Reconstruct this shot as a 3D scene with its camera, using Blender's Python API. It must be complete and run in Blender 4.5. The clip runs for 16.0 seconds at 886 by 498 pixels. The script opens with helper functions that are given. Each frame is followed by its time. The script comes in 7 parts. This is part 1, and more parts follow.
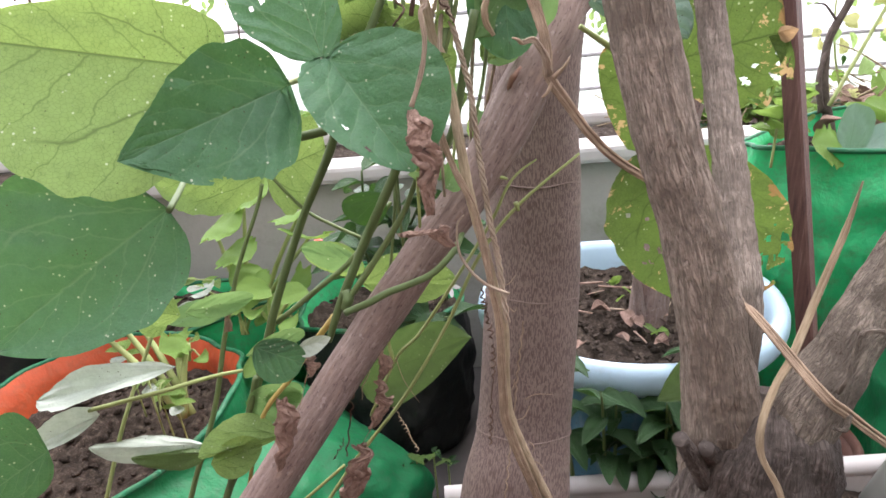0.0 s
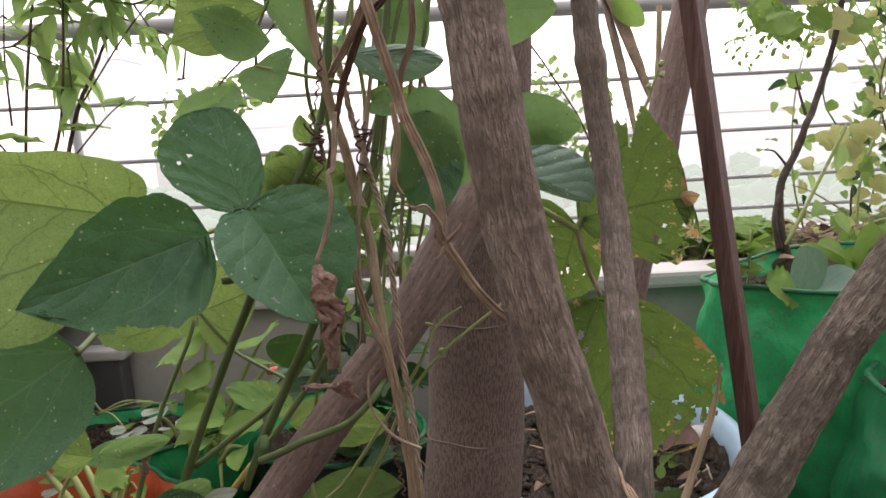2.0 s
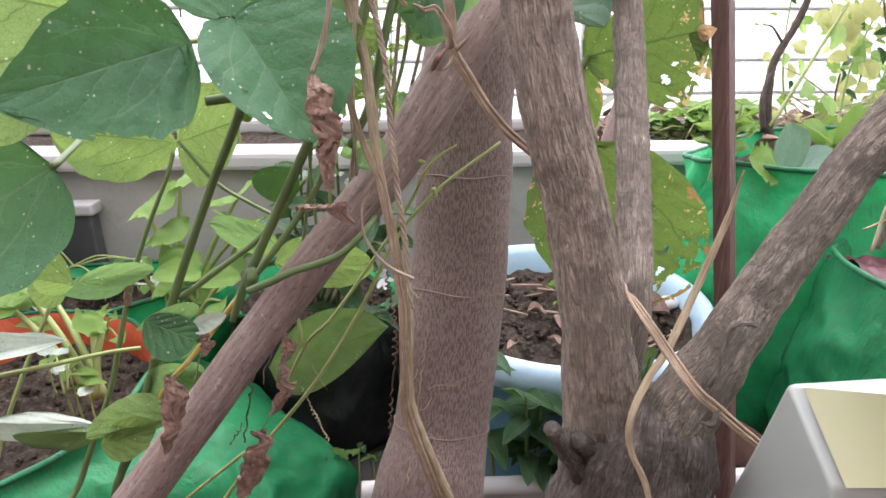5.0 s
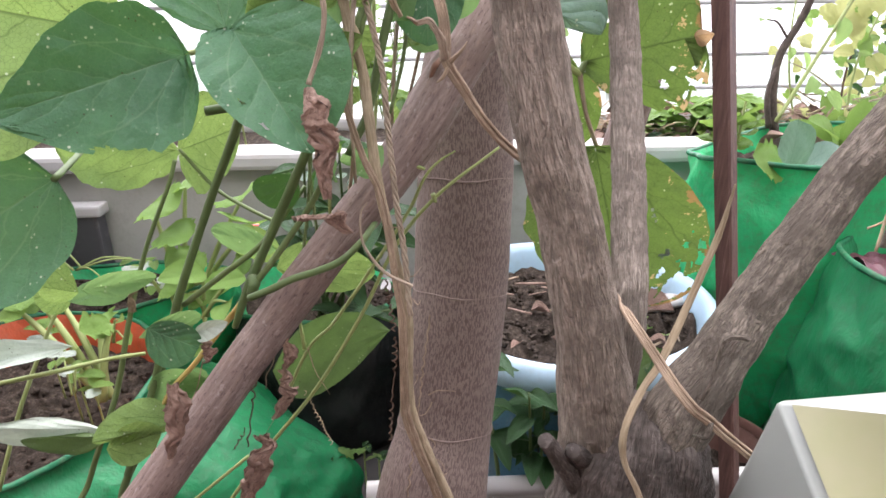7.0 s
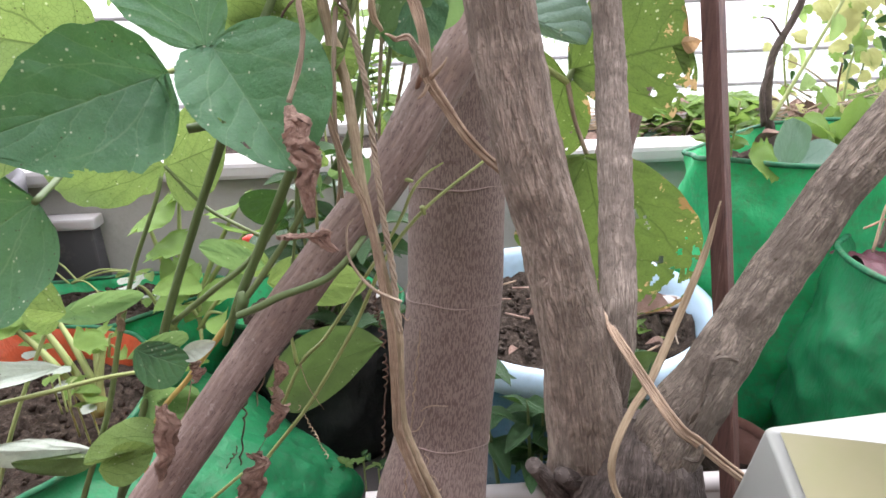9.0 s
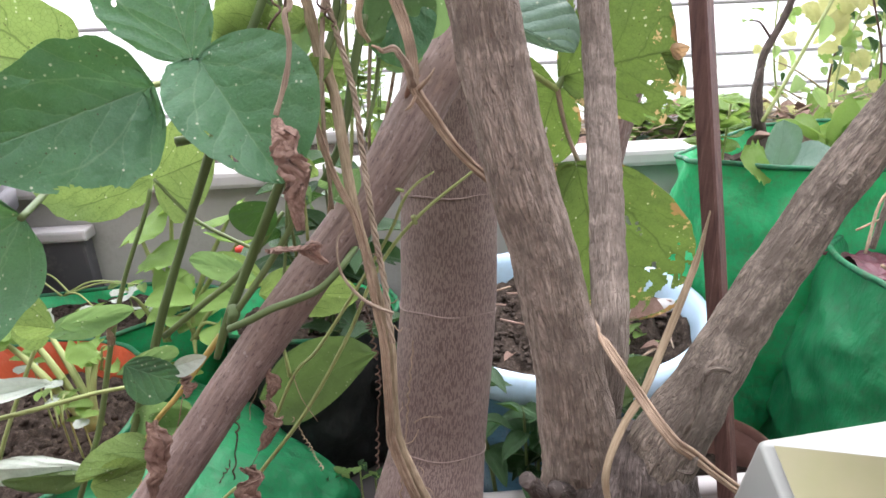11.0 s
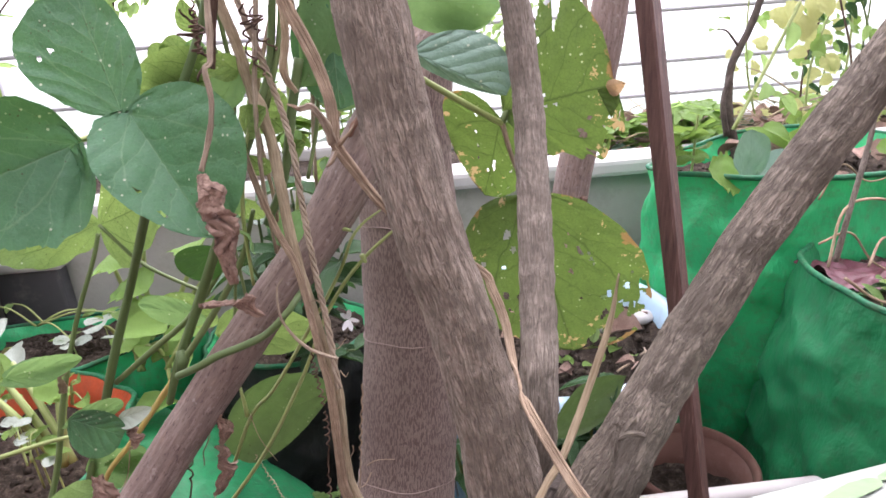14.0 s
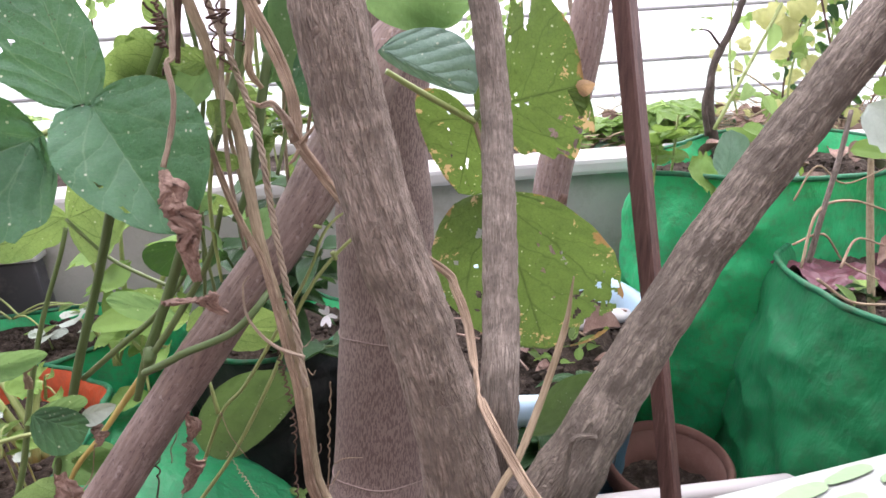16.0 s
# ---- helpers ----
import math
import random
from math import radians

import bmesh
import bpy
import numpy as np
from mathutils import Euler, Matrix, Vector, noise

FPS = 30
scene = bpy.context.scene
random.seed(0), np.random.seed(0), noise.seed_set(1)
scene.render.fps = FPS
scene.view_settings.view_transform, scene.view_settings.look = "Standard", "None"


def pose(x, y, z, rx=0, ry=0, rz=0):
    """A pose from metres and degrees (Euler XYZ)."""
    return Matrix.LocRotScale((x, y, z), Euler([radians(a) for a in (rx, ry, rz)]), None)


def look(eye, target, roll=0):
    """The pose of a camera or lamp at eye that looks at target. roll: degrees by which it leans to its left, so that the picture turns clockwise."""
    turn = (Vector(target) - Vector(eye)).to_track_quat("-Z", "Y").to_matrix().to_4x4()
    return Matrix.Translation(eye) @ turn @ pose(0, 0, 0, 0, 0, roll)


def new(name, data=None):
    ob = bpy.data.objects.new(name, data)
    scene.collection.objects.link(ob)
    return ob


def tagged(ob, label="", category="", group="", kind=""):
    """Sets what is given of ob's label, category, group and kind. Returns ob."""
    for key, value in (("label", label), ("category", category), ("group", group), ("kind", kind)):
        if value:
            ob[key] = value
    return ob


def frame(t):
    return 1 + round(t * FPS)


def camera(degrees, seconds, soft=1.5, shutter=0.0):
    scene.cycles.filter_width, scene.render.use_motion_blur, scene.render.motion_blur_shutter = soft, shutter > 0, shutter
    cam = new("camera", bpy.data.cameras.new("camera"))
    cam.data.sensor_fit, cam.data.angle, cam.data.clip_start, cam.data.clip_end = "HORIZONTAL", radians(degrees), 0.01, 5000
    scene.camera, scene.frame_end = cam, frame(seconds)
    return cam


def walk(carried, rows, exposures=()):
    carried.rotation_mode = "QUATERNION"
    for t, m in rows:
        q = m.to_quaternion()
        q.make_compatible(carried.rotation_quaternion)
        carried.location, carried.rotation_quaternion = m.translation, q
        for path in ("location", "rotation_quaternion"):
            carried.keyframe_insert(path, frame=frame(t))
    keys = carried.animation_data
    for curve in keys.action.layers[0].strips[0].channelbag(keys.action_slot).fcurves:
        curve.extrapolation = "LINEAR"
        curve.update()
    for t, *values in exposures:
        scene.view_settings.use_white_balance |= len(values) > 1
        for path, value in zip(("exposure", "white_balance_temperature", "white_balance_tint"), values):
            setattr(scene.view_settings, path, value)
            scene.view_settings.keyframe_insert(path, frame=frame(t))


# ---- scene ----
cam = camera(71.2, 16.0, soft=1.6)
PATH = [
    (0, (0.015, 0.018, 0.822), (-0.012, 1.883, 0.099), -4.8),
    (0.5, (0.015, 0.01, 0.835), (-0.041, 1.942, 0.32), -5.4),
    (1, (0.052, -0.007, 0.9), (-0.031, 1.968, 0.598), -6.5),
    (1.5, (0.07, 0.023, 0.858), (0.045, 1.998, 0.539), -4.7),
    (2, (0.072, 0.022, 0.842), (0.087, 1.988, 0.474), -3.0),
    (2.5, (0.064, 0.021, 0.827), (0.102, 1.965, 0.355), -1.7),
    (3, (0.06, 0.025, 0.811), (0.124, 1.939, 0.233), -0.8),
    (3.5, (0.067, 0.028, 0.81), (0.148, 1.918, 0.159), -0.4),
    (4, (0.064, 0.031, 0.804), (0.16, 1.904, 0.11), -0.0),
    (4.5, (0.053, 0.026, 0.802), (0.151, 1.892, 0.091), 0.1),
    (7, (0.059, 0.027, 0.811), (0.132, 1.885, 0.074), -0.6),
    (7.5, (0.066, 0.03, 0.814), (0.138, 1.889, 0.078), -1.0),
    (8, (0.061, 0.029, 0.81), (0.131, 1.889, 0.079), -1.3),
    (8.5, (0.066, 0.032, 0.816), (0.134, 1.891, 0.08), -1.6),
    (11, (0.071, 0.039, 0.82), (0.157, 1.902, 0.098), -2.5),
    (11.5, (0.079, 0.038, 0.832), (0.156, 1.903, 0.115), -3.0),
    (12, (0.087, 0.042, 0.835), (0.163, 1.909, 0.122), -3.4),
    (12.5, (0.091, 0.043, 0.838), (0.171, 1.911, 0.129), -3.7),
    (13, (0.097, 0.046, 0.841), (0.185, 1.914, 0.132), -4.0),
    (13.5, (0.104, 0.049, 0.84), (0.202, 1.916, 0.129), -4.2),
    (14, (0.107, 0.049, 0.841), (0.215, 1.915, 0.129), -4.1),
    (14.5, (0.109, 0.053, 0.838), (0.227, 1.916, 0.121), -4.1),
    (15, (0.102, 0.052, 0.832), (0.23, 1.912, 0.108), -3.9),
    (15.5, (0.106, 0.053, 0.835), (0.24, 1.909, 0.102), -3.7),
    (16, (0.12, 0.05, 0.842), (0.265, 1.907, 0.113), -3.1),
]

EXPOSURES = [(t, stops + 1.12, kelvin, 20 + 5 * (t > 11.5)) for t, stops, kelvin in ((0.0, 1.25, 6500), (0.5, 1.1, 6650), (0.8, -0.1, 7000), (1.0, -0.55, 7100), (1.5, -0.3, 7050), (2.0, 0.15, 6900), (2.5, 0.6, 6750), (3.0, 1.05, 6700), (3.5, 1.2, 6500), (4.5, 1.22, 6420), (7.0, 1.26, 6420), (11.0, 1.25, 6400), (12.5, 1.24, 6380), (16.0, 1.22, 6330))]
walk(cam, [(t, look(eye, target, roll)) for t, eye, target, roll in PATH], EXPOSURES)

# ---- sky and sun: bright haze ----
world = bpy.data.worlds.new("sky")
scene.world = world
world.use_nodes = True
wt = world.node_tree
sky = wt.nodes.new("ShaderNodeTexSky")
sky.sky_type, sky.sun_disc = "NISHITA", False
sky.sun_elevation, sky.sun_rotation = radians(58), radians(25)
sky.air_density, sky.dust_density, sky.ozone_density = 1.0, 1.5, 1.0
cover = wt.nodes.new("ShaderNodeMix")
cover.data_type = "RGBA"
cover.inputs[0].default_value = 0.6
cover.inputs[7].default_value = (9.0, 8.8, 8.5, 1)
wt.links.new(sky.outputs[0], cover.inputs[6])
wt.links.new(cover.outputs[2], wt.nodes["Background"].inputs[0])
wt.nodes["Background"].inputs[1].default_value = 0.15
sun = new("sun", bpy.data.lights.new("sun", "SUN"))
sun.data.energy, sun.data.angle, sun.data.color = 0.5, radians(30), (1.0, 0.95, 0.88)
sun.matrix_world = look((0.9, 2.4, 4.0), (0, 0, 0))


# ---- materials ----
class Nodes:
    """A small node material builder."""

    def __init__(self, name):
        self.mat = bpy.data.materials.new(name)
        self.mat.use_nodes = True
        self.tree = self.mat.node_tree
        self.bsdf = self.tree.nodes["Principled BSDF"]
        self.out = self.tree.nodes["Material Output"]

    def add(self, kind, **props):
        n = self.tree.nodes.new("ShaderNode" + kind)
        for k, v in props.items():
            setattr(n, k, v)
        return n

    def link(self, a, b):
        self.tree.links.new(a, b)

    def put(self, sock, v):
        if hasattr(v, "is_linked"):
            self.link(v, sock)
        else:
            sock.default_value = v

    def coords(self, kind="Object", scale=(1, 1, 1)):
        c = self.add("TexCoord")
        m = self.add("Mapping")
        m.inputs["Scale"].default_value = scale
        self.link(c.outputs[kind], m.inputs["Vector"])
        return m.outputs[0]

    def noise(self, vec, scale, detail=4.0, rough=0.55, distort=0.0):
        n = self.add("TexNoise")
        self.link(vec, n.inputs["Vector"])
        n.inputs["Scale"].default_value, n.inputs["Detail"].default_value = scale, detail
        n.inputs["Roughness"].default_value, n.inputs["Distortion"].default_value = rough, distort
        return n.outputs["Fac"]

    def voronoi(self, vec, scale, feature="F1", rand=1.0):
        n = self.add("TexVoronoi", feature=feature)
        self.link(vec, n.inputs["Vector"])
        n.inputs["Scale"].default_value, n.inputs["Randomness"].default_value = scale, rand
        return n

    def ramp(self, fac, stops):
        n = self.add("ValToRGB")
        el = n.color_ramp.elements
        while len(el) < len(stops):
            el.new(0.5)
        for e, (pos, col) in zip(el, stops):
            e.position = pos
            e.color = (*col, 1) if len(col) == 3 else col
        self.link(fac, n.inputs[0])
        return n.outputs[0]

    def math(self, op, a, b=None, clamp=False):
        n = self.add("Math", operation=op, use_clamp=clamp)
        self.put(n.inputs[0], a)
        if b is not None:
            self.put(n.inputs[1], b)
        return n.outputs[0]

    def mix(self, fac, a, b, mode="MIX"):
        n = self.add("Mix", data_type="RGBA", blend_type=mode)
        self.put(n.inputs[0], fac)
        for sock, v in ((n.inputs[6], a), (n.inputs[7], b)):
            if isinstance(v, tuple):
                sock.default_value = (*v, 1)
            else:
                self.link(v, sock)
        return n.outputs[2]

    def bump(self, height, strength, dist=0.001):
        n = self.add("Bump")
        n.inputs["Strength"].default_value, n.inputs["Distance"].default_value = strength, dist
        self.link(height, n.inputs["Height"])
        return n.outputs[0]

    def finish(self, color, rough=0.8, normal=None, metal=0.0, spec=0.5):
        self.put(self.bsdf.inputs["Base Color"], (*color, 1) if isinstance(color, tuple) else color)
        self.put(self.bsdf.inputs["Roughness"], rough)
        self.bsdf.inputs["Metallic"].default_value = metal
        self.bsdf.inputs["Specular IOR Level"].default_value = spec
        if normal is not None:
            self.link(normal, self.bsdf.inputs["Normal"])
        return self.mat


def shade(col, k):
    return tuple(min(1.0, c * k) for c in col)


def bark_ridged(name, dark, light, stretch=11.0, scale=620.0, depth=0.0007, stain=0.5, cross=0.35):
    """Corky bark: long ridges with thin dark cracks along the stem, a few cross cracks, dark stains (UV in metres)."""
    n = Nodes(name)
    uv = n.coords("UV", (1, 1 / stretch, 1))
    uv2 = n.coords("UV", (0.45, 1, 1))
    o = n.coords("Object")
    ridge = n.noise(uv, scale * 0.62, 3, 0.55, 0.12)
    b = n.noise(uv, scale * 1.3, 2, 0.5, 0.1)
    c = n.noise(uv2, scale * 0.8, 3, 0.6, 0.5)
    gate = n.ramp(n.noise(o, 150, 3, 0.6), [(0.5, (0, 0, 0)), (0.6, (1, 1, 1))])
    gate2 = n.ramp(n.noise(o, 260, 3, 0.6), [(0.34, (0.3, 0.3, 0.3)), (0.5, (1, 1, 1))])
    line_a = n.math("MULTIPLY", n.math("SUBTRACT", 1.0, n.math("MULTIPLY", n.math("ABSOLUTE", n.math("SUBTRACT", ridge, 0.49)), 15.0), True), gate2)
    line_b = n.math("SUBTRACT", 1.0, n.math("MULTIPLY", n.math("ABSOLUTE", n.math("SUBTRACT", b, 0.5)), 13.0), True)
    line_c = n.math("MULTIPLY", n.math("SUBTRACT", 1.0, n.math("MULTIPLY", n.math("ABSOLUTE", n.math("SUBTRACT", c, 0.5)), 22.0), True), gate)
    crack = n.math("MAXIMUM", n.math("MAXIMUM", line_a, n.math("MULTIPLY", line_b, 0.6)), n.math("MULTIPLY", line_c, cross))
    big = n.noise(o, 30, 5, 0.65)
    mid = n.noise(o, 170, 4, 0.65)
    fine = n.noise(o, 1300, 3, 0.65)
    tone = n.math("ADD", n.math("MULTIPLY", big, 0.5), n.math("ADD", n.math("MULTIPLY", b, 0.15), n.math("MULTIPLY", mid, 0.35)))
    col = n.ramp(tone, [(0.28, dark), (0.74, light)])
    col = n.mix(n.math("MULTIPLY", crack, 0.8), col, shade(dark, 0.3))
    blot = n.ramp(n.math("ADD", n.math("MULTIPLY", big, 0.7), n.math("MULTIPLY", mid, 0.3)), [(0.43, (stain, stain, stain)), (0.55, (0, 0, 0))])
    col = n.mix(blot, col, shade(dark, 0.5))
    col = n.mix(n.math("MULTIPLY", fine, 0.3), col, shade(dark, 0.7))
    hh = n.math("ADD", n.math("SUBTRACT", n.math("MULTIPLY", b, 0.5), n.math("MULTIPLY", crack, 0.9)), n.math("MULTIPLY", fine, 0.2))
    return n.finish(col, 0.9, n.bump(hh, 0.9, depth), spec=0.15)


def bark_trunk():
    """Smooth grey-brown trunk bark with short upright fissures."""
    n = Nodes("trunk bark")
    uv = n.coords("UV", (1, 0.2, 1))
    v = n.voronoi(uv, 620, "DISTANCE_TO_EDGE", 1.0)
    wob = n.noise(uv, 640, 3, 0.6, 0.4)
    cell = n.math("SUBTRACT", wob, n.math("MULTIPLY", v.outputs["Distance"], 0.35))
    crack = n.ramp(cell, [(0.44, (0, 0, 0)), (0.49, (1, 1, 1))])
    o = n.coords("Object")
    big = n.noise(o, 14, 4, 0.6)
    fine = n.noise(o, 700, 3, 0.6)
    base = n.ramp(big, [(0.3, (0.139, 0.100, 0.086)), (0.55, (0.188, 0.141, 0.121)), (0.75, (0.227, 0.173, 0.150))])
    base = n.mix(0.3, base, n.ramp(fine, [(0.3, (0.15, 0.11, 0.095)), (0.7, (0.31, 0.25, 0.22))]))
    col = n.mix(n.math("MULTIPLY", crack, 0.6), base, (0.07, 0.046, 0.039))
    h = n.math("SUBTRACT", n.math("MULTIPLY", fine, 0.35), crack)
    return n.finish(col, 0.85, n.bump(h, 0.6, 0.0008), spec=0.25)


def bark_pole():
    n = Nodes("weathered pole")
    uv = n.coords("UV", (1, 0.12, 1))
    a = n.noise(uv, 240, 6, 0.65, 0.3)
    o = n.coords("Object")
    big = n.noise(o, 20, 4, 0.65)
    fine = n.noise(o, 600, 3, 0.6)
    col = n.ramp(a, [(0.3, (0.105, 0.076, 0.067)), (0.5, (0.2, 0.152, 0.134)), (0.68, (0.315, 0.252, 0.225))])
    col = n.mix(n.ramp(big, [(0.4, (0.5, 0.5, 0.5)), (0.65, (0, 0, 0))]), col, (0.2, 0.14, 0.118))
    spots = n.ramp(n.noise(o, 160, 3, 0.6), [(0.62, (0, 0, 0)), (0.7, (0.5, 0.5, 0.5))])
    col = n.mix(spots, col, (0.36, 0.31, 0.29))
    fleck = n.ramp(n.noise(n.coords("UV", (1, 0.35, 1)), 420, 4, 0.7), [(0.55, (0, 0, 0)), (0.64, (0.75, 0.75, 0.75))])
    col = n.mix(fleck, col, (0.085, 0.058, 0.05))
    worn = n.ramp(n.noise(n.coords("UV", (1, 0.25, 1)), 150, 5, 0.7), [(0.56, (0, 0, 0)), (0.66, (0.6, 0.6, 0.6))])
    col = n.mix(worn, col, (0.3, 0.215, 0.17))
    h = n.math("ADD", n.math("MULTIPLY", a, 0.6), n.math("SUBTRACT", n.math("MULTIPLY", fine, 0.4), n.math("MULTIPLY", fleck, 0.4)))
    return n.finish(col, 0.85, n.bump(h, 0.6, 0.0009), spec=0.2)


def fibre(name, dark, light, stretch=12.0, scale=900.0, rough=0.8):
    """Dry stems: fine fibres along the length."""
    n = Nodes(name)
    uv = n.coords("UV", (1, 1 / stretch, 1))
    a = n.noise(uv, scale, 4, 0.6, 0.2)
    o = n.coords("Object")
    big = n.noise(o, 40, 3, 0.6)
    col = n.ramp(a, [(0.3, dark), (0.7, light)])
    col = n.mix(n.ramp(big, [(0.4, (0.55, 0.55, 0.55)), (0.6, (0, 0, 0))]), col, shade(dark, 0.8))
    return n.finish(col, rough, n.bump(a, 1.0, 0.0012), spec=0.25)


def green_stem(name, a, b):
    n = Nodes(name)
    uv = n.coords("UV", (1, 0.08, 1))
    s = n.noise(uv, 500, 3, 0.6)
    o = n.coords("Object")
    big = n.noise(o, 30, 3, 0.6)
    col = n.mix(big, n.ramp(s, [(0.3, a), (0.7, b)]), shade(a, 0.8))
    return n.finish(col, 0.55, n.bump(s, 0.35, 0.0005), spec=0.4)


def leaf_material(name, face, vein, pass_col, through_amount, rough=0.5, specks=0.7, brown=0.0, nerves=3.8, line=0.45, shadow_line=0.25, spec=0.3, rib=0.12, relief=0.0022):
    """Leaf blade: midrib and side veins from the UV (u across -1..1 as 0..1, v along), puckered relief, specks, translucent."""
    n = Nodes(name)
    c = n.add("TexCoord")
    sep = n.add("SeparateXYZ")
    n.link(c.outputs["UV"], sep.inputs[0])
    u = n.math("ABSOLUTE", n.math("MULTIPLY", n.math("SUBTRACT", sep.outputs[0], 0.5), 2.0))
    v = sep.outputs[1]
    o = n.coords("Object")
    wob = n.math("MULTIPLY", n.math("SUBTRACT", n.noise(o, 45, 3), 0.5), 0.16)
    ramped = n.math("SUBTRACT", n.math("ADD", v, wob), n.math("MULTIPLY", n.math("POWER", u, 0.85), 0.42))
    f = n.math("FRACT", n.math("MULTIPLY", ramped, nerves))
    side = n.math("MINIMUM", f, n.math("SUBTRACT", 1.0, f))
    side_m = n.math("SUBTRACT", 1.0, n.math("MULTIPLY", side, n.math("ADD", 17.0, n.math("MULTIPLY", u, 20.0))), True)
    mid_m = n.math("SUBTRACT", 1.0, n.math("MULTIPLY", u, 42.0), True)
    cells = n.voronoi(o, 340, "DISTANCE_TO_EDGE")
    net = n.math("SUBTRACT", 1.0, n.math("MULTIPLY", cells.outputs["Distance"], 14.0), True)
    basal = n.math("ABSOLUTE", n.math("SUBTRACT", n.math("ADD", u, wob), n.math("MULTIPLY", n.math("POWER", v, 0.6), 0.95)))
    early = n.math("MULTIPLY", n.math("SUBTRACT", 0.66, v), 8.0, True)
    basal_m = n.math("MULTIPLY", n.math("SUBTRACT", 1.0, n.math("MULTIPLY", basal, 44.0), True), early)
    veins = n.math("MAXIMUM", n.math("MAXIMUM", n.math("MULTIPLY", side_m, 0.7), mid_m), n.math("MULTIPLY", basal_m, 0.9))
    big = n.noise(o, 22, 3, 0.6)
    fine = n.noise(o, 480, 3, 0.6)
    oi = n.add("ObjectInfo")
    tone = n.math("ADD", n.math("MULTIPLY", big, 0.7), n.math("MULTIPLY", oi.outputs["Random"], 0.5))
    mott = n.math("ADD", n.math("MULTIPLY", n.noise(o, 90, 4, 0.7), 0.9), n.math("MULTIPLY", tone, 0.55), True)
    col = n.mix(mott, shade(face, 0.6), shade(face, 1.3))
    col = n.mix(n.math("MULTIPLY", fine, 0.25), col, shade(face, 0.6))
    col = n.mix(n.math("MULTIPLY", net, 0.2), col, vein)
    col = n.mix(n.math("MULTIPLY", veins, line), col, vein)
    pc = n.mix(n.math("MULTIPLY", n.math("MAXIMUM", veins, n.math("MULTIPLY", net, 0.7)), shadow_line), n.mix(mott, shade(pass_col, 0.6), shade(pass_col, 1.25)), shade(pass_col, 0.45))
    # insect specks and dust
    sp = n.voronoi(o, 190)
    dot = n.ramp(sp.outputs["Distance"], [(0.12, (1, 1, 1)), (0.19, (0, 0, 0))])
    pick = n.ramp(n.noise(o, 55, 2, 0.6), [(0.53, (0, 0, 0)), (0.58, (1, 1, 1))])
    dots = n.math("MULTIPLY", n.math("MULTIPLY", dot, pick), specks)
    col = n.mix(dots, col, (0.62, 0.66, 0.5))
    dk = n.voronoi(o, 230)
    ddot = n.ramp(dk.outputs["Distance"], [(0.09, (1, 1, 1)), (0.15, (0, 0, 0))])
    dpick = n.ramp(n.noise(o, 35, 2, 0.6), [(0.52, (0, 0, 0)), (0.58, (1, 1, 1))])
    ddots = n.math("MULTIPLY", n.math("MULTIPLY", ddot, dpick), 0.75)
    col = n.mix(ddots, col, (0.06, 0.045, 0.02))
    pc = n.mix(ddots, pc, (0.03, 0.02, 0.01))
    if brown:
        edge = n.math("ADD", n.math("MULTIPLY", n.math("MAXIMUM", u, v), 0.55), n.math("MULTIPLY", n.noise(o, 45, 4, 0.65), 0.6))
        bm_ = n.ramp(edge, [(0.93 - brown * 0.1, (0, 0, 0)), (0.95 - brown * 0.1, (1, 1, 1))])
        col = n.mix(n.math("MULTIPLY", bm_, 0.85), col, (0.33, 0.2, 0.09))
        pc = n.mix(n.math("MULTIPLY", bm_, 0.85), pc, (0.3, 0.16, 0.06))
        dead = n.ramp(n.math("ADD", n.math("MULTIPLY", n.noise(o, 70, 5, 0.7), 0.75), n.math("MULTIPLY", n.math("MAXIMUM", u, v), 0.2)), [(0.622, (0, 0, 0)), (0.637, (1, 1, 1))])
        col = n.mix(n.math("MULTIPLY", dead, 0.9), col, (0.5, 0.36, 0.2))
        pc = n.mix(n.math("MULTIPLY", dead, 0.9), pc, (0.5, 0.34, 0.16))
    pucker = n.math("ADD", n.math("MULTIPLY", n.math("SINE", n.math("MULTIPLY", side, 3.1)), rib), n.math("MULTIPLY", n.noise(o, 85, 3, 0.55), 0.6))
    h = n.math("SUBTRACT", n.math("ADD", pucker, n.math("MULTIPLY", fine, 0.14)), n.math("MULTIPLY", n.math("ADD", mid_m, n.math("MULTIPLY", net, 0.12)), 0.12))
    nor = n.bump(h, 1.0, relief)
    n.finish(col, rough, nor, spec=spec)
    tr = n.add("BsdfTranslucent")
    n.link(pc, tr.inputs["Color"])
    n.link(nor, tr.inputs["Normal"])
    mx = n.add("MixShader")
    mx.inputs[0].default_value = through_amount
    n.link(n.bsdf.outputs[0], mx.inputs[1])
    n.link(tr.outputs[0], mx.inputs[2])
    n.link(mx.outputs[0], n.out.inputs["Surface"])
    return n.mat


def soil_material():
    n = Nodes("soil")
    o = n.coords("Object")
    a = n.noise(o, 90, 6, 0.7)
    b = n.noise(o, 500, 3, 0.6)
    col = n.ramp(a, [(0.3, (0.014, 0.0105, 0.008)), (0.52, (0.04, 0.031, 0.024)), (0.72, (0.12, 0.095, 0.074))])
    col = n.mix(n.ramp(b, [(0.62, (0, 0, 0)), (0.72, (0.6, 0.6, 0.6))]), col, (0.24, 0.18, 0.13))
    return n.finish(col, 0.95, n.bump(n.math("ADD", a, n.math("MULTIPLY", b, 0.4)), 1.0, 0.004), spec=0.15)


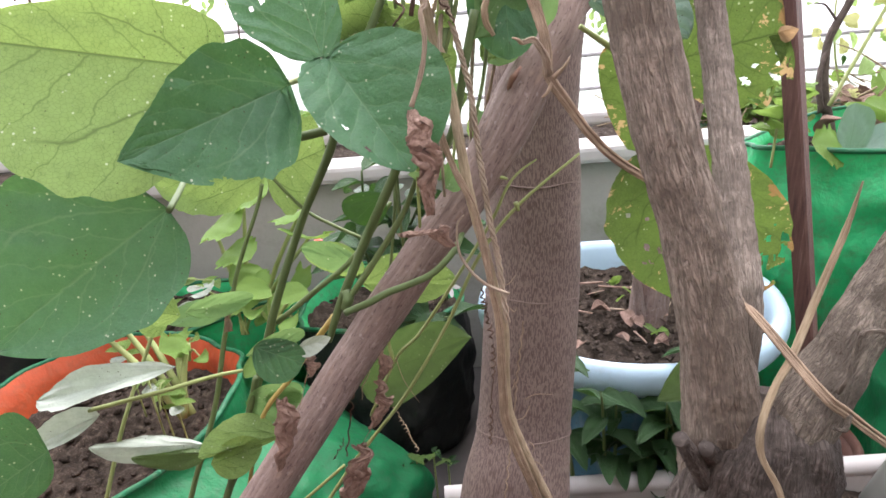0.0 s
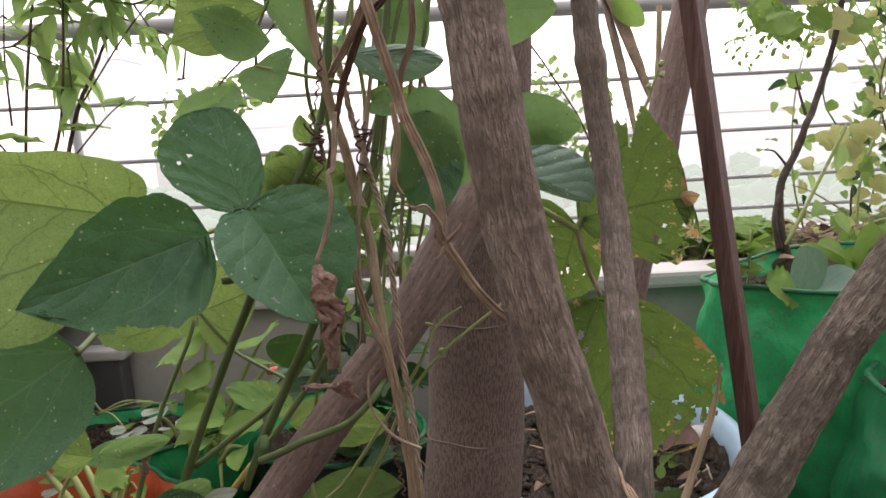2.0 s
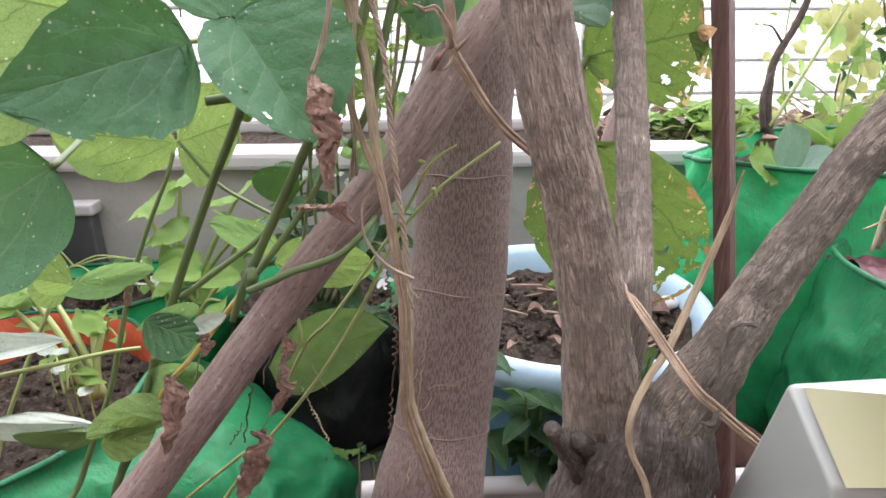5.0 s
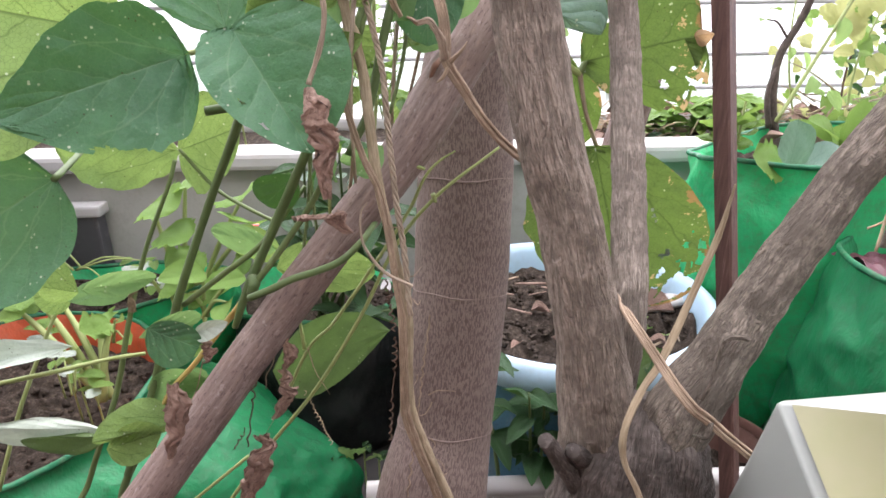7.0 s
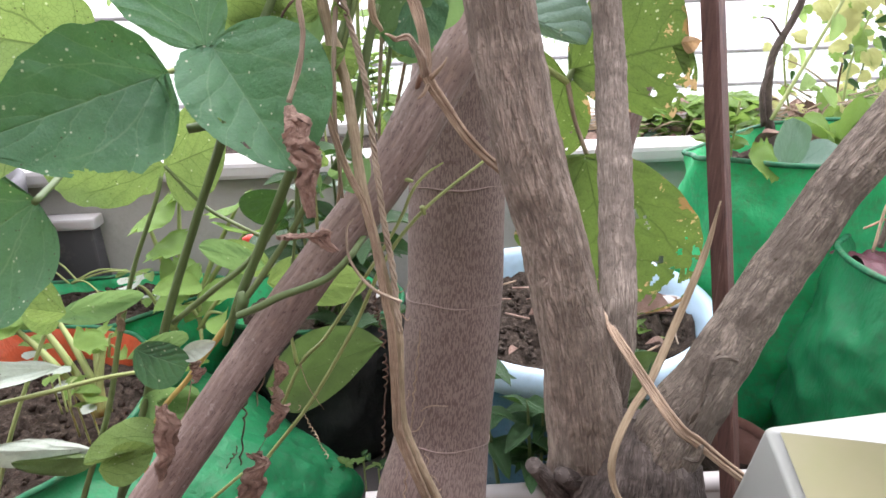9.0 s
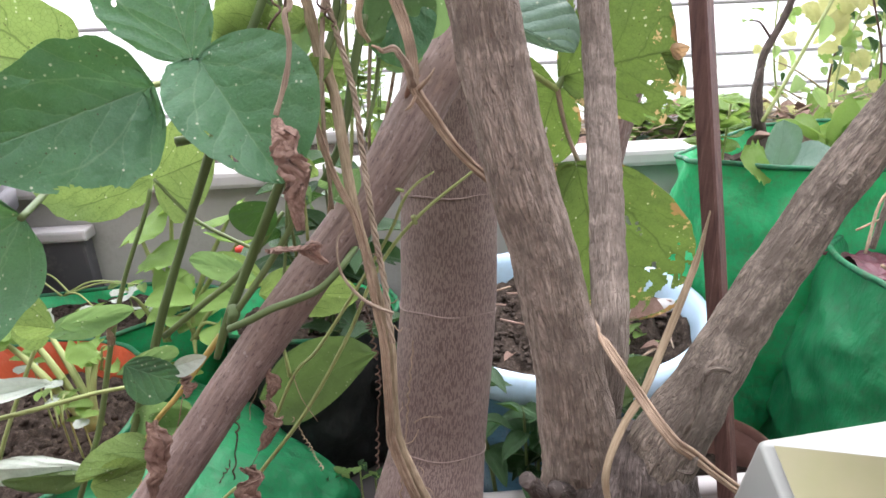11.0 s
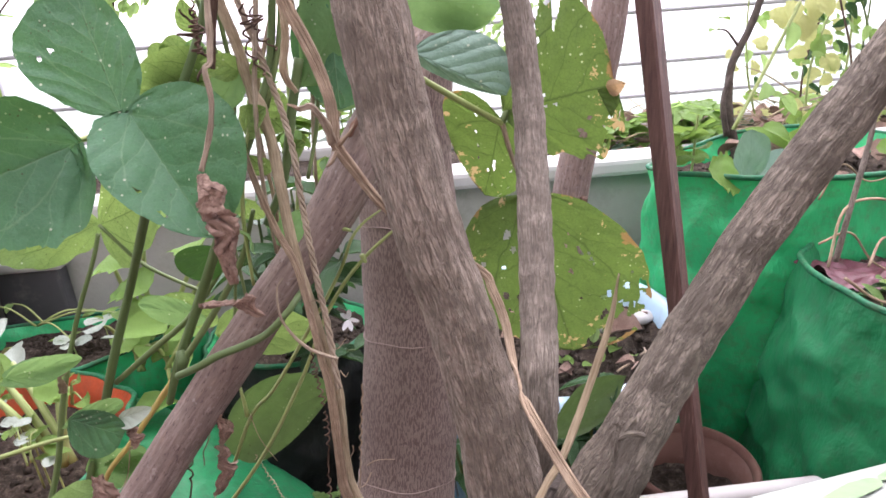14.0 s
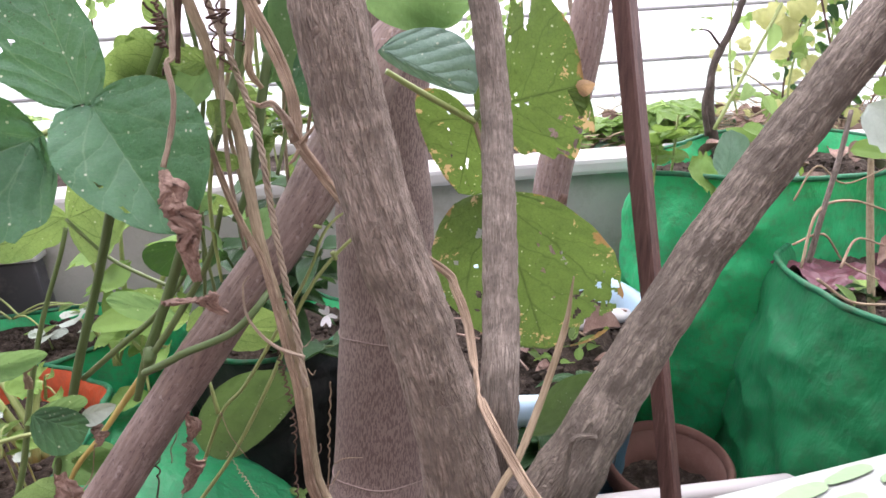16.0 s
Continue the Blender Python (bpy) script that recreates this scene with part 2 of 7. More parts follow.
def woven(name, col, weave=900.0, stain=(0.12, 0.14, 0.08)):
    """Woven plastic grow-bag cloth."""
    n = Nodes(name)
    o = n.coords("Object")
    uv = n.coords("UV")
    w1 = n.add("TexWave", bands_direction="X")
    w2 = n.add("TexWave", bands_direction="Y")
    for w in (w1, w2):
        n.link(uv, w.inputs["Vector"])
        w.inputs["Scale"].default_value = weave / 6.0
    grid = n.math("MULTIPLY", w1.outputs["Fac"], w2.outputs["Fac"])
    big = n.noise(o, 9, 4, 0.6)
    mid = n.noise(o, 60, 5, 0.7)
    c = n.mix(big, shade(col, 0.7), shade(col, 1.25))
    c = n.mix(n.math("MULTIPLY", grid, 0.06), c, shade(col, 1.5))
    dirt = n.ramp(mid, [(0.46, (0, 0, 0)), (0.68, (0.75, 0.75, 0.75))])
    c = n.mix(n.math("MULTIPLY", dirt, 0.55), c, stain)
    h = n.math("ADD", n.math("MULTIPLY", n.noise(o, 900, 2, 0.5), 0.05), n.math("MULTIPLY", n.math("ADD", n.noise(o, 9, 5, 0.5, 0.25), n.math("MULTIPLY", n.noise(n.coords("Object", (1, 1, 0.4)), 34, 4, 0.6, 0.3), 0.3)), 5.5))
    nor = n.bump(h, 0.8, 0.0042)
    n.finish(c, 0.5, nor, spec=0.4)
    tr = n.add("BsdfTranslucent")
    n.link(c, tr.inputs["Color"])
    mx = n.add("MixShader")
    mx.inputs[0].default_value = 0.28
    n.link(n.bsdf.outputs[0], mx.inputs[1])
    n.link(tr.outputs[0], mx.inputs[2])
    n.link(mx.outputs[0], n.out.inputs["Surface"])
    return n.mat


def plain(name, col, rough=0.6, var=0.25, scale=30.0, bump=0.2, metal=0.0, dirt=None, spec=0.4):
    n = Nodes(name)
    o = n.coords("Object")
    a = n.noise(o, scale, 5, 0.65)
    b = n.noise(o, scale * 12, 3, 0.6)
    c = n.mix(a, shade(col, 1 - var), shade(col, 1 + var))
    c = n.mix(n.math("MULTIPLY", b, var * 0.6), c, shade(col, 0.6))
    if dirt:
        d = n.ramp(n.noise(o, scale * 0.5, 6, 0.75), [(0.5, (0, 0, 0)), (0.68, (0.7, 0.7, 0.7))])
        c = n.mix(d, c, dirt)
    return n.finish(c, rough, n.bump(n.math("ADD", a, n.math("MULTIPLY", b, 0.5)), bump, 0.002), metal, spec)


def rusty():
    n = Nodes("painted steel with rust")
    o = n.coords("Object", (1, 1, 0.07))
    a = n.noise(o, 190, 6, 0.72)
    b = n.noise(n.coords("Object"), 500, 3, 0.6)
    col = n.ramp(a, [(0.34, (0.05, 0.026, 0.022)), (0.46, (0.095, 0.048, 0.04)), (0.58, (0.125, 0.066, 0.054)), (0.68, (0.2, 0.13, 0.105)), (0.76, (0.34, 0.26, 0.225))])
    col = n.mix(n.math("MULTIPLY", b, 0.3), col, (0.04, 0.02, 0.018))
    return n.finish(col, 0.68, n.bump(n.math("ADD", a, b), 0.4, 0.001), 0.0, 0.35)


M_TRUNK = bark_trunk()
M_RING = plain("ring scar bark", (0.22, 0.165, 0.143), 0.85, 0.3, 200, 0.4)
M_POLE = bark_pole()
M_SHRUB = bark_ridged("shrub bark", (0.245, 0.200, 0.162), (0.387, 0.327, 0.271), 8.0, 520.0, 0.0012, 0.7, 0.75)
M_SHRUB_SIDE = bark_ridged("knobby shrub bark", (0.200, 0.170, 0.138), (0.335, 0.288, 0.237), 7.0, 520.0, 0.0013, 0.9, 1.0)
# coarser bark copy; its darker colour stands in for shade at the fork
M_SHRUB_SHADED = bark_ridged("shrub bark darkened as shade", (0.115, 0.096, 0.084), (0.2, 0.172, 0.152), 5.0, 420.0, 0.0014, 0.8, 0.7)
M_SHRUB_THIN = bark_ridged("thin stem bark", (0.258, 0.217, 0.180), (0.420, 0.365, 0.308), 10.0, 680.0, 0.0011, 0.5, 0.7)
M_BARK_FAR = bark_pole()
M_CUT = plain("cut wood", (0.22, 0.12, 0.085), 0.8, 0.3, 120, 0.4)
M_DRY = fibre("dry vine", (0.185, 0.13, 0.088), (0.48, 0.37, 0.265))
M_DRY_PALE = fibre("straw", (0.24, 0.18, 0.11), (0.47, 0.39, 0.27))
M_DRY_GREY = fibre("grey dry vine", (0.22, 0.168, 0.122), (0.52, 0.43, 0.33))
M_DRY_OLIVE = fibre("olive-brown dry stem", (0.25, 0.195, 0.122), (0.5, 0.41, 0.285))
M_DRY_DARK = fibre("dark tendril", (0.06, 0.035, 0.025), (0.17, 0.11, 0.08))
M_DRY_LEAF = fibre("withered leaf", (0.2, 0.128, 0.098), (0.44, 0.315, 0.255), 3.0, 260.0)
M_BROWNED = leaf_material("browned leaf", (0.34, 0.23, 0.13), (0.26, 0.16, 0.08), (0.42, 0.27, 0.13), 0.4, 0.7, 0.2)
M_SAPLING = fibre("sapling bark", (0.045, 0.035, 0.028), (0.15, 0.12, 0.1))
M_STEM = green_stem("green stem", (0.10, 0.15, 0.05), (0.19, 0.25, 0.09))
M_STEM_DK = green_stem("dark green stem", (0.078, 0.128, 0.04), (0.14, 0.2, 0.075))
M_STEM_LT = green_stem("pale green stem", (0.24, 0.31, 0.10), (0.42, 0.47, 0.2))
M_STEM_YEL = green_stem("yellow stem", (0.42, 0.33, 0.09), (0.6, 0.46, 0.16))
M_LEAF_DK = leaf_material("bean leaf face", (0.05, 0.145, 0.07), (0.16, 0.28, 0.15), (0.09, 0.22, 0.05), 0.22, 0.44, spec=0.38, line=0.62, nerves=5.0, rib=0.16, relief=0.0032)
M_LEAF_LT = leaf_material("bean leaf underside", (0.15, 0.24, 0.07), (0.07, 0.13, 0.03), (0.21, 0.315, 0.08), 0.42, 0.6, 1.0, line=0.85, shadow_line=1.0, nerves=5.0, rib=0.14, relief=0.003)
M_LEAF_MID = leaf_material("bean leaf", (0.1, 0.205, 0.075), (0.16, 0.28, 0.1), (0.22, 0.37, 0.12), 0.35, 0.5)
M_LEAF_BLUE = leaf_material("bluish leaf face", (0.15, 0.25, 0.195), (0.075, 0.14, 0.1), (0.16, 0.29, 0.14), 0.25, 0.42, line=0.7, nerves=5.5, rib=0.3, relief=0.003)
M_LEAF_OLD = leaf_material("ageing leaf", (0.085, 0.14, 0.036), (0.05, 0.085, 0.02), (0.125, 0.205, 0.04), 0.42, 0.55, 0.9, 0.5, nerves=4.5, line=0.75, shadow_line=1.0, rib=0.16, relief=0.0035)
# darker leaf copy: shade on the low leaves is put into its colour
M_LEAF_SHADED = leaf_material("leaf underside darkened as shade", (0.085, 0.14, 0.048), (0.13, 0.19, 0.08), (0.08, 0.14, 0.036), 0.34, 0.55, 0.3, line=0.5, shadow_line=0.7)
M_LEAF_AIRY = leaf_material("airy leaf", (0.17, 0.28, 0.09), (0.13, 0.21, 0.065), (0.36, 0.52, 0.17), 0.52, 0.55, 0.1)
M_LEAF_WHITE = leaf_material("pale leaf underside", (0.38, 0.44, 0.38), (0.28, 0.35, 0.26), (0.4, 0.5, 0.35), 0.15, 0.5, 0.1)
M_LEAF_CHILI = leaf_material("glossy dark leaf", (0.022, 0.065, 0.022), (0.07, 0.13, 0.05), (0.08, 0.2, 0.03), 0.15, 0.35, 0.1)
M_LEAF_BRIGHT = leaf_material("young leaf", (0.14, 0.25, 0.055), (0.2, 0.33, 0.1), (0.24, 0.38, 0.08), 0.38, 0.55, 0.1)
M_LEAF_YEL = leaf_material("yellowing leaf", (0.42, 0.44, 0.17), (0.45, 0.48, 0.25), (0.48, 0.5, 0.2), 0.4, 0.6, 0.1)
M_SOIL = soil_material()
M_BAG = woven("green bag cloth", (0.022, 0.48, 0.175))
# dirt stains, and a halved green that also stands in for shade
M_BAG_DIRTY_DIM = woven("dirty green bag cloth, darkened", (0.011, 0.235, 0.085), 900.0, (0.06, 0.12, 0.07))
# near-black cloth colour paints in the deep shade behind the trunk
M_BAG_BLACKENED = woven("bag cloth blackened as shade", (0.022, 0.025, 0.024), 900.0, (0.04, 0.04, 0.035))
M_BAG_HEM = woven("bag hem", (0.012, 0.17, 0.075))
M_ORANGE = woven("orange bag lining", (0.55, 0.10, 0.035), 900.0, (0.25, 0.1, 0.05))
M_PINK = plain("pink plastic sheet", (0.1, 0.03, 0.042), 0.45, 0.3, 40, 0.5)
M_CONCRETE = plain("concrete", (0.33, 0.33, 0.30), 0.9, 0.18, 14, 0.35, 0.0, (0.2, 0.21, 0.17))
M_WALL = plain("plaster", (0.62, 0.6, 0.57), 0.9, 0.12, 6, 0.2)
M_WHITE = plain("white painted lip", (0.44, 0.435, 0.42), 0.6, 0.12, 20, 0.2, 0.0, (0.4, 0.38, 0.34))
M_FLOOR = plain("roof floor", (0.085, 0.079, 0.076), 0.85, 0.3, 8, 0.4, 0.0, (0.05, 0.046, 0.043))
M_TUB = plain("pale blue plastic", (0.42, 0.6, 0.72), 0.35, 0.12, 12, 0.08, 0.0, (0.3, 0.38, 0.42))
def speckled(name, col):
    """Weathered plastic: dull colour, pale dusty patches, small black specks."""
    n = Nodes(name)
    o = n.coords("Object")
    dust = n.noise(o, 14, 5, 0.65)
    c = n.mix(dust, shade(col, 0.65), shade(col, 1.35))
    c = n.mix(n.ramp(n.noise(n.coords("Object", (1, 1, 0.25)), 40, 4, 0.65), [(0.5, (0, 0, 0)), (0.72, (0.6, 0.6, 0.6))]), c, (0.2, 0.24, 0.26))
    sp = n.ramp(n.voronoi(o, 150).outputs["Distance"], [(0.13, (1, 1, 1)), (0.2, (0, 0, 0))])
    pick = n.ramp(n.noise(o, 60, 3, 0.6), [(0.47, (0, 0, 0)), (0.53, (1, 1, 1))])
    c = n.mix(n.math("MULTIPLY", n.math("MULTIPLY", sp, pick), 0.85), c, (0.015, 0.018, 0.02))
    return n.finish(c, 0.55, n.bump(dust, 0.2, 0.002), spec=0.35)


M_TUB_BODY = speckled("weathered blue plastic", (0.06, 0.15, 0.21))
M_TERRA = plain("terracotta", (0.14, 0.068, 0.05), 0.8, 0.25, 25, 0.3, 0.0, (0.16, 0.1, 0.08))
M_DARKPOT = plain("dark plastic", (0.075, 0.075, 0.08), 0.55, 0.2, 20, 0.15, 0.0, (0.2, 0.19, 0.17))
M_RUST = rusty()
M_RAIL = plain("grey painted rail", (0.30, 0.30, 0.31), 0.5, 0.15, 30, 0.15)
M_CARTON = plain("glossy white carton", (0.29, 0.315, 0.29), 0.28, 0.04, 10, 0.03)
M_CARTON_YEL = plain("yellowish carton face", (0.25, 0.24, 0.145), 0.3, 0.22, 9, 0.06, 0.0, (0.2, 0.22, 0.1))
M_PRINT = plain("printed green", (0.2, 0.3, 0.16), 0.35, 0.35, 60, 0.03)
M_RED = plain("red fruit", (0.55, 0.05, 0.03), 0.3, 0.1, 30, 0.05)
M_FLOWER = plain("white petal", (0.8, 0.8, 0.82), 0.6, 0.05, 60, 0.1)
# facade and window colours are paled to paint in the distance haze
M_TOWER = plain("facade paled as haze", (0.84, 0.81, 0.83), 0.9, 0.06, 0.05, 0.0)
M_TOWER_PINK = plain("pink facade paled as haze", (0.84, 0.785, 0.8), 0.9, 0.06, 0.05, 0.0)
M_PANE_FAR = plain("window paled as haze", (0.77, 0.745, 0.78), 0.5, 0.05, 0.05, 0.0)
M_WOODS = plain("woods with haze glow", (0.02, 0.026, 0.022), 0.95, 0.1, 0.2, 0.0)
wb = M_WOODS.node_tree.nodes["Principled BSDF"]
wb.inputs["Emission Color"].default_value = (0.85, 1.0, 0.89, 1)  # pale emission stands in for bright haze before the far woods
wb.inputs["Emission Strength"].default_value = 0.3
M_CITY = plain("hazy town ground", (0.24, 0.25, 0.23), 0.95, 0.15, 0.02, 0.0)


# ---- mesh helpers ----
def make(name, bm, mat, smooth=True):
    me = bpy.data.meshes.new(name)
    bm.to_mesh(me)
    bm.free()
    me.materials.append(mat)
    if smooth:
        me.polygons.foreach_set("use_smooth", [True] * len(me.polygons))
    return me


def part(name, bm, mat, parent=None, label="", smooth=True):
    ob = new(name, make(name, bm, mat, smooth))
    if parent is not None:
        ob.parent = parent
        ob.matrix_parent_inverse = parent.matrix_world.inverted()
    if label:
        tagged(ob, label)
    return ob


def thing(name, at, label, category, group="", kind=""):
    ob = new(name)
    ob.empty_display_size = 0.02
    ob.matrix_world = Matrix.Translation(at)
    return tagged(ob, label, category, group, kind)


def spline(pts, per=6):
    """Points of a Catmull-Rom curve through pts, with the parameter 0..1."""
    p = [Vector(q) for q in pts]
    if len(p) == 2:
        return [p[0].lerp(p[1], i / per) for i in range(per + 1)], [i / per for i in range(per + 1)]
    q = [2 * p[0] - p[1], *p, 2 * p[-1] - p[-2]]
    out, ts = [], []
    n = len(p) - 1
    for i in range(n):
        a, b, c, d = q[i : i + 4]
        for k in range(per):
            t = k / per
            out.append(0.5 * ((2 * b) + (c - a) * t + (2 * a - 5 * b + 4 * c - d) * t * t + (3 * b - a - 3 * c + d) * t**3))
            ts.append((i + t) / n)
    out.append(p[-1])
    ts.append(1.0)
    return out, ts


def at_t(vals, t):
    if isinstance(vals, (int, float)):
        return vals
    x = t * (len(vals) - 1)
    i = min(int(x), len(vals) - 2)
    return vals[i] + (vals[i + 1] - vals[i]) * (x - i)


def tube(bm, pts, radii, seg=10, per=6, rough=0.0, freq=60.0, flat=1.0, ridges=0, swell=(), cap=True, side=None, grain=0.0):
    """A stem along pts. radii: along it; rough: relative unevenness; flat: thickness of one axis; swell: (place, amount, width) rings."""
    line, ts = spline(pts, per)
    uvl = bm.loops.layers.uv.verify()
    rings, run, prev = [], 0.0, None
    ref = Vector(side) if side else Vector((0.3, -1, 0.2))
    length = []
    for i, (c, t) in enumerate(zip(line, ts)):
        if i:
            run += (c - line[i - 1]).length
        length.append(run)
        d = (line[min(i + 1, len(line) - 1)] - line[max(i - 1, 0)]).normalized()
        x = (ref - d * ref.dot(d)).normalized()
        ref = x
        y = d.cross(x)
        r0 = at_t(radii, t)
        for s0, amt, wid in swell:
            r0 *= 1 + amt * math.exp(-(((t - s0) / wid) ** 2))
        ring = []
        for k in range(seg):
            a = 2 * math.pi * k / seg
            v = x * math.cos(a) + y * math.sin(a) * flat
            r = r0
            if rough:
                r *= 1 + rough * noise.noise((c + v * r0) * freq) + (0.35 * rough * math.sin(ridges * a + 6 * noise.noise(c * freq * 0.3)) if ridges else 0)
            if grain:
                q = v * r0 * 520
                w = noise.noise(Vector((q.x, q.y, q.z * 0.15 + length[-1] * 40)))
                r -= grain * max(0.0, 0.55 - abs(w) * 4) - grain * 0.5 * noise.noise(Vector((q.x, q.y, q.z * 0.2 + length[-1] * 70)) * 2)
            ring.append(bm.verts.new(c + v * r))
        rings.append(ring)
    rad = at_t(radii, 0.5)
    for i in range(len(rings) - 1):
        for k in range(seg):
            k2 = (k + 1) % seg
            f = bm.faces.new((rings[i][k], rings[i][k2], rings[i + 1][k2], rings[i + 1][k]))
            us = [k, k + 1, k + 1, k]
            vs = [length[i], length[i], length[i + 1], length[i + 1]]
            for lp, uu, vv in zip(f.loops, us, vs):
                lp[uvl].uv = (uu / seg * 2 * math.pi * rad, vv)
    if cap:
        bm.faces.new(list(reversed(rings[0])))
        bm.faces.new(rings[-1])
    return bm


def stem(name, pts, radii, mat, parent, label="", **kw):
    return part(name, tube(bmesh.new(), pts, radii, **kw), mat, parent, label)


def leaf_mesh(bm, base, tip, left, right, n=18, m=14, fold=0.0, curl=0.0, wave=0.0, sharp=0.8, full=0.45, holes=(), seed=0, ragged=0.0, lobe=0.0, splits=()):
    """A leaf blade through four places: base, tip and the widest places of both halves.
    fold: how far the halves rise; curl: how far the tip bends; holes: (u, v, radius) in blade measures."""
    B, T, L, R = Vector(base), Vector(tip), Vector(left), Vector(right)
    axis = T - B
    peak = full / (full + sharp)
    top = peak**full * (1 - peak) ** sharp
    sl, sr = L - (B + axis * peak), R - (B + axis * peak)
    nor = sr.cross(axis).normalized() if sr.cross(axis).length > 1e-9 else Vector((0, -1, 0))
    if nor.length < 0.5:
        nor = Vector((0, -1, 0))
    size = axis.length
    uvl = bm.loops.layers.uv.verify()
    rows = []
    for i in range(n + 1):
        v = i / n
        v = v + 0.06 * math.sin(2 * math.pi * v) * -1 * 0.5
        v = min(max(v, 0.0), 1.0)
        f = (max(v, 1e-6) ** full) * (max(1 - v, 1e-6) ** sharp) / top
        if v <= 0 or v >= 1:
            f = 0.004
        row = []
        for j in range(-m, m + 1):
            u = j / m
            s = sl if u < 0 else sr
            edge = 1.0
            if ragged and abs(u) > 0.6:
                edge = 1 + ragged * noise.noise(Vector((v * 9 + seed, (u > 0) * 7.0, seed * 1.3))) * (abs(u) - 0.6) / 0.4
            if holes and 0 < i < n and abs(j) < m:
                u += 0.7 / m * noise.noise(Vector((i * 1.7, j * 1.3, seed)))
                v = i / n + 0.7 / n * noise.noise(Vector((i * 1.3, j * 1.9, seed + 5)))
            p = B + axis * (v - lobe * abs(u) ** 1.4 * (1 - v) ** 4) + s * (abs(u) * f * edge)
            d = fold * size * (abs(u) * f) ** 1.5 - curl * size * v * v
            d += wave * size * noise.noise(Vector((u * 1.6 + seed * 3.1, v * 2.4, seed))) * (0.3 + abs(u) * f)
            d += 0.005 * size * math.sin((v - 0.3 * abs(u)) * 6.0 * 2 * math.pi) * abs(u) * f
            row.append((bm.verts.new(p + nor * d), u, v))
        rows.append(row)
    for i in range(n):
        for j in range(2 * m):
            q = (rows[i][j], rows[i][j + 1], rows[i + 1][j + 1], rows[i + 1][j])
            uc, vc = sum(a[1] for a in q) / 4, sum(a[2] for a in q) / 4
            skip = False
            for hu, hv, hr in holes:
                dist = math.hypot((uc - hu), (vc - hv) * 1.4)
                if dist < hr * (1 + 0.6 * noise.noise(Vector((uc * 14, vc * 14, seed)))):
                    skip = True
                    break
            for hu, hv, deep, wid in splits:
                k = (uc * hu - (1 - deep)) / deep
                if k > 0 and abs(vc - hv - 0.16 * (uc * hu - 1)) < wid * k:
                    skip = True
            if skip:
                continue
            fc = bm.faces.new([a[0] for a in q])
            for lp, a in zip(fc.loops, q):
                lp[uvl].uv = (a[1] * 0.5 + 0.5, a[2])
    return bm


def leaf(base, tip, left, right, mat, parent, label="", name="leaf", **kw):
    kw.setdefault("lobe", 0.035)
    bm = leaf_mesh(bmesh.new(), base, tip, left, right, **kw)
    loose = [v for v in bm.verts if not v.link_faces]
    if loose:
        bmesh.ops.delete(bm, geom=loose, context="VERTS")
    return part(name, bm, mat, parent, label)


def box(bm, lo, hi, bevel=0.0, rot=None):
    m = Matrix.Translation((Vector(lo) + Vector(hi)) / 2) @ Matrix.Diagonal((hi[0] - lo[0], hi[1] - lo[1], hi[2] - lo[2], 1))
    if rot is not None:
        m = rot @ m
    r = bmesh.ops.create_cube(bm, size=1, matrix=m)
    if bevel:
        es = list({e for v in r["verts"] for e in v.link_edges})
        bmesh.ops.bevel(bm, geom=es, offset=bevel, segments=2, affect="EDGES", profile=0.6)
    return bm


def lathe(bm, profile, centre, seg=48, sx=1.0, sy=1.0, rough=0.0, freq=10.0, dip=None):
    """A turned form: profile of (radius, height). rough: wrinkles; dip(angle): lowers the height in proportion."""
    uvl = bm.loops.layers.uv.verify()
    c = Vector(centre)
    rings = []
    zlo = min(z for _, z in profile)
    zhi = max(z for _, z in profile)
    for r, z in profile:
        ring = []
        for k in range(seg):
            a = 2 * math.pi * k / seg
            q = Vector((math.cos(a) * sx, math.sin(a) * sy, 0))
            rr = r * (1 + rough * noise.noise(Vector((math.cos(a) * 1.0, math.sin(a) * 1.0, z * 3.0)) * freq * 0.2 + c * 3) + rough * 0.6 * noise.noise(Vector((math.cos(a) * 4, math.sin(a) * 4, z * freq + 5))))
            zz = z + (dip(a) * (z - zlo) / (zhi - zlo) if dip else 0)
            ring.append(bm.verts.new(c + q * rr + Vector((0, 0, zz))))
        rings.append(ring)
    run = 0
    for i in range(len(rings) - 1):
        step = math.dist(profile[i], profile[i + 1])
        for k in range(seg):
            k2 = (k + 1) % seg
            f = bm.faces.new((rings[i][k], rings[i][k2], rings[i + 1][k2], rings[i + 1][k]))
            for lp, uu, vv in zip(f.loops, (k, k + 1, k + 1, k), (run, run, run + step, run + step)):
                lp[uvl].uv = (uu / seg * 2 * math.pi * profile[i][0], vv)
        run += step
    return bm


def soil_disc(bm, centre, rx, ry, z, rough=0.012, n=40, seed=0):
    """A crumbly soil surface."""
    c = Vector((centre[0], centre[1], z))
    rows = []
    mid = bm.verts.new(c)
    for i in range(1, n + 1):
        r = i / n
        ring = []
        for k in range(72):
            a = 2 * math.pi * k / 72
            p = Vector((math.cos(a) * rx * r, math.sin(a) * ry * r, 0))
            h = noise.noise((p + c) * 28 + Vector((seed, 0, 0))) * rough + noise.noise((p + c) * 90) * rough * 0.7 + noise.noise((p + c) * 240) * rough * 0.35
            ring.append(bm.verts.new(c + p + Vector((0, 0, h - 0.03 * r**4 * 0))))
        rows.append(ring)
    for k in range(72):
        bm.faces.new((mid, rows[0][k], rows[0][(k + 1) % 72]))
    for i in range(n - 1):
        for k in range(72):
            bm.faces.new((rows[i][k], rows[i + 1][k], rows[i + 1][(k + 1) % 72], rows[i][(k + 1) % 72]))
    return bm


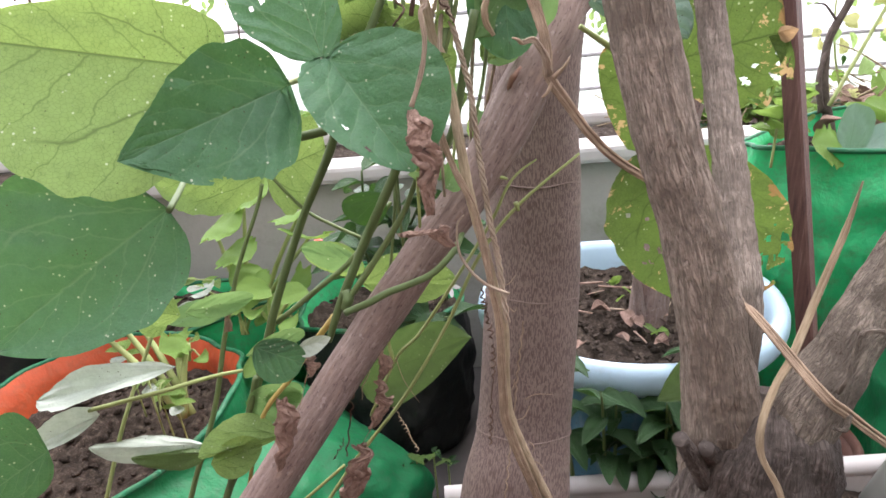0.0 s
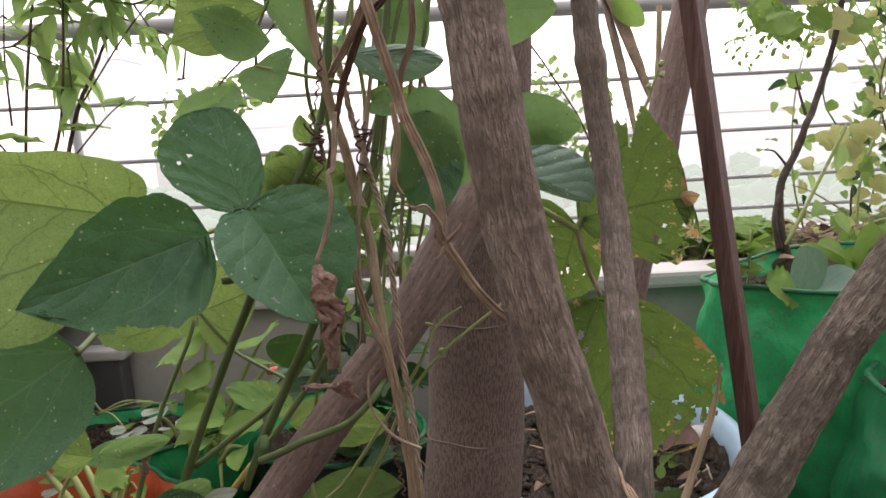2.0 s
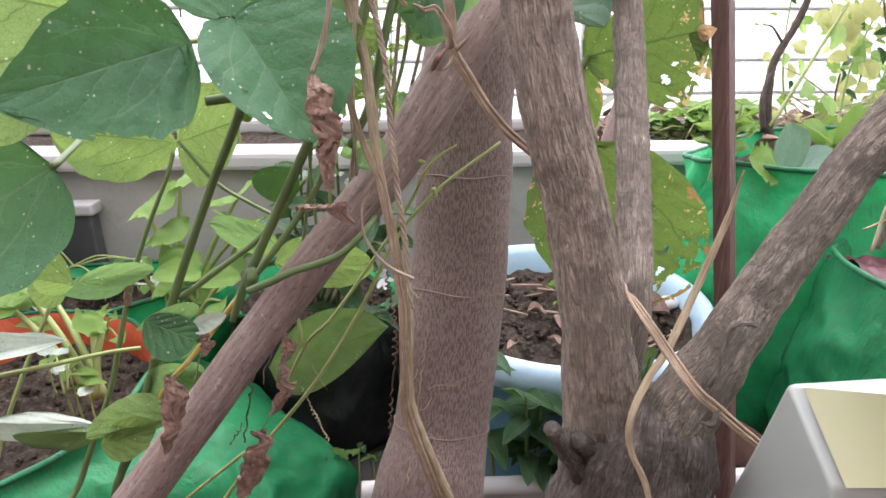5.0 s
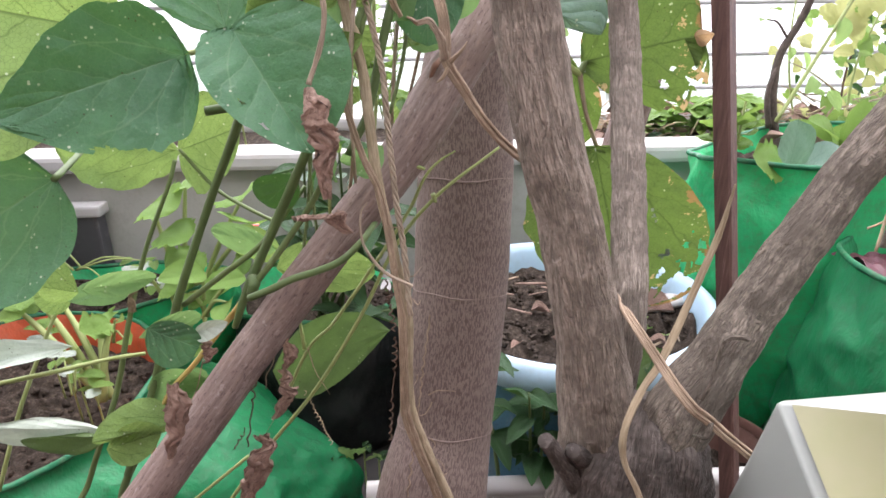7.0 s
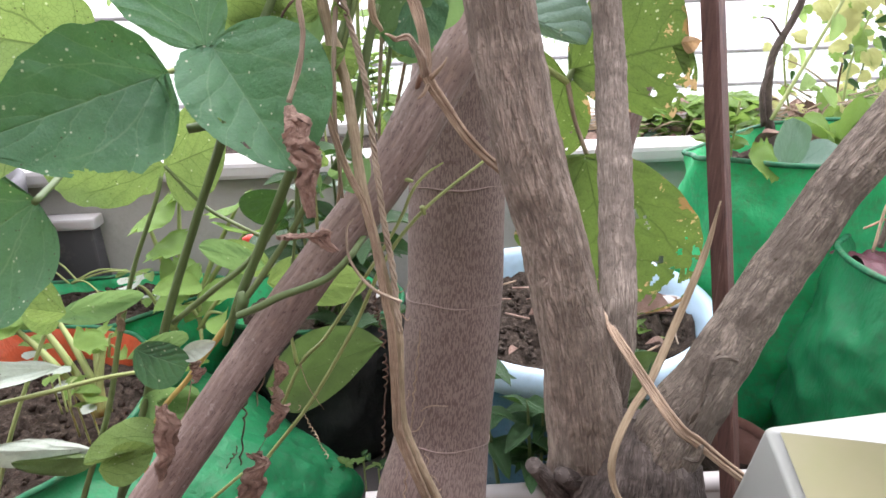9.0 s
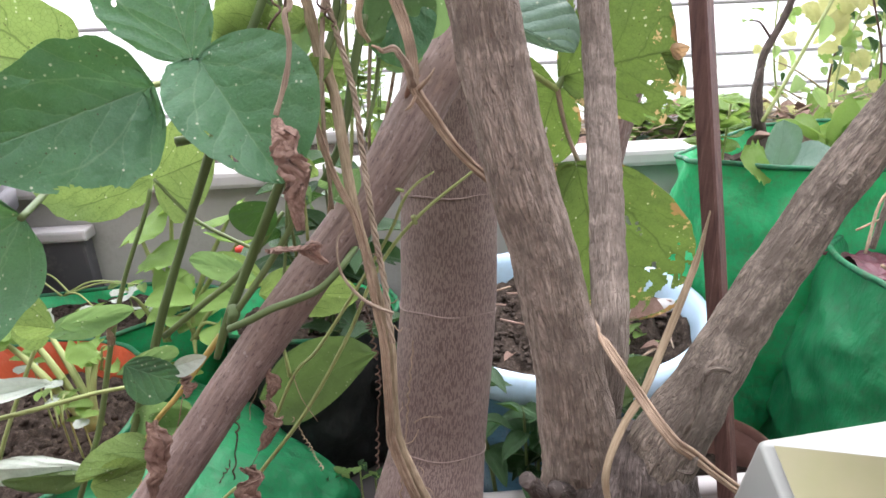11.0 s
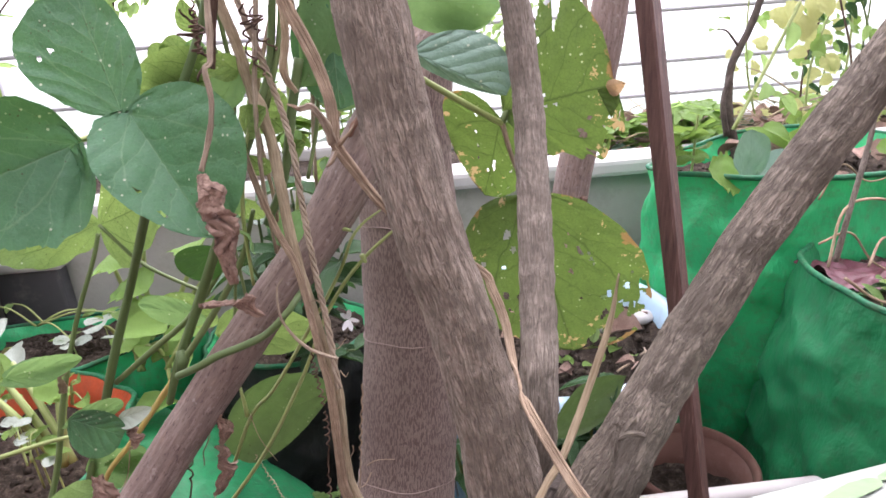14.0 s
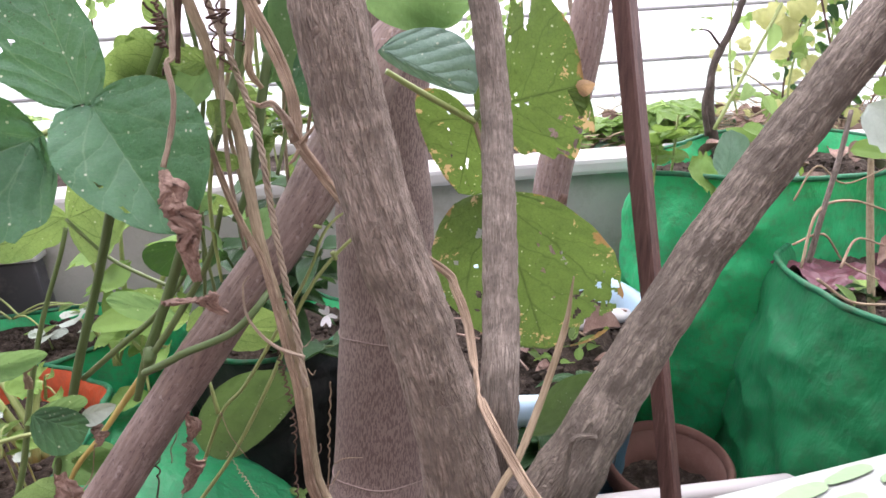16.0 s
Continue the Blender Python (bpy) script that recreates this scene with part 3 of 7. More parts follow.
def clods(bm, centre, rx, ry, z, count, size, rnd):
    for _ in range(count):
        a, r = rnd.uniform(0, 6.283), math.sqrt(rnd.random())
        s = size * rnd.uniform(0.35, 1.3)
        m = Matrix.Translation((centre[0] + rx * r * math.cos(a), centre[1] + ry * r * math.sin(a), z + s * 0.2))
        g = bmesh.ops.create_icosphere(bm, subdivisions=1, radius=s, matrix=m @ Matrix.Diagonal((1, rnd.uniform(0.6, 1.2), rnd.uniform(0.5, 0.9), 1)))
        for v in g["verts"]:
            v.co += Vector(noise.noise_vector(v.co * 320)) * s * 0.9
    return bm


RND = random.Random(7)


def spray(bm, at, aim, size, width=0.4, rnd=RND, fold=0.12, sharp=0.9, full=0.5, n=5, m=2):
    """One small leaf from at, towards aim."""
    d = Vector(aim).normalized()
    s = d.cross(Vector((rnd.uniform(-1, 1), rnd.uniform(-1, 1), rnd.uniform(0.2, 1)))).normalized()
    b = Vector(at)
    t = b + d * size
    mid = b + d * size * (full / (full + sharp))
    leaf_mesh(bm, b, t, mid - s * size * width, mid + s * size * width, n, m, fold, rnd.uniform(0.0, 0.3), 0.05, sharp, full, seed=rnd.random() * 9)


# ---- structure ----
bm = box(bmesh.new(), (-4.0, -2.5, -0.25), (5.0, 2.15, 0.0))
tagged(part("floor", bm, M_FLOOR, None, "", False), "dark grey worn cement roof floor", "floor", kind="structure")

# added walls behind the camera: dark below, pale above to bounce light
bm = box(bmesh.new(), (-4.0, -1.35, 0.0), (5.0, -1.19, 0.95))
tagged(part("wall_south_base", bm, M_TERRA, None, "", False), "unseen dark red lower wall, added to cut light on the lower plants", "wall", kind="structure")
bm = box(bmesh.new(), (-4.0, -1.35, 0.95), (5.0, -1.2, 3.2))
tagged(part("wall_south", bm, M_WALL, None, "", False), "unseen plain plastered wall, added to block sky and bounce light", "wall", kind="structure")

# added walls out of view on both sides, to block side light
for name_, x0, x1 in (("wall_west", -1.95, -1.8), ("wall_east", 2.3, 2.45)):
    bm = box(bmesh.new(), (x0, -1.19, 0.0), (x1, 1.2, 2.44))
    tagged(part(name_, bm, M_WALL, None, "", False), "unseen plain plastered wall, added to block side light", "wall", kind="structure")

# added close behind the camera to shade trunk feet and fork
bm = box(bmesh.new(), (-4.0, -0.22, 0.0), (5.0, -0.12, 0.75), 0.01)
tagged(part("wall_low", bm, M_TERRA, None, "", False), "unseen low dark red wall, added to block low front light", "wall", kind="structure")

# added slab above and behind the camera, holds back sky light
bm = box(bmesh.new(), (-4.0, -1.2, 2.45), (5.0, -0.75, 2.6))
tagged(part("ceiling", bm, M_WALL, None, "", False), "unseen plain slab overhead, added to block sky light", "ceiling", kind="structure")

# long raised bed of concrete under the railing
bed = thing("concrete_planter", (0.2, 1.5, 0), "long grey concrete planter with a white lip under the railing", "planter")
part("front_wall", box(bmesh.new(), (-2.2, 1.32, 0.0), (2.6, 1.39, 0.49), 0.004), M_CONCRETE, bed, "", False)
part("back_wall", box(bmesh.new(), (-2.2, 1.72, 0.0), (2.6, 1.79, 0.49), 0.004), M_CONCRETE, bed, "", False)
part("front_lip", box(bmesh.new(), (-2.21, 1.295, 0.492), (2.61, 1.40, 0.528), 0.01), M_WHITE, bed, "white painted lip", False)
part("back_lip", box(bmesh.new(), (-2.21, 1.71, 0.492), (2.61, 1.80, 0.528), 0.01), M_WHITE, bed, "", False)
bm = bmesh.new()
bmesh.ops.create_grid(bm, x_segments=200, y_segments=26, size=0.5, matrix=Matrix.Translation((0.2, 1.555, 0.49)) @ Matrix.Diagonal((4.78, 0.32, 1, 1)))
for v in bm.verts:
    v.co.z += noise.noise(v.co * 20) * 0.015 + noise.noise(v.co * 70) * 0.008
part("soil", bm, M_SOIL, bed)

# railing along the roof edge, running slightly away to one side
rail = thing("railing", (0.2, 1.83, 0.0), "grey painted metal railing with thin horizontal bars", "railing", kind="structure")
def rail_y(x):
    return 1.83 + 0.03 * x
for z, r in ((1.168, 0.021), (0.967, 0.006), (0.807, 0.006), (0.668, 0.006), (0.575, 0.006)):
    stem("rail_bar", [(-3.4, rail_y(-3.4), z), (0.2, rail_y(0.2), z), (4.2, rail_y(4.2), z)], r, M_RAIL, rail, seg=12, per=2)
for x in (-2.3, -0.93, 0.55, 1.95, 3.3):
    stem("rail_post", [(x, rail_y(x) + 0.012, 0.0), (x, rail_y(x) + 0.012, 1.155)], 0.012, M_RAIL, rail, seg=10, per=2)

# ---- distance ----
bm = bmesh.new()
bmesh.ops.create_circle(bm, cap_ends=True, segments=64, radius=3000, matrix=Matrix.Translation((0, 0, -14)))
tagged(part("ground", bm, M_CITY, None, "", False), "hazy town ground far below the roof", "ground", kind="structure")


def tower(x, y, w, d, h, mat, storeys, bays):
    t = thing("apartment_building", (x, y, -14), "distant apartment building, haze painted into its pale colour", "building", "far buildings")
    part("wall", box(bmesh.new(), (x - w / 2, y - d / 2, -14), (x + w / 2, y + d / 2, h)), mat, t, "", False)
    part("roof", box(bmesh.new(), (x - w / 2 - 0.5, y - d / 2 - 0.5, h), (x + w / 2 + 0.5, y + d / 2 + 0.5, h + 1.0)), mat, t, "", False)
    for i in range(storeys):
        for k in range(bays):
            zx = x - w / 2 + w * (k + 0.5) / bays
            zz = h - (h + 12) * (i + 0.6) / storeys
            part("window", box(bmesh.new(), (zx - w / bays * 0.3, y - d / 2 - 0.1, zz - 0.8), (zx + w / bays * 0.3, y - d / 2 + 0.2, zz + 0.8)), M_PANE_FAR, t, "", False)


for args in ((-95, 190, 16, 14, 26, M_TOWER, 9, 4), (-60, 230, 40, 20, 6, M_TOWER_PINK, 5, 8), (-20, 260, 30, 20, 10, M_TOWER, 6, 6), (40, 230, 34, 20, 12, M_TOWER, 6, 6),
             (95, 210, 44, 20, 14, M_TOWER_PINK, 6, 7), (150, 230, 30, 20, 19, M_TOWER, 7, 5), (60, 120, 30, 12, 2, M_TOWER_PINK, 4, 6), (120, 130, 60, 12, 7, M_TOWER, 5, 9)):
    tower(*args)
seed_bm = bmesh.new()
bmesh.ops.create_icosphere(seed_bm, subdivisions=1, radius=1.0)
SPHERE_V = [v.co.copy() for v in seed_bm.verts]
seed_bm.verts.index_update()
SPHERE_F = [[v.index for v in f.verts] for f in seed_bm.faces]
r = random.Random(3)
wv, wf = [], []
for _ in range(480):
    c = Vector((r.uniform(-150, 150), r.uniform(55, 150), r.uniform(-12.5, -9.0)))
    wide, tall = r.uniform(2.5, 5.0), r.uniform(1.5, 3.5)
    for k in range(22):
        d = Vector((r.gauss(0, 1), r.gauss(0, 1), r.gauss(0.3, 1))).normalized() * r.uniform(0.5, 1.0)
        q = c + Vector((d.x * wide, d.y * wide, d.z * tall))
        s = r.uniform(0.8, 1.7)
        b = len(wv)
        wv += [q + Vector((v.x, v.y, v.z * 0.8)) * s * r.uniform(0.7, 1.25) for v in SPHERE_V]
        wf += [[b + i for i in f] for f in SPHERE_F]
woods_me = bpy.data.meshes.new("far_woods")
woods_me.from_pydata(wv, [], wf)
bm = bmesh.new()
bm.from_mesh(woods_me)
bpy.data.meshes.remove(woods_me)
seed_bm.free()
tagged(part("far_woods", bm, M_WOODS), "green treetops beyond the roof edge with a pale glow as haze", "trees", kind="stuff")


# ---- grow bags ----
def grow_bag(label, cx, cy, rx, ry, z0, z1, soil_z, lining, seed=0, sag=0.012, bulge=0.05, group="grow bags", slump=0.0, cloth=None, high=0.0, flare=0.0):
    """A cloth planting bag: outer cloth, lining, folded hem, soil and clods."""
    t = thing("grow_bag", (cx, cy, z0), label, "grow bag", group)
    def dip(a):
        return high * max(0.0, math.cos(a - 2.5)) + sag * (math.sin(2 * a + seed) + 0.7 * math.sin(3 * a + 2 * seed))
    h = z1 - z0
    prof = [(0.02, z0), (0.92 + flare, z0), (0.97 + flare, z0 + 0.02)] + [(1 + bulge * math.sin(math.pi * k / 44) + flare * (1 - k / 44), z0 + 0.03 + (h - 0.03) * k / 44) for k in range(45)]
    bm = lathe(bmesh.new(), prof, (cx, cy, 0), 168, rx, ry, 0.05, 20.0, dip)
    for v in bm.verts:
        low = min(1.0, max(0.0, (z1 - 0.02 - v.co.z) / 0.05))
        q = Vector((v.co.x + v.co.z * 0.5, v.co.y, v.co.z * 0.7 - v.co.x * 0.4))
        fold = (1 - abs(noise.noise(q * 15 + Vector((seed, 0, 0)))) * 2.6) * 0.0055 + (1 - abs(noise.noise(q * 34)) * 2.6) * 0.0018
        out = Vector((v.co.x - cx, v.co.y - cy, 0)).normalized()
        v.co += out * fold * low
    if slump:
        for v in bm.verts:
            k = max(0.0, v.co.x - cx) / rx
            v.co.x += slump * k * max(0.0, 1 - (v.co.z - z0) / (h - 0.035)) ** 0.55 * (1 + 0.25 * noise.noise(v.co * 9))
    sides = part("cloth", bm, cloth or M_BAG, t)
    prof = [(0.985, z1 + 0.001), (0.945, z1 - 0.012), (0.91, z1 - 0.03), (0.9, soil_z - 0.01)]
    part("lining", lathe(bmesh.new(), prof, (cx, cy, 0), 96, rx, ry, 0.05, 20.0, dip), lining, t)
    pts = []
    for k in range(65):
        a = 2 * math.pi * k / 64
        w = 1 + 0.05 * noise.noise(Vector((math.cos(a), math.sin(a), z1 * 3.0)) * 4.0 + Vector((cx, cy, 0)) * 3) + 0.03 * noise.noise(Vector((math.cos(a) * 4, math.sin(a) * 4, z1 * 20 + 5)))
        pts.append((cx + rx * w * math.cos(a), cy + ry * w * math.sin(a), z1 + dip(a)))
    bm = tube(bmesh.new(), pts, 0.0045, seg=8, per=2, cap=False)
    part("hem", bm, M_BAG_HEM, sides)
    part("soil", soil_disc(bmesh.new(), (cx, cy), rx * 0.92, ry * 0.92, soil_z, 0.014, 40, seed), M_SOIL, t)
    part("loose_soil", clods(bmesh.new(), (cx, cy), rx * 0.86, ry * 0.86, soil_z, 360, 0.0055, random.Random(seed)), M_SOIL, t)["kind"] = "stuff"
    return t


# darker cloth copy here, in place of shade on this bag
grow_bag("green grow bag with orange lining, full of dark soil", -0.53, 0.82, 0.205, 0.215, 0.0, 0.30, 0.245, M_ORANGE, 1, 0.012, 0.03, slump=0.3, high=0.015, cloth=M_BAG_DIRTY_DIM)
grow_bag("wide low green grow bag with soil near the concrete planter", -0.53, 1.155, 0.225, 0.112, 0.0, 0.31, 0.28, M_BAG, 2, bulge=0.01)
grow_bag("grow bag with a green hem, cloth blackened as deep shade", -0.13, 1.12, 0.16, 0.15, 0.0, 0.30, 0.27, M_BAG, 4, cloth=M_BAG_BLACKENED)
grow_bag("wide green grow bag with cabbage seedlings", 0.83, 1.075, 0.285, 0.165, 0.0, 0.565, 0.53, M_BAG, 5, 0.01, 0.02)
grow_bag("tall green grow bag with a pink sheet and dry stalks", 0.850, 0.760, 0.1875, 0.198, 0.0, 0.466, 0.428, M_BAG_DIRTY_DIM, 6, 0.006, 0.03, cloth=M_BAG_DIRTY_DIM, flare=0.26)

# blue tub behind the trunk: pale smooth rim, weathered speckled body
tub = thing("plastic_tub", (0.303, 0.968, 0.0), "large blue plastic tub with a pale rim, weathered and specked", "tub")
TUB_PROF = [(0.162, 0.0), (0.186, 0.01), (0.196, 0.09), (0.199, 0.097), (0.199, 0.107), (0.198, 0.112), (0.209, 0.2), (0.212, 0.207), (0.212, 0.217), (0.2105, 0.222), (0.222, 0.298)]
tub_body = part("body", lathe(bmesh.new(), TUB_PROF, (0.303, 0.968, 0), 72, rough=0.004), M_TUB_BODY, tub, "dirty blue body with dark specks")
RIM_PROF = [(0.2225, 0.292), (0.238, 0.303), (0.2475, 0.314), (0.2505, 0.327), (0.2495, 0.34), (0.244, 0.350), (0.236, 0.354), (0.228, 0.350), (0.2225, 0.338), (0.219, 0.315), (0.19, 0.05)]
part("rim", lathe(bmesh.new(), RIM_PROF, (0.303, 0.968, 0), 72, rough=0.004), M_TUB, tub, "pale blue rounded rim")
for k in range(12):
    a = 2 * math.pi * (k + 0.3) / 12
    ca, sa = math.cos(a), math.sin(a)
    stem("seam", [(0.303 + 0.1865 * ca, 0.968 + 0.1865 * sa, 0.015), (0.303 + 0.2215 * ca, 0.968 + 0.2215 * sa, 0.295)], 0.0012, M_DARKPOT, tub_body, seg=6, per=2)
part("soil", soil_disc(bmesh.new(), (0.303, 0.968), 0.2185, 0.2185, 0.30, 0.02, 44, 8), M_SOIL, tub)
part("loose_soil", clods(bmesh.new(), (0.303, 0.968), 0.2, 0.2, 0.305, 380, 0.006, random.Random(9)), M_SOIL, tub)["kind"] = "stuff"

lean = thing("leaning_tree", (0.333, 0.945, 0.28), "smooth grey-brown young tree leaning out of the tub soil", "tree")
lean_wood = stem("trunk_wood", [(0.328, 0.943, 0.24), (0.333, 0.945, 0.29), (0.344, 0.948, 0.40), (0.362, 0.95, 0.575), (0.404, 0.95, 0.765), (0.424, 0.955, 0.875), (0.471, 0.96, 1.074), (0.525, 0.965, 1.29)], [0.038, 0.034, 0.029, 0.027, 0.026, 0.0255, 0.0245, 0.0235], M_BARK_FAR, lean, seg=30, per=10, rough=0.06, freq=16)
stem("knot", [(0.372, 0.925, 0.56), (0.374, 0.922, 0.57)], [0.008, 0.005], M_DRY_DARK, lean_wood, seg=10, rough=0.2, freq=60)
stem("side_shoot", [(0.322, 0.925, 0.30), (0.305, 0.915, 0.40), (0.296, 0.912, 0.455)], [0.009, 0.007, 0.005], M_BARK_FAR, lean, seg=12, rough=0.1, freq=60)

# terracotta pot behind the fork
pot = thing("terracotta_pot", (0.515, 0.80, 0.0), "dull red terracotta pot with a thick rim, nearly empty", "pot")
prof = [(0.086, 0.127), (0.0955, 0.131), (0.0985, 0.138), (0.098, 0.16), (0.0935, 0.166), (0.088, 0.164), (0.0855, 0.152)]
part("rim", lathe(bmesh.new(), prof, (0.515, 0.80, 0), 56, rough=0.006), M_TERRA, pot)
part("soil", soil_disc(bmesh.new(), (0.515, 0.80), 0.078, 0.078, 0.095, 0.008, 14, 3), M_SOIL, pot)
prof = [(0.066, 0.0), (0.069, 0.005), (0.0855, 0.132), (0.0855, 0.152), (0.08, 0.095), (0.076, 0.085), (0.001, 0.085)]
part("pot_body", lathe(bmesh.new(), prof, (0.515, 0.80, 0), 56), M_TERRA, pot)

# dark pot beside the concrete planter, on a stand
dpot = thing("dark_pot", (-0.86, 1.12, 0.0), "large dark grey plastic pot with a thick rim", "pot")
prof = [(0.14, 0.2), (0.15, 0.205), (0.19, 0.50), (0.205, 0.505), (0.208, 0.54), (0.2, 0.547), (0.19, 0.54), (0.18, 0.46), (0.001, 0.47)]
part("pot_body", lathe(bmesh.new(), prof, (-0.86, 1.12, 0), 56), M_DARKPOT, dpot)
part("pot_stand", lathe(bmesh.new(), [(0.001, 0.0), (0.15, 0.0), (0.15, 0.2), (0.001, 0.2)], (-0.86, 1.12, 0), 40), M_DARKPOT, dpot)
block = thing("stand_block", (-0.62, 1.28, 0.0), "dark brown block with a white top beside the planter", "block")
part("block_body", box(bmesh.new(), (-0.745, 1.278, 0.0), (-0.612, 1.317, 0.405), 0.006), M_DARKPOT, block, "", False)
part("block_top", box(bmesh.new(), (-0.755, 1.272, 0.405), (-0.602, 1.318, 0.43), 0.006), M_WHITE, block, "", False)

# white-rimmed planter in which the trunk and the shrub stand
trough = thing("white_trough", (0.2, 0.3, 0.0), "long white planting trough with a rounded rim and dry soil", "planter")
X0, X1, Y0, Y1, ZR = -0.02, 1.0, 0.06, 0.69, 0.207
part("back_side", box(bmesh.new(), (X0, Y1 - 0.02, 0.0), (X1, Y1, ZR), 0.003), M_WHITE, trough, "", False)
part("front_side", box(bmesh.new(), (X0, Y0, 0.0), (X1, Y0 + 0.02, ZR), 0.003), M_WHITE, trough, "", False)
part("end_side", box(bmesh.new(), (X0, Y0 + 0.02, 0.0), (X0 + 0.02, Y1 - 0.02, ZR), 0.003), M_WHITE, trough, "", False)
part("end_side", box(bmesh.new(), (X1 - 0.02, Y0 + 0.02, 0.0), (X1, Y1 - 0.02, ZR), 0.003), M_WHITE, trough, "", False)
stem("rim", [(X0, Y1 - 0.01, ZR), (0.3, Y1 - 0.01, ZR), (X1, Y1 - 0.01, ZR)], 0.013, M_WHITE, trough, seg=14)
bm = bmesh.new()
bmesh.ops.create_grid(bm, x_segments=150, y_segments=90, size=0.5, matrix=Matrix.Translation(((X0 + X1) / 2, (Y0 + Y1) / 2, ZR - 0.03)) @ Matrix.Diagonal((X1 - X0 - 0.03, Y1 - Y0 - 0.03, 1, 1)))
for v in bm.verts:
    v.co.z += noise.noise(v.co * 25) * 0.012 + noise.noise(v.co * 80) * 0.008 + noise.noise(v.co * 220) * 0.004
part("soil", bm, M_SOIL, trough)
part("loose_soil", clods(bmesh.new(), (0.4, 0.55), 0.5, 0.1, ZR - 0.03, 240, 0.007, random.Random(4)), M_SOIL, trough)["kind"] = "stuff"

# ---- trunk with growth rings ----
trunk = thing("garden_tree", (0.09, 0.56, 0.25), "upright grey-brown tree trunk with ring scars and fine fissures", "tree")
axis = [(0.048, 0.545, 0.140), (0.064, 0.574, 0.289), (0.082, 0.609, 0.367), (0.102, 0.652, 0.519), (0.109, 0.671, 0.643), (0.112, 0.682, 0.734), (0.138, 0.703, 0.879), (0.149, 0.718, 1.002), (0.160, 0.738, 1.155), (0.176, 0.753, 1.354)]
RADII = [0.07384, 0.06248, 0.0535, 0.05249, 0.05096, 0.04928, 0.04144, 0.03584, 0.03248, 0.02912]
bm = tube(bmesh.new(), axis, RADII, seg=56, per=14, rough=0.02, freq=18)
trunk_stem = part("stem", bm, M_TRUNK, trunk)
line, ts = spline(axis, 14)
def ring_scar(frac, tilt, gap):
    i = frac * (len(line) - 1)
    k = int(i)
    c = line[k].lerp(line[k + 1], i - k)
    r = at_t(RADII, frac) * 1.002
    d = (line[k + 1] - line[k]).normalized()
    x = Vector((1, 0, 0)) - d * d.x
    x.normalize()
    y = d.cross(x)
    pts = []
    for q in range(33):
        a = gap + (2 * math.pi - 0.1) * q / 32
        pts.append(c + (x * math.cos(a) + y * math.sin(a)) * r + d * (tilt * math.cos(a - 0.4) + 0.0012 * math.sin(5 * a)))
    stem("ring_scar", pts, [0.0003, 0.0008, 0.0005, 0.001, 0.0003, 0.0008, 0.0004], M_RING, trunk_stem, seg=7, per=2, rough=0.5, freq=260)
for frac, tilt in ((2.0 / 9, 0.003), (2.98 / 9, 0.001), (3.98 / 9, 0.001), (5.7 / 9, -0.002)):
    ring_scar(frac, tilt, 1.5)

# ---- leaning pole ----
pole = thing("leaning_pole", (-0.1, 0.43, 0.25), "weathered grey-brown wooden pole leaning against the trunk", "pole")
PF1, PF2 = Vector((-0.069, 0.466, 0.564)), Vector((-0.162, 0.421, 0.449))
PFOOT = PF2 + (PF2 - PF1) * (PF2.z / (PF1.z - PF2.z))
pole_wood = stem("pole_wood", [PFOOT, PF2.lerp(PFOOT, 0.5), (-0.162, 0.421, 0.449), (-0.069, 0.466, 0.564), (-0.012, 0.487, 0.632), (0.043, 0.513, 0.693), (0.083, 0.541, 0.751), (0.110, 0.560, 0.789), (0.126, 0.581, 0.814), (0.152, 0.597, 0.834)], [0.02221, 0.0218, 0.02132, 0.02081, 0.02111, 0.02298, 0.0252, 0.0252, 0.02376, 0.0209], M_POLE, pole, seg=26, per=10, rough=0.05, freq=22, flat=0.8, swell=((0.62, 0.06, 0.04),))
stem("pole_knot", [(0.070, 0.523, 0.758), (0.074, 0.521, 0.767), (0.081, 0.526, 0.774)], [0.00154, 0.00248, 0.001246], M_CUT, pole_wood, "reddish knot", seg=8, rough=0.4, freq=200)

# ---- forked shrub close to the lens ----
shrub = thing("forked_shrub", (0.16, 0.2, 0.25), "forked grey-brown shrub trunk with ridged corky bark", "shrub")
FORK = Vector((0.161, 0.273, 0.605))
BASE = Vector((FORK.x + 0.004, FORK.y - 0.02, 0.15))
stem("trunk_base", [BASE, FORK + Vector((0.001, -0.008, -0.14)), FORK + Vector((0, -0.002, -0.05)), FORK + Vector((0.003, -0.003, -0.01)), FORK + Vector((0.006, -0.001, 0.012)), FORK + Vector((0.008, 0.004, 0.027))], [0.045, 0.042, 0.0385, 0.0365, 0.029, 0.010], M_SHRUB_SHADED, shrub, seg=84, per=40, rough=0.10, freq=60, ridges=11, grain=0.0011)
near_axis = [(0.148, 0.277, 0.588), (0.143, 0.275, 0.625), (0.137, 0.277, 0.663), (0.126, 0.284, 0.717), (0.113, 0.293, 0.767), (0.105, 0.304, 0.812), (0.095, 0.325, 0.888), (0.086, 0.347, 0.951), (0.074, 0.364, 1.005), (0.063, 0.381, 1.060)]
stem("branch", near_axis, [0.0225, 0.0185, 0.0156, 0.0142, 0.0141, 0.0144, 0.0146, 0.0146, 0.0146, 0.0146], M_SHRUB, shrub, seg=84, per=44, rough=0.07, freq=70, ridges=13, grain=0.0007, swell=((0.62, 0.05, 0.03),))
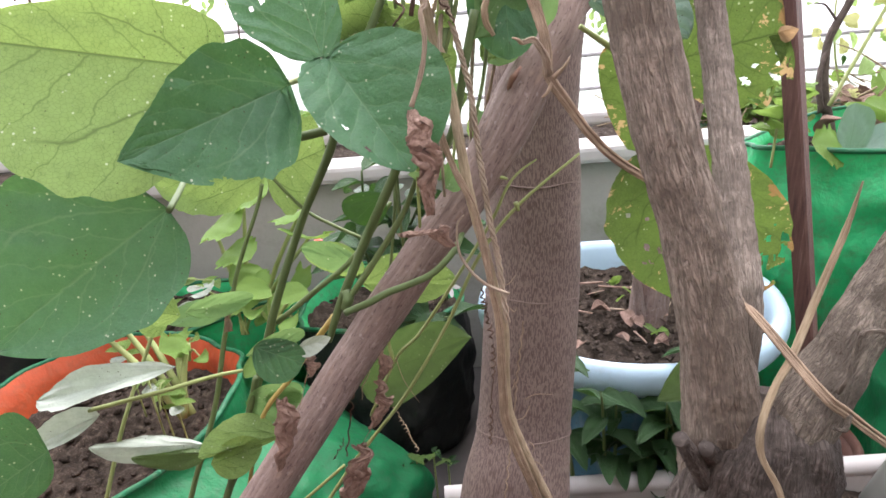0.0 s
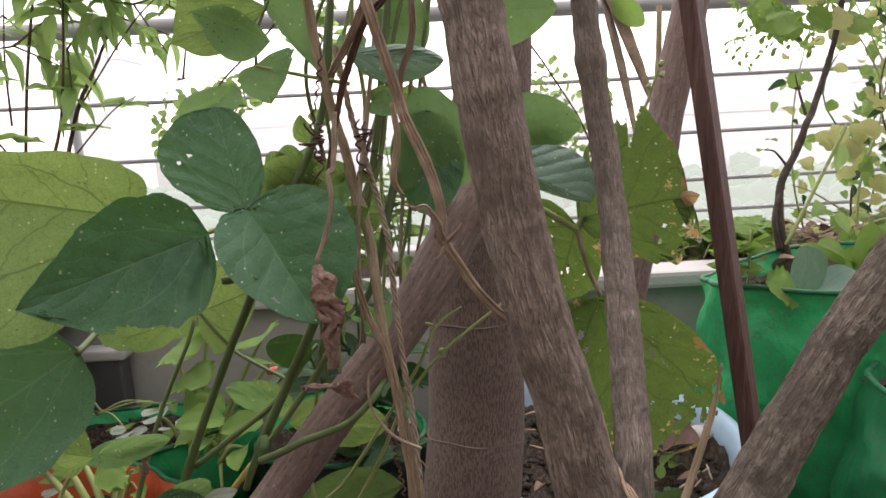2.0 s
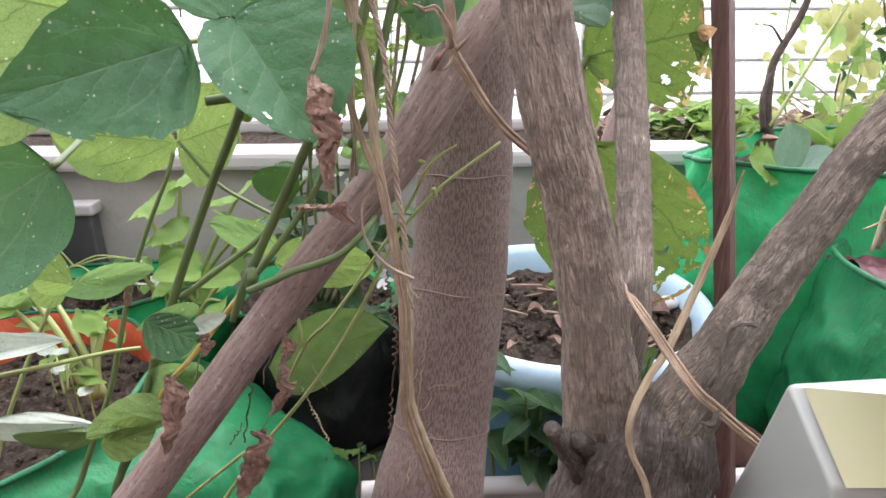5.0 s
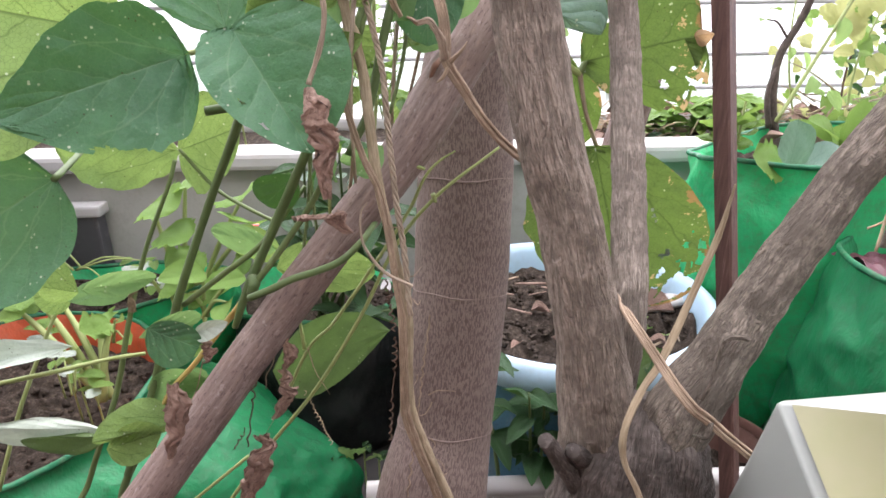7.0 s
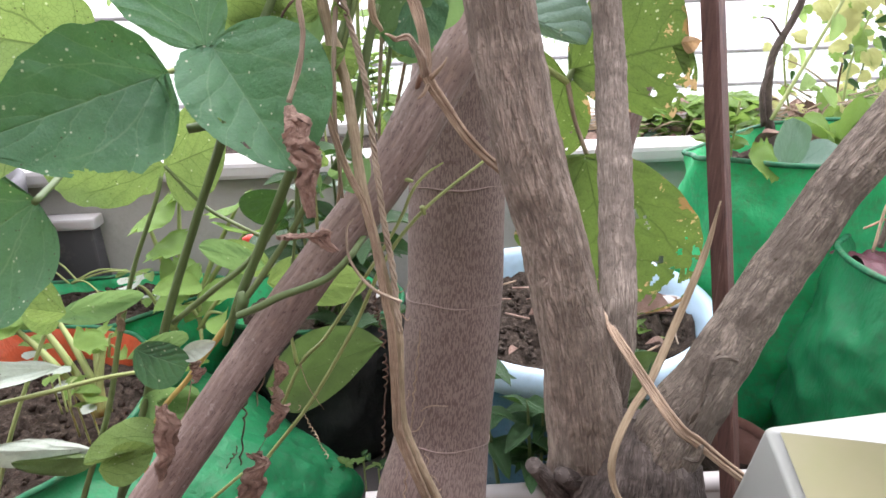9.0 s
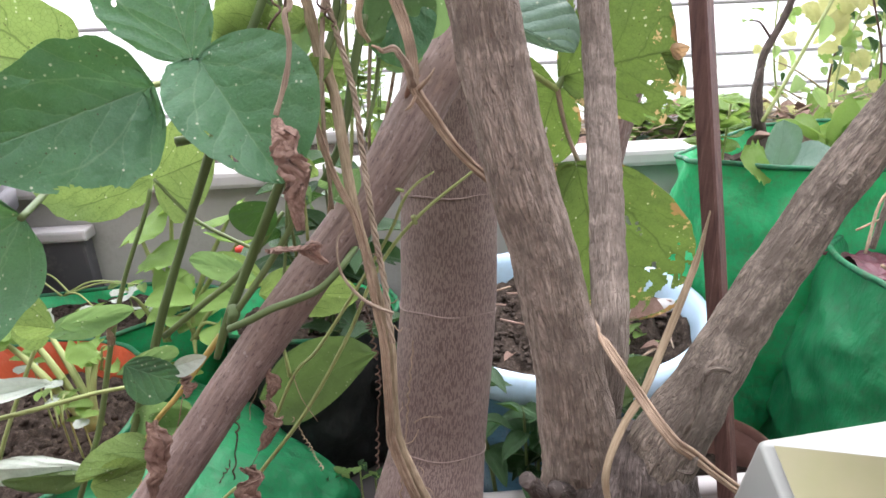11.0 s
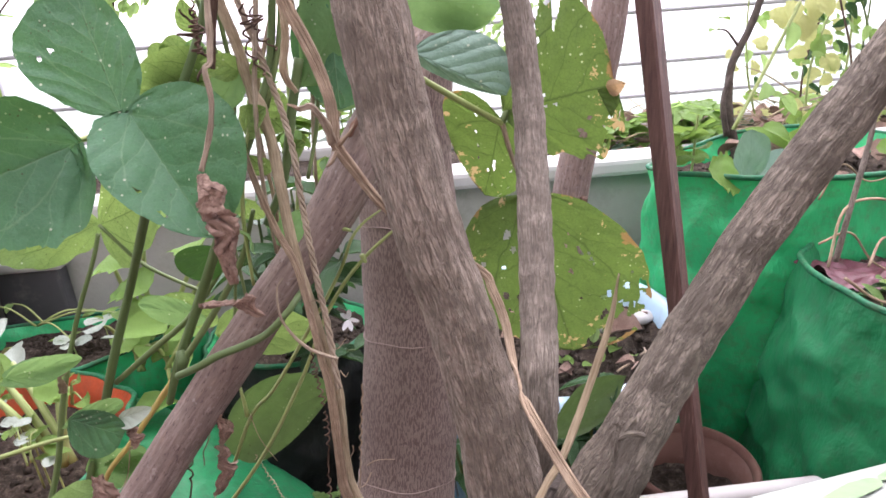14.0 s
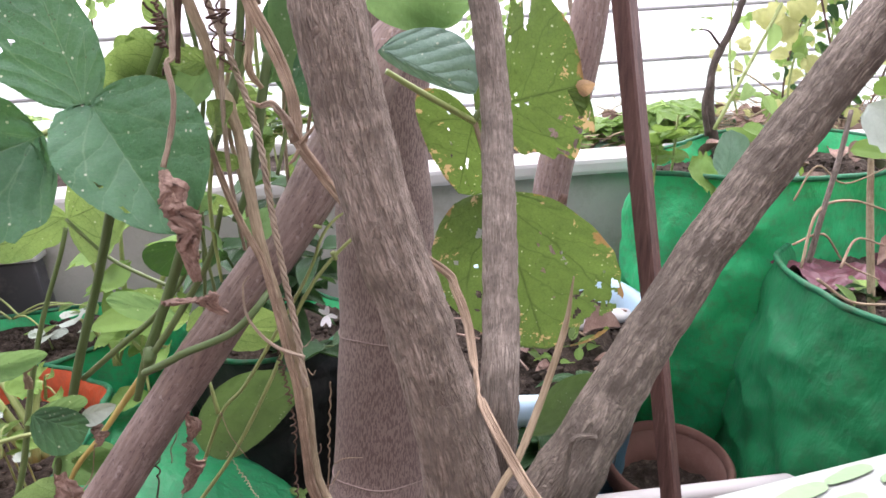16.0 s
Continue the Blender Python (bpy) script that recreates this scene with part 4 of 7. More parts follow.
stem("branch", [(0.162, 0.260, 0.589), (0.178, 0.264, 0.628), (0.197, 0.272, 0.654), (0.219, 0.282, 0.685), (0.241, 0.291, 0.713), (0.267, 0.300, 0.746), (0.329, 0.313, 0.820), (0.356, 0.326, 0.843), (0.386, 0.337, 0.871)], [0.01895, 0.01617, 0.0136, 0.01204, 0.01148, 0.01115, 0.01093, 0.01048, 0.01003], M_SHRUB_SIDE, shrub, seg=72, per=36, rough=0.08, freq=75, ridges=12, grain=0.0006)
stem("thin_branch", [(0.149, 0.291, 0.579), (0.159, 0.297, 0.625), (0.164, 0.305, 0.668), (0.170, 0.332, 0.698), (0.176, 0.365, 0.737), (0.182, 0.402, 0.781), (0.182, 0.420, 0.819), (0.177, 0.440, 0.890), (0.174, 0.448, 0.947), (0.179, 0.455, 1.001), (0.183, 0.454, 1.062)], [0.01113, 0.01039, 0.009594, 0.009315, 0.009108, 0.008797, 0.008646, 0.00844, 0.008229, 0.007385, 0.00633], M_SHRUB_THIN, shrub, seg=44, per=26, rough=0.09, freq=130, ridges=9, grain=0.0005, swell=((0.69, 0.22, 0.012), (0.8, 0.2, 0.012)))
stem("twig", [(0.174, 0.457, 0.948), (0.162, 0.452, 0.953), (0.143, 0.442, 0.962)], [0.00422, 0.003587, 0.00211], M_SHRUB_THIN, shrub, seg=10, rough=0.15, freq=200)
stem("twig", [(0.176, 0.459, 0.955), (0.183, 0.463, 0.963), (0.191, 0.468, 0.978)], [0.00422, 0.003587, 0.002321], M_SHRUB_THIN, shrub, seg=10, rough=0.15, freq=200)
stem("cut_stub", [(0.131, 0.259, 0.595), (0.119, 0.252, 0.619), (0.112, 0.247, 0.632)], [0.004746, 0.004068, 0.003616], M_SHRUB_SHADED, shrub, "short grey cut stub", seg=14, rough=0.15, freq=160)
stem("cut_stub", [(0.135, 0.262, 0.607), (0.125, 0.249, 0.624)], [0.005424, 0.003616], M_SHRUB_SHADED, shrub, "short brown cut stub", seg=14, rough=0.15, freq=160)

# ---- brown steel angle post ----
post = thing("steel_post", (0.39, 0.58, 0.24), "brown painted steel angle post with rust and scuffs", "post")
def angle_bar(name, a, b, w, mat, parent):
    a, b = Vector(a), Vector(b)
    d = (b - a).normalized()
    x = (Vector((1, 0.35, 0)) - d * Vector((1, 0.35, 0)).dot(d)).normalized()
    y = d.cross(x)
    prof = [(-0.5, 0.12), (-0.3, -0.33), (-0.2, -0.36), (0.5, 0.05), (0.5, 0.17), (-0.2, -0.2), (-0.38, 0.16)]
    bm = bmesh.new()
    rings = []
    n = 24
    for i in range(n + 1):
        c = a.lerp(b, i / n)
        rings.append([bm.verts.new(c + x * px * w + y * py * w) for px, py in prof])
    for i in range(n):
        for k in range(len(prof)):
            k2 = (k + 1) % len(prof)
            bm.faces.new((rings[i][k], rings[i][k2], rings[i + 1][k2], rings[i + 1][k]))
    bm.faces.new(rings[0])
    bm.faces.new(rings[-1])
    bmesh.ops.recalc_face_normals(bm, faces=bm.faces)
    return part(name, bm, mat, parent, "", False)
angle_bar("angle_bar", (0.434, 0.549, 0.08), (0.317, 0.672, 1.093), 0.0284, M_RUST, post)

# ---- carton at the front ----
carton = thing("carton", (0.26, 0.2, 0.27), "glossy white and pale yellow carton with a green leaf print", "carton")
C = Vector((0.178, 0.198, 0.685))
F1, B1 = Vector((0.241, 0.150, 0.705)), Vector((0.402, 0.270, 0.642))
D1, D0 = Vector((0.178, 0.168, 0.667)), Vector((0.198, 0.245, 0.591))
F2 = Vector((0.251, 0.150, 0.681))
def prism(pts, faces, bevel):
    bm = bmesh.new()
    vs = [bm.verts.new(p) for p in pts]
    for f in faces:
        bm.faces.new([vs[i] for i in f])
    bmesh.ops.recalc_face_normals(bm, faces=bm.faces)
    bmesh.ops.bevel(bm, geom=list(bm.edges), offset=bevel, segments=3, affect="EDGES", profile=0.5)
    return bm
low = Vector((0, 0, -1))
carton_body = part("carton_body", prism([C, F1, B1, D1, D0, F2, B1 + low * 0.35, Vector((F2.x, F2.y, B1.z - 0.35)), Vector((D1.x, D1.y, B1.z - 0.35)), Vector((D0.x, D0.y, B1.z - 0.35))],
     [(0, 1, 2), (0, 3, 5, 1), (0, 4, 3), (3, 8, 7, 5), (4, 9, 8, 3), (0, 2, 6, 9, 4), (1, 5, 7, 6, 2), (6, 7, 8, 9)], 0.0018), M_CARTON, carton)
nf = (D1 - C).cross(F1 - C).normalized()
if nf.y > 0:
    nf = -nf
bm = bmesh.new()
face = (C, D1, F2, F1)
mid = sum(face, Vector()) / 4
grid = []
for i in range(9):
    row = []
    for k in range(9):
        u, v = 0.045 + 0.95 * i / 8, 0.055 + 0.94 * k / 8
        p = C.lerp(D1, u).lerp(F1.lerp(F2, u), v)
        row.append(bm.verts.new(p + nf * 0.0016))
    grid.append(row)
for i in range(8):
    for k in range(8):
        bm.faces.new((grid[i][k], grid[i + 1][k], grid[i + 1][k + 1], grid[i][k + 1]))
part("front_panel", bm, M_CARTON_YEL, carton, "pale yellow front panel", True)
# printed leaves on the top face
nt = (F1 - C).cross(B1 - C).normalized()
if nt.z < 0:
    nt = -nt
for u, w, sz in ((0.42, 0.45, 0.035), (0.52, 0.7, 0.03), (0.6, 0.3, 0.03), (0.7, 0.6, 0.035)):
    c = C.lerp(F1, u).lerp(C.lerp(B1, u), w) + nt * 0.001
    d = (B1 - C).normalized() * sz
    e = (F1 - B1).normalized() * sz * 0.5
    leaf(c, c + d + e * 0.4, c + d * 0.4 - e, c + d * 0.45 + e, M_PRINT, carton_body, "printed green leaf", "leaf_print", n=10, m=5)

def ribbon(name, pts, widths, mat, parent, label="", lanes=3, seed=0.0, per=8):
    """A flat split stem: ragged fibres lying side by side, fused into one piece."""
    line, ts = spline(pts, per)
    bm = bmesh.new()
    for k in range(lanes):
        u = (k + 0.5) / lanes * 2 - 1
        lane = []
        for i, (c, t) in enumerate(zip(line, ts)):
            d = (line[min(i + 1, len(line) - 1)] - line[max(i - 1, 0)]).normalized()
            x = d.cross(Vector((0.15, -1, 0))).normalized()
            w = at_t(widths, t)
            j = noise.noise(Vector((t * 9, k * 3.1, seed)))
            lane.append(c + x * w * (u * 0.8 + 0.22 * j) + Vector((0, 1, 0)) * w * (0.3 * noise.noise(Vector((t * 7, k * 5.3, seed + 4))) + 0.18 * (k % 2)))
        rad = [at_t(widths, q / 9) * 1.25 / lanes * (1 + 0.35 * noise.noise(Vector((q * 0.9, k * 2.2, seed)))) for q in range(10)]
        tube(bm, lane, rad, seg=8, per=1, rough=0.25, freq=220)
    return part(name, bm, mat, parent, label)


# ---- dry vine over the fork ----
vine = thing("dry_vine", (0.178, 0.247, 0.647), "twisted dry brown vine wound round the shrub", "vine")
ribbon("vine_strand", [(0.008, 0.412, 1.003), (0.021, 0.404, 0.956), (0.035, 0.396, 0.927), (0.044, 0.390, 0.898), (0.054, 0.385, 0.862), (0.057, 0.381, 0.851), (0.066, 0.376, 0.830), (0.073, 0.371, 0.809), (0.075, 0.366, 0.793), (0.075, 0.362, 0.783), (0.084, 0.357, 0.768), (0.095, 0.354, 0.752), (0.112, 0.354, 0.735), (0.143, 0.345, 0.714), (0.148, 0.340, 0.705), (0.152, 0.328, 0.692), (0.152, 0.305, 0.680), (0.151, 0.272, 0.681), (0.166, 0.238, 0.659), (0.178, 0.235, 0.648), (0.195, 0.230, 0.634), (0.217, 0.224, 0.616)], [0.0026, 0.0034, 0.0036, 0.0036, 0.0036, 0.0034, 0.003, 0.0028, 0.0026, 0.0025, 0.0025, 0.0022], M_DRY, vine, lanes=4, seed=2.0)
ribbon("vine_knob", [(0.074, 0.359, 0.784), (0.073, 0.357, 0.791), (0.070, 0.356, 0.798), (0.066, 0.356, 0.803), (0.060, 0.358, 0.802)], [0.0026, 0.0024, 0.002, 0.0018, 0.0015], M_DRY_GREY, vine, "broken hooked side shoot", lanes=3, seed=5.0)
for q_, r_ in ((Vector((0.0755, 0.3585, 0.7800)), Vector((-0.006, -0.002, -0.007))), (Vector((0.0765, 0.3580, 0.7830)), Vector((0.009, 0.001, 0.010))), (Vector((0.0600, 0.3580, 0.8020)), Vector((-0.005, -0.001, 0.003)))):
    stem("frayed_bark", [q_, q_ + r_ * 0.6 + Vector((0.001, -0.001, 0)), q_ + r_], [0.0013, 0.001, 0.0004], M_DRY, vine, seg=6, per=5, rough=0.4, freq=300)
stem("straw_strand", [(0.187, 0.264, 0.742), (0.185, 0.267, 0.719), (0.176, 0.265, 0.690), (0.163, 0.256, 0.665), (0.153, 0.249, 0.655), (0.144, 0.240, 0.642), (0.144, 0.237, 0.628), (0.150, 0.231, 0.614), (0.153, 0.224, 0.598)], [0.000442, 0.001737, 0.002184, 0.002229, 0.002035, 0.002035, 0.001938, 0.001841, 0.001744], M_DRY_PALE, vine, "split straw-coloured stalk", seg=10, per=8, rough=0.12, freq=150, flat=0.5)
stem("vine_curl", [(0.175, 0.240, 0.656), (0.177, 0.238, 0.665), (0.179, 0.240, 0.674), (0.181, 0.240, 0.684), (0.187, 0.240, 0.685), (0.190, 0.240, 0.684)], [0.00106, 0.0009895, 0.001058, 0.001047, 0.001185, 0.001326], M_SHRUB_SIDE, vine, seg=10, rough=0.15, freq=180)
stem("vine_end", [(0.178, 0.235, 0.648), (0.176, 0.233, 0.642), (0.170, 0.232, 0.644)], [0.001414, 0.001131, 0.0005654], M_SHRUB_SIDE, vine, seg=8)

# ---- dry bean stems in front of the trunk ----
dry = thing("dry_bean_stems", (0.070, 0.400, 0.469), "bundle of dry twisted bean stems hanging at the trunk", "vine")
stem("dry_stem", [(-0.012, 0.474, 0.983), (-0.010, 0.474, 0.960), (-0.006, 0.474, 0.908), (0.003, 0.475, 0.857), (0.009, 0.475, 0.833), (0.014, 0.473, 0.801), (0.022, 0.468, 0.772), (0.026, 0.455, 0.742), (0.029, 0.445, 0.712), (0.033, 0.438, 0.686), (0.039, 0.430, 0.658), (0.045, 0.425, 0.624), (0.049, 0.420, 0.599), (0.048, 0.415, 0.545), (0.054, 0.410, 0.514), (0.084, 0.405, 0.430)], [0.0034, 0.0034, 0.0035, 0.0035, 0.0036, 0.0037, 0.0036, 0.0034, 0.0034, 0.0036, 0.0036, 0.0036], M_DRY_OLIVE, dry, "smooth olive-brown dry stem with a swollen joint", seg=16, per=8, rough=0.1, freq=120, ridges=5, swell=((0.357, 0.55, 0.018), (0.30, 0.12, 0.01)))
ribbon("dry_stem", [(0.004, 0.450, 0.790), (0.008, 0.445, 0.773), (0.014, 0.443, 0.742), (0.023, 0.438, 0.713), (0.033, 0.430, 0.691), (0.038, 0.422, 0.662), (0.042, 0.415, 0.630), (0.045, 0.412, 0.605), (0.045, 0.408, 0.551), (0.048, 0.404, 0.520), (0.070, 0.400, 0.450)], [0.0014, 0.002, 0.0026, 0.0028, 0.0026, 0.0026, 0.003, 0.0038, 0.004, 0.0034], M_DRY, dry, "flat split ribbon of dry brown stem", lanes=4, seed=8.0)
def rv_(rnd):
    return Vector((rnd.uniform(-1, 1), rnd.uniform(-1, 1), rnd.uniform(-1, 1)))


def twisted(a, b, radius, coil, turns, mat, parent, name="tendril", n=70, grow=0.0):
    a, b = Vector(a), Vector(b)
    d = (b - a).normalized()
    x = d.orthogonal().normalized()
    y = d.cross(x)
    pts = []
    for i in range(n + 1):
        t = i / n
        ang = 2 * math.pi * turns * t + 2.2 * math.sin(7 * t + turns)
        k = coil * (1 + grow * math.sin(9 * t) + 0.5 * math.sin(13 * t + turns))
        pts.append(a.lerp(b, t) + (x * math.cos(ang) + y * math.sin(ang)) * k + Vector(noise.noise_vector(Vector((t * 5, turns, coil * 900)))) * coil * 1.5)
    return stem(name, pts, radius, mat, parent, seg=6, per=2, rough=0.2, freq=300)
for ph in (0.0, 0.34, 0.67):
    pts = []
    ctrl, _ = spline([(0.008, 0.468, 0.905), (0.016, 0.468, 0.856), (0.021, 0.468, 0.836), (0.027, 0.466, 0.813), (0.033, 0.464, 0.787), (0.037, 0.458, 0.764), (0.039, 0.450, 0.733), (0.041, 0.442, 0.710), (0.044, 0.434, 0.679), (0.048, 0.424, 0.650), (0.051, 0.412, 0.609)], 12)
    for i, c in enumerate(ctrl):
        a = 2 * math.pi * (i / 8 + ph)
        pts.append(c + Vector((math.cos(a), math.sin(a), 0)) * 0.0013)
    stem("twisted_strand", pts, 0.0011, M_DRY_GREY, dry, seg=7, per=2, rough=0.2, freq=200)
ribbon("dry_stem", [(0.013, 0.410, 0.858), (0.012, 0.405, 0.838), (0.011, 0.400, 0.825), (0.008, 0.398, 0.821), (0.009, 0.395, 0.804), (0.005, 0.392, 0.787), (-0.002, 0.390, 0.769)], [0.0016, 0.0018, 0.0015, 0.0015, 0.0016, 0.0015, 0.0016], M_DRY_GREY, dry, lanes=2, seed=6.0)
ribbon("dry_stem", [(0.048, 0.420, 0.862), (0.050, 0.418, 0.839), (0.046, 0.415, 0.816), (0.051, 0.418, 0.804)], [0.0016, 0.0022, 0.0022, 0.0014], M_DRY_PALE, dry, "pale grey hanging strip", lanes=2, seed=3.0)
stem("dry_stem", [(0.025, 0.419, 0.690), (0.020, 0.419, 0.682), (0.021, 0.415, 0.662), (0.034, 0.412, 0.643), (0.053, 0.413, 0.631)], [0.0006, 0.0008, 0.001, 0.0011, 0.0013], M_DRY_GREY, dry, seg=9, rough=0.2, freq=200)
twisted((0.001, 0.460, 0.913), (-0.011, 0.460, 0.842), 0.0007, 0.0011, 9, M_DRY_DARK, dry)
twisted((-0.006, 0.455, 0.853), (-0.010, 0.455, 0.816), 0.0008, 0.005, 3.2, M_DRY_DARK, dry, grow=0.6)
twisted((0.004, 0.440, 0.997), (0.013, 0.450, 0.967), 0.0008, 0.0011, 8, M_DRY_DARK, dry)
twisted((0.022, 0.450, 0.852), (0.025, 0.450, 0.813), 0.0007, 0.003, 5, M_DRY_DARK, dry)
twisted((0.002, 0.420, 0.852), (0.000, 0.420, 0.828), 0.0006, 0.0018, 9, M_DRY_DARK, dry)
twisted((0.025, 0.460, 0.850), (0.033, 0.460, 0.826), 0.0006, 0.003, 5, M_DRY_DARK, dry)
twisted((0.034, 0.423, 0.632), (0.039, 0.413, 0.597), 0.0006, 0.0014, 10, M_DRY_DARK, dry)
twisted((0.040, 0.411, 0.593), (0.033, 0.406, 0.509), 0.0006, 0.0009, 12, M_DRY_DARK, dry, grow=0.7)
twisted((0.065, 0.432, 0.598), (0.043, 0.425, 0.436), 0.0006, 0.0005, 16, M_DRY, dry, grow=0.7)
twisted((-0.059, 0.550, 0.455), (-0.036, 0.550, 0.390), 0.0005, 0.0012, 14, M_DRY_PALE, dry)
rf = random.Random(5)
for k in range(16):
    c = Vector((0.038, 0.430, 0.681)).lerp(Vector((0.072, 0.413, 0.457)), rf.random()) + Vector((rf.uniform(-0.006, 0.006), -0.006, 0))
    d = Vector((rf.uniform(-1, 1), rf.uniform(-0.6, 0.1), rf.uniform(-1, 0.4))).normalized() * rf.uniform(0.006, 0.022)
    stem("fibre", [c, c + d * 0.5 + rv_(rf) * 0.003, c + d], [0.0005, 0.0004, 0.0002], M_DRY, dry, seg=5, per=4)
ribbon("dry_loop", [(0.010, 0.425, 0.881), (0.022, 0.420, 0.898), (0.033, 0.415, 0.916), (0.046, 0.412, 0.944), (0.050, 0.412, 0.972), (0.047, 0.412, 0.979), (0.038, 0.410, 0.978), (0.026, 0.406, 0.965), (0.022, 0.404, 0.957)], [0.0022, 0.0028, 0.003, 0.003, 0.0026, 0.0026, 0.0024, 0.002], M_DRY, dry, "folded flat loop of dry stem", lanes=3, seed=11.0)
ribbon("dry_loop", [(0.023, 0.402, 0.958), (0.039, 0.404, 0.941), (0.050, 0.406, 0.930), (0.062, 0.408, 0.926), (0.064, 0.410, 0.913), (0.062, 0.415, 0.897), (0.054, 0.420, 0.876), (0.055, 0.425, 0.848)], [0.0016, 0.0018, 0.0022, 0.0024, 0.0024, 0.0026, 0.0022, 0.0014], M_DRY_GREY, dry, lanes=3, seed=12.0)
ribbon("dry_stem", [(0.055, 0.410, 0.929), (0.044, 0.412, 0.919), (0.035, 0.416, 0.911), (0.025, 0.424, 0.893), (0.017, 0.430, 0.876), (0.007, 0.436, 0.844), (0.001, 0.440, 0.819)], [0.0014, 0.002, 0.0022, 0.0024, 0.0024, 0.002, 0.0014], M_DRY_DARK, dry, "dark purplish dry stem", lanes=2, seed=13.0)


def withered(label, pts, widths, seed, parent, mat=None):
    """A shrivelled hanging leaf: a crumpled ribbon with folds."""
    line, ts = spline(pts, 18)
    bm = bmesh.new()
    uvl = bm.loops.layers.uv.verify()
    rows = []
    for i, (c, t) in enumerate(zip(line, ts)):
        w = at_t(widths, t)
        row = []
        for j in range(-7, 8):
            u = j / 7
            ang = 1.5 * u + 2.6 * noise.noise(Vector((seed, t * 4, 0)))
            off = Vector((math.sin(ang), -math.cos(ang) * 0.45, 0.15 * u)) * w * (1 + 0.4 * noise.noise(Vector((u * 3, t * 7, seed))))
            off += Vector(noise.noise_vector(Vector((u * 4, t * 7, seed * 2)))) * w * 0.3 + Vector(noise.noise_vector(Vector((u * 9, t * 9, seed * 2)))) * w * 0.22 + Vector(noise.noise_vector(Vector((u * 14, t * 40, seed * 3)))) * w * 0.14
            row.append(bm.verts.new(c + off))
        rows.append(row)
    for i in range(len(rows) - 1):
        for j in range(14):
            f = bm.faces.new((rows[i][j], rows[i][j + 1], rows[i + 1][j + 1], rows[i + 1][j]))
            for lp, (a, b) in zip(f.loops, ((i, j), (i, j + 1), (i + 1, j + 1), (i + 1, j))):
                lp[uvl].uv = (b * 0.003, a * 0.003)
    return part("withered_leaf", bm, mat or M_DRY_LEAF, parent, label)


withered("crumpled brown hanging leaf", [(-0.002, 0.389, 0.768), (0.001, 0.388, 0.760), (0.004, 0.387, 0.749), (0.004, 0.386, 0.734), (0.003, 0.386, 0.719), (0.004, 0.388, 0.702)], [0.002, 0.0065, 0.0095, 0.009, 0.0045, 0.0025], 1.0, dry)
withered("", [(-0.017, 0.388, 0.692), (-0.009, 0.386, 0.692), (-0.000, 0.386, 0.692), (0.006, 0.386, 0.693), (0.015, 0.388, 0.680)], [0.002, 0.008, 0.01, 0.008, 0.003], 2.0, dry)
withered("", [(-0.120, 0.410, 0.562), (-0.118, 0.410, 0.542), (-0.127, 0.410, 0.515), (-0.134, 0.412, 0.493)], [0.004, 0.0095, 0.0065, 0.002], 3.0, dry)
withered("", [(-0.049, 0.460, 0.567), (-0.046, 0.460, 0.552), (-0.052, 0.460, 0.539)], [0.003, 0.006, 0.002], 4.0, dry)
withered("", [(-0.055, 0.460, 0.539), (-0.051, 0.460, 0.520), (-0.065, 0.462, 0.491)], [0.003, 0.008, 0.004], 5.0, dry)
withered("", [(-0.079, 0.460, 0.476), (-0.078, 0.460, 0.455), (-0.090, 0.460, 0.429), (-0.098, 0.460, 0.407)], [0.006, 0.011, 0.011, 0.006], 6.0, dry)
withered("", [(-0.102, 0.430, 0.584), (-0.097, 0.430, 0.577), (-0.102, 0.430, 0.565)], [0.004, 0.006, 0.002], 7.0, dry)
withered("pale shrivelled flower", [(-0.185, 0.516, 0.600), (-0.185, 0.515, 0.589), (-0.189, 0.515, 0.580), (-0.191, 0.516, 0.566)], [0.005265, 0.004095, 0.00234, 0.004095], 8.0, dry, M_DRY_PALE)
twisted((-0.074, 0.455, 0.539), (-0.090, 0.455, 0.468), 0.0007, 0.0012, 5, M_DRY_DARK, dry)
twisted((-0.088, 0.455, 0.486), (-0.101, 0.452, 0.469), 0.0005, 0.0012, 3, M_DRY_DARK, dry)
twisted((-0.049, 0.460, 0.587), (-0.071, 0.462, 0.519), 0.0005, 0.001, 4, M_DRY, dry)
for a, b, c in (((-0.052, 0.458, 0.537), (-0.059, 0.458, 0.505), (-0.075, 0.460, 0.476)), ((-0.104, 0.430, 0.567), (-0.115, 0.432, 0.537), (-0.119, 0.410, 0.537)), ((-0.044, 0.515, 0.525), (-0.038, 0.510, 0.503), (-0.026, 0.505, 0.482))):
    stem("dry_thread", [a, b, c], [0.0005, 0.0004, 0.0003], M_DRY, dry, seg=5, per=8)


# ---- climbing bean: stems and leaves ----
bean = thing("bean_vine", (-0.159, 0.460, 0.437), "climbing bean vine with broad speckled leaves on green stems", "bean plant")
# stems
BF = Vector((-0.236, 0.489, 0.334))
stem("stem", [(BF.x - 0.01, BF.y, 0.0), BF, (-0.192, 0.500, 0.456), (-0.149, 0.509, 0.576), (-0.108, 0.506, 0.665), (-0.068, 0.470, 0.732), (-0.053, 0.480, 0.772), (-0.010, 0.490, 0.856), (0.006, 0.500, 0.957), (0.026, 0.500, 1.061)], [0.00436, 0.003647, 0.003584, 0.003584, 0.003276, 0.003276, 0.00312, 0.002808, 0.002496, 0.00234], M_STEM_DK, bean, seg=14, per=8, rough=0.06, freq=80, ridges=6)
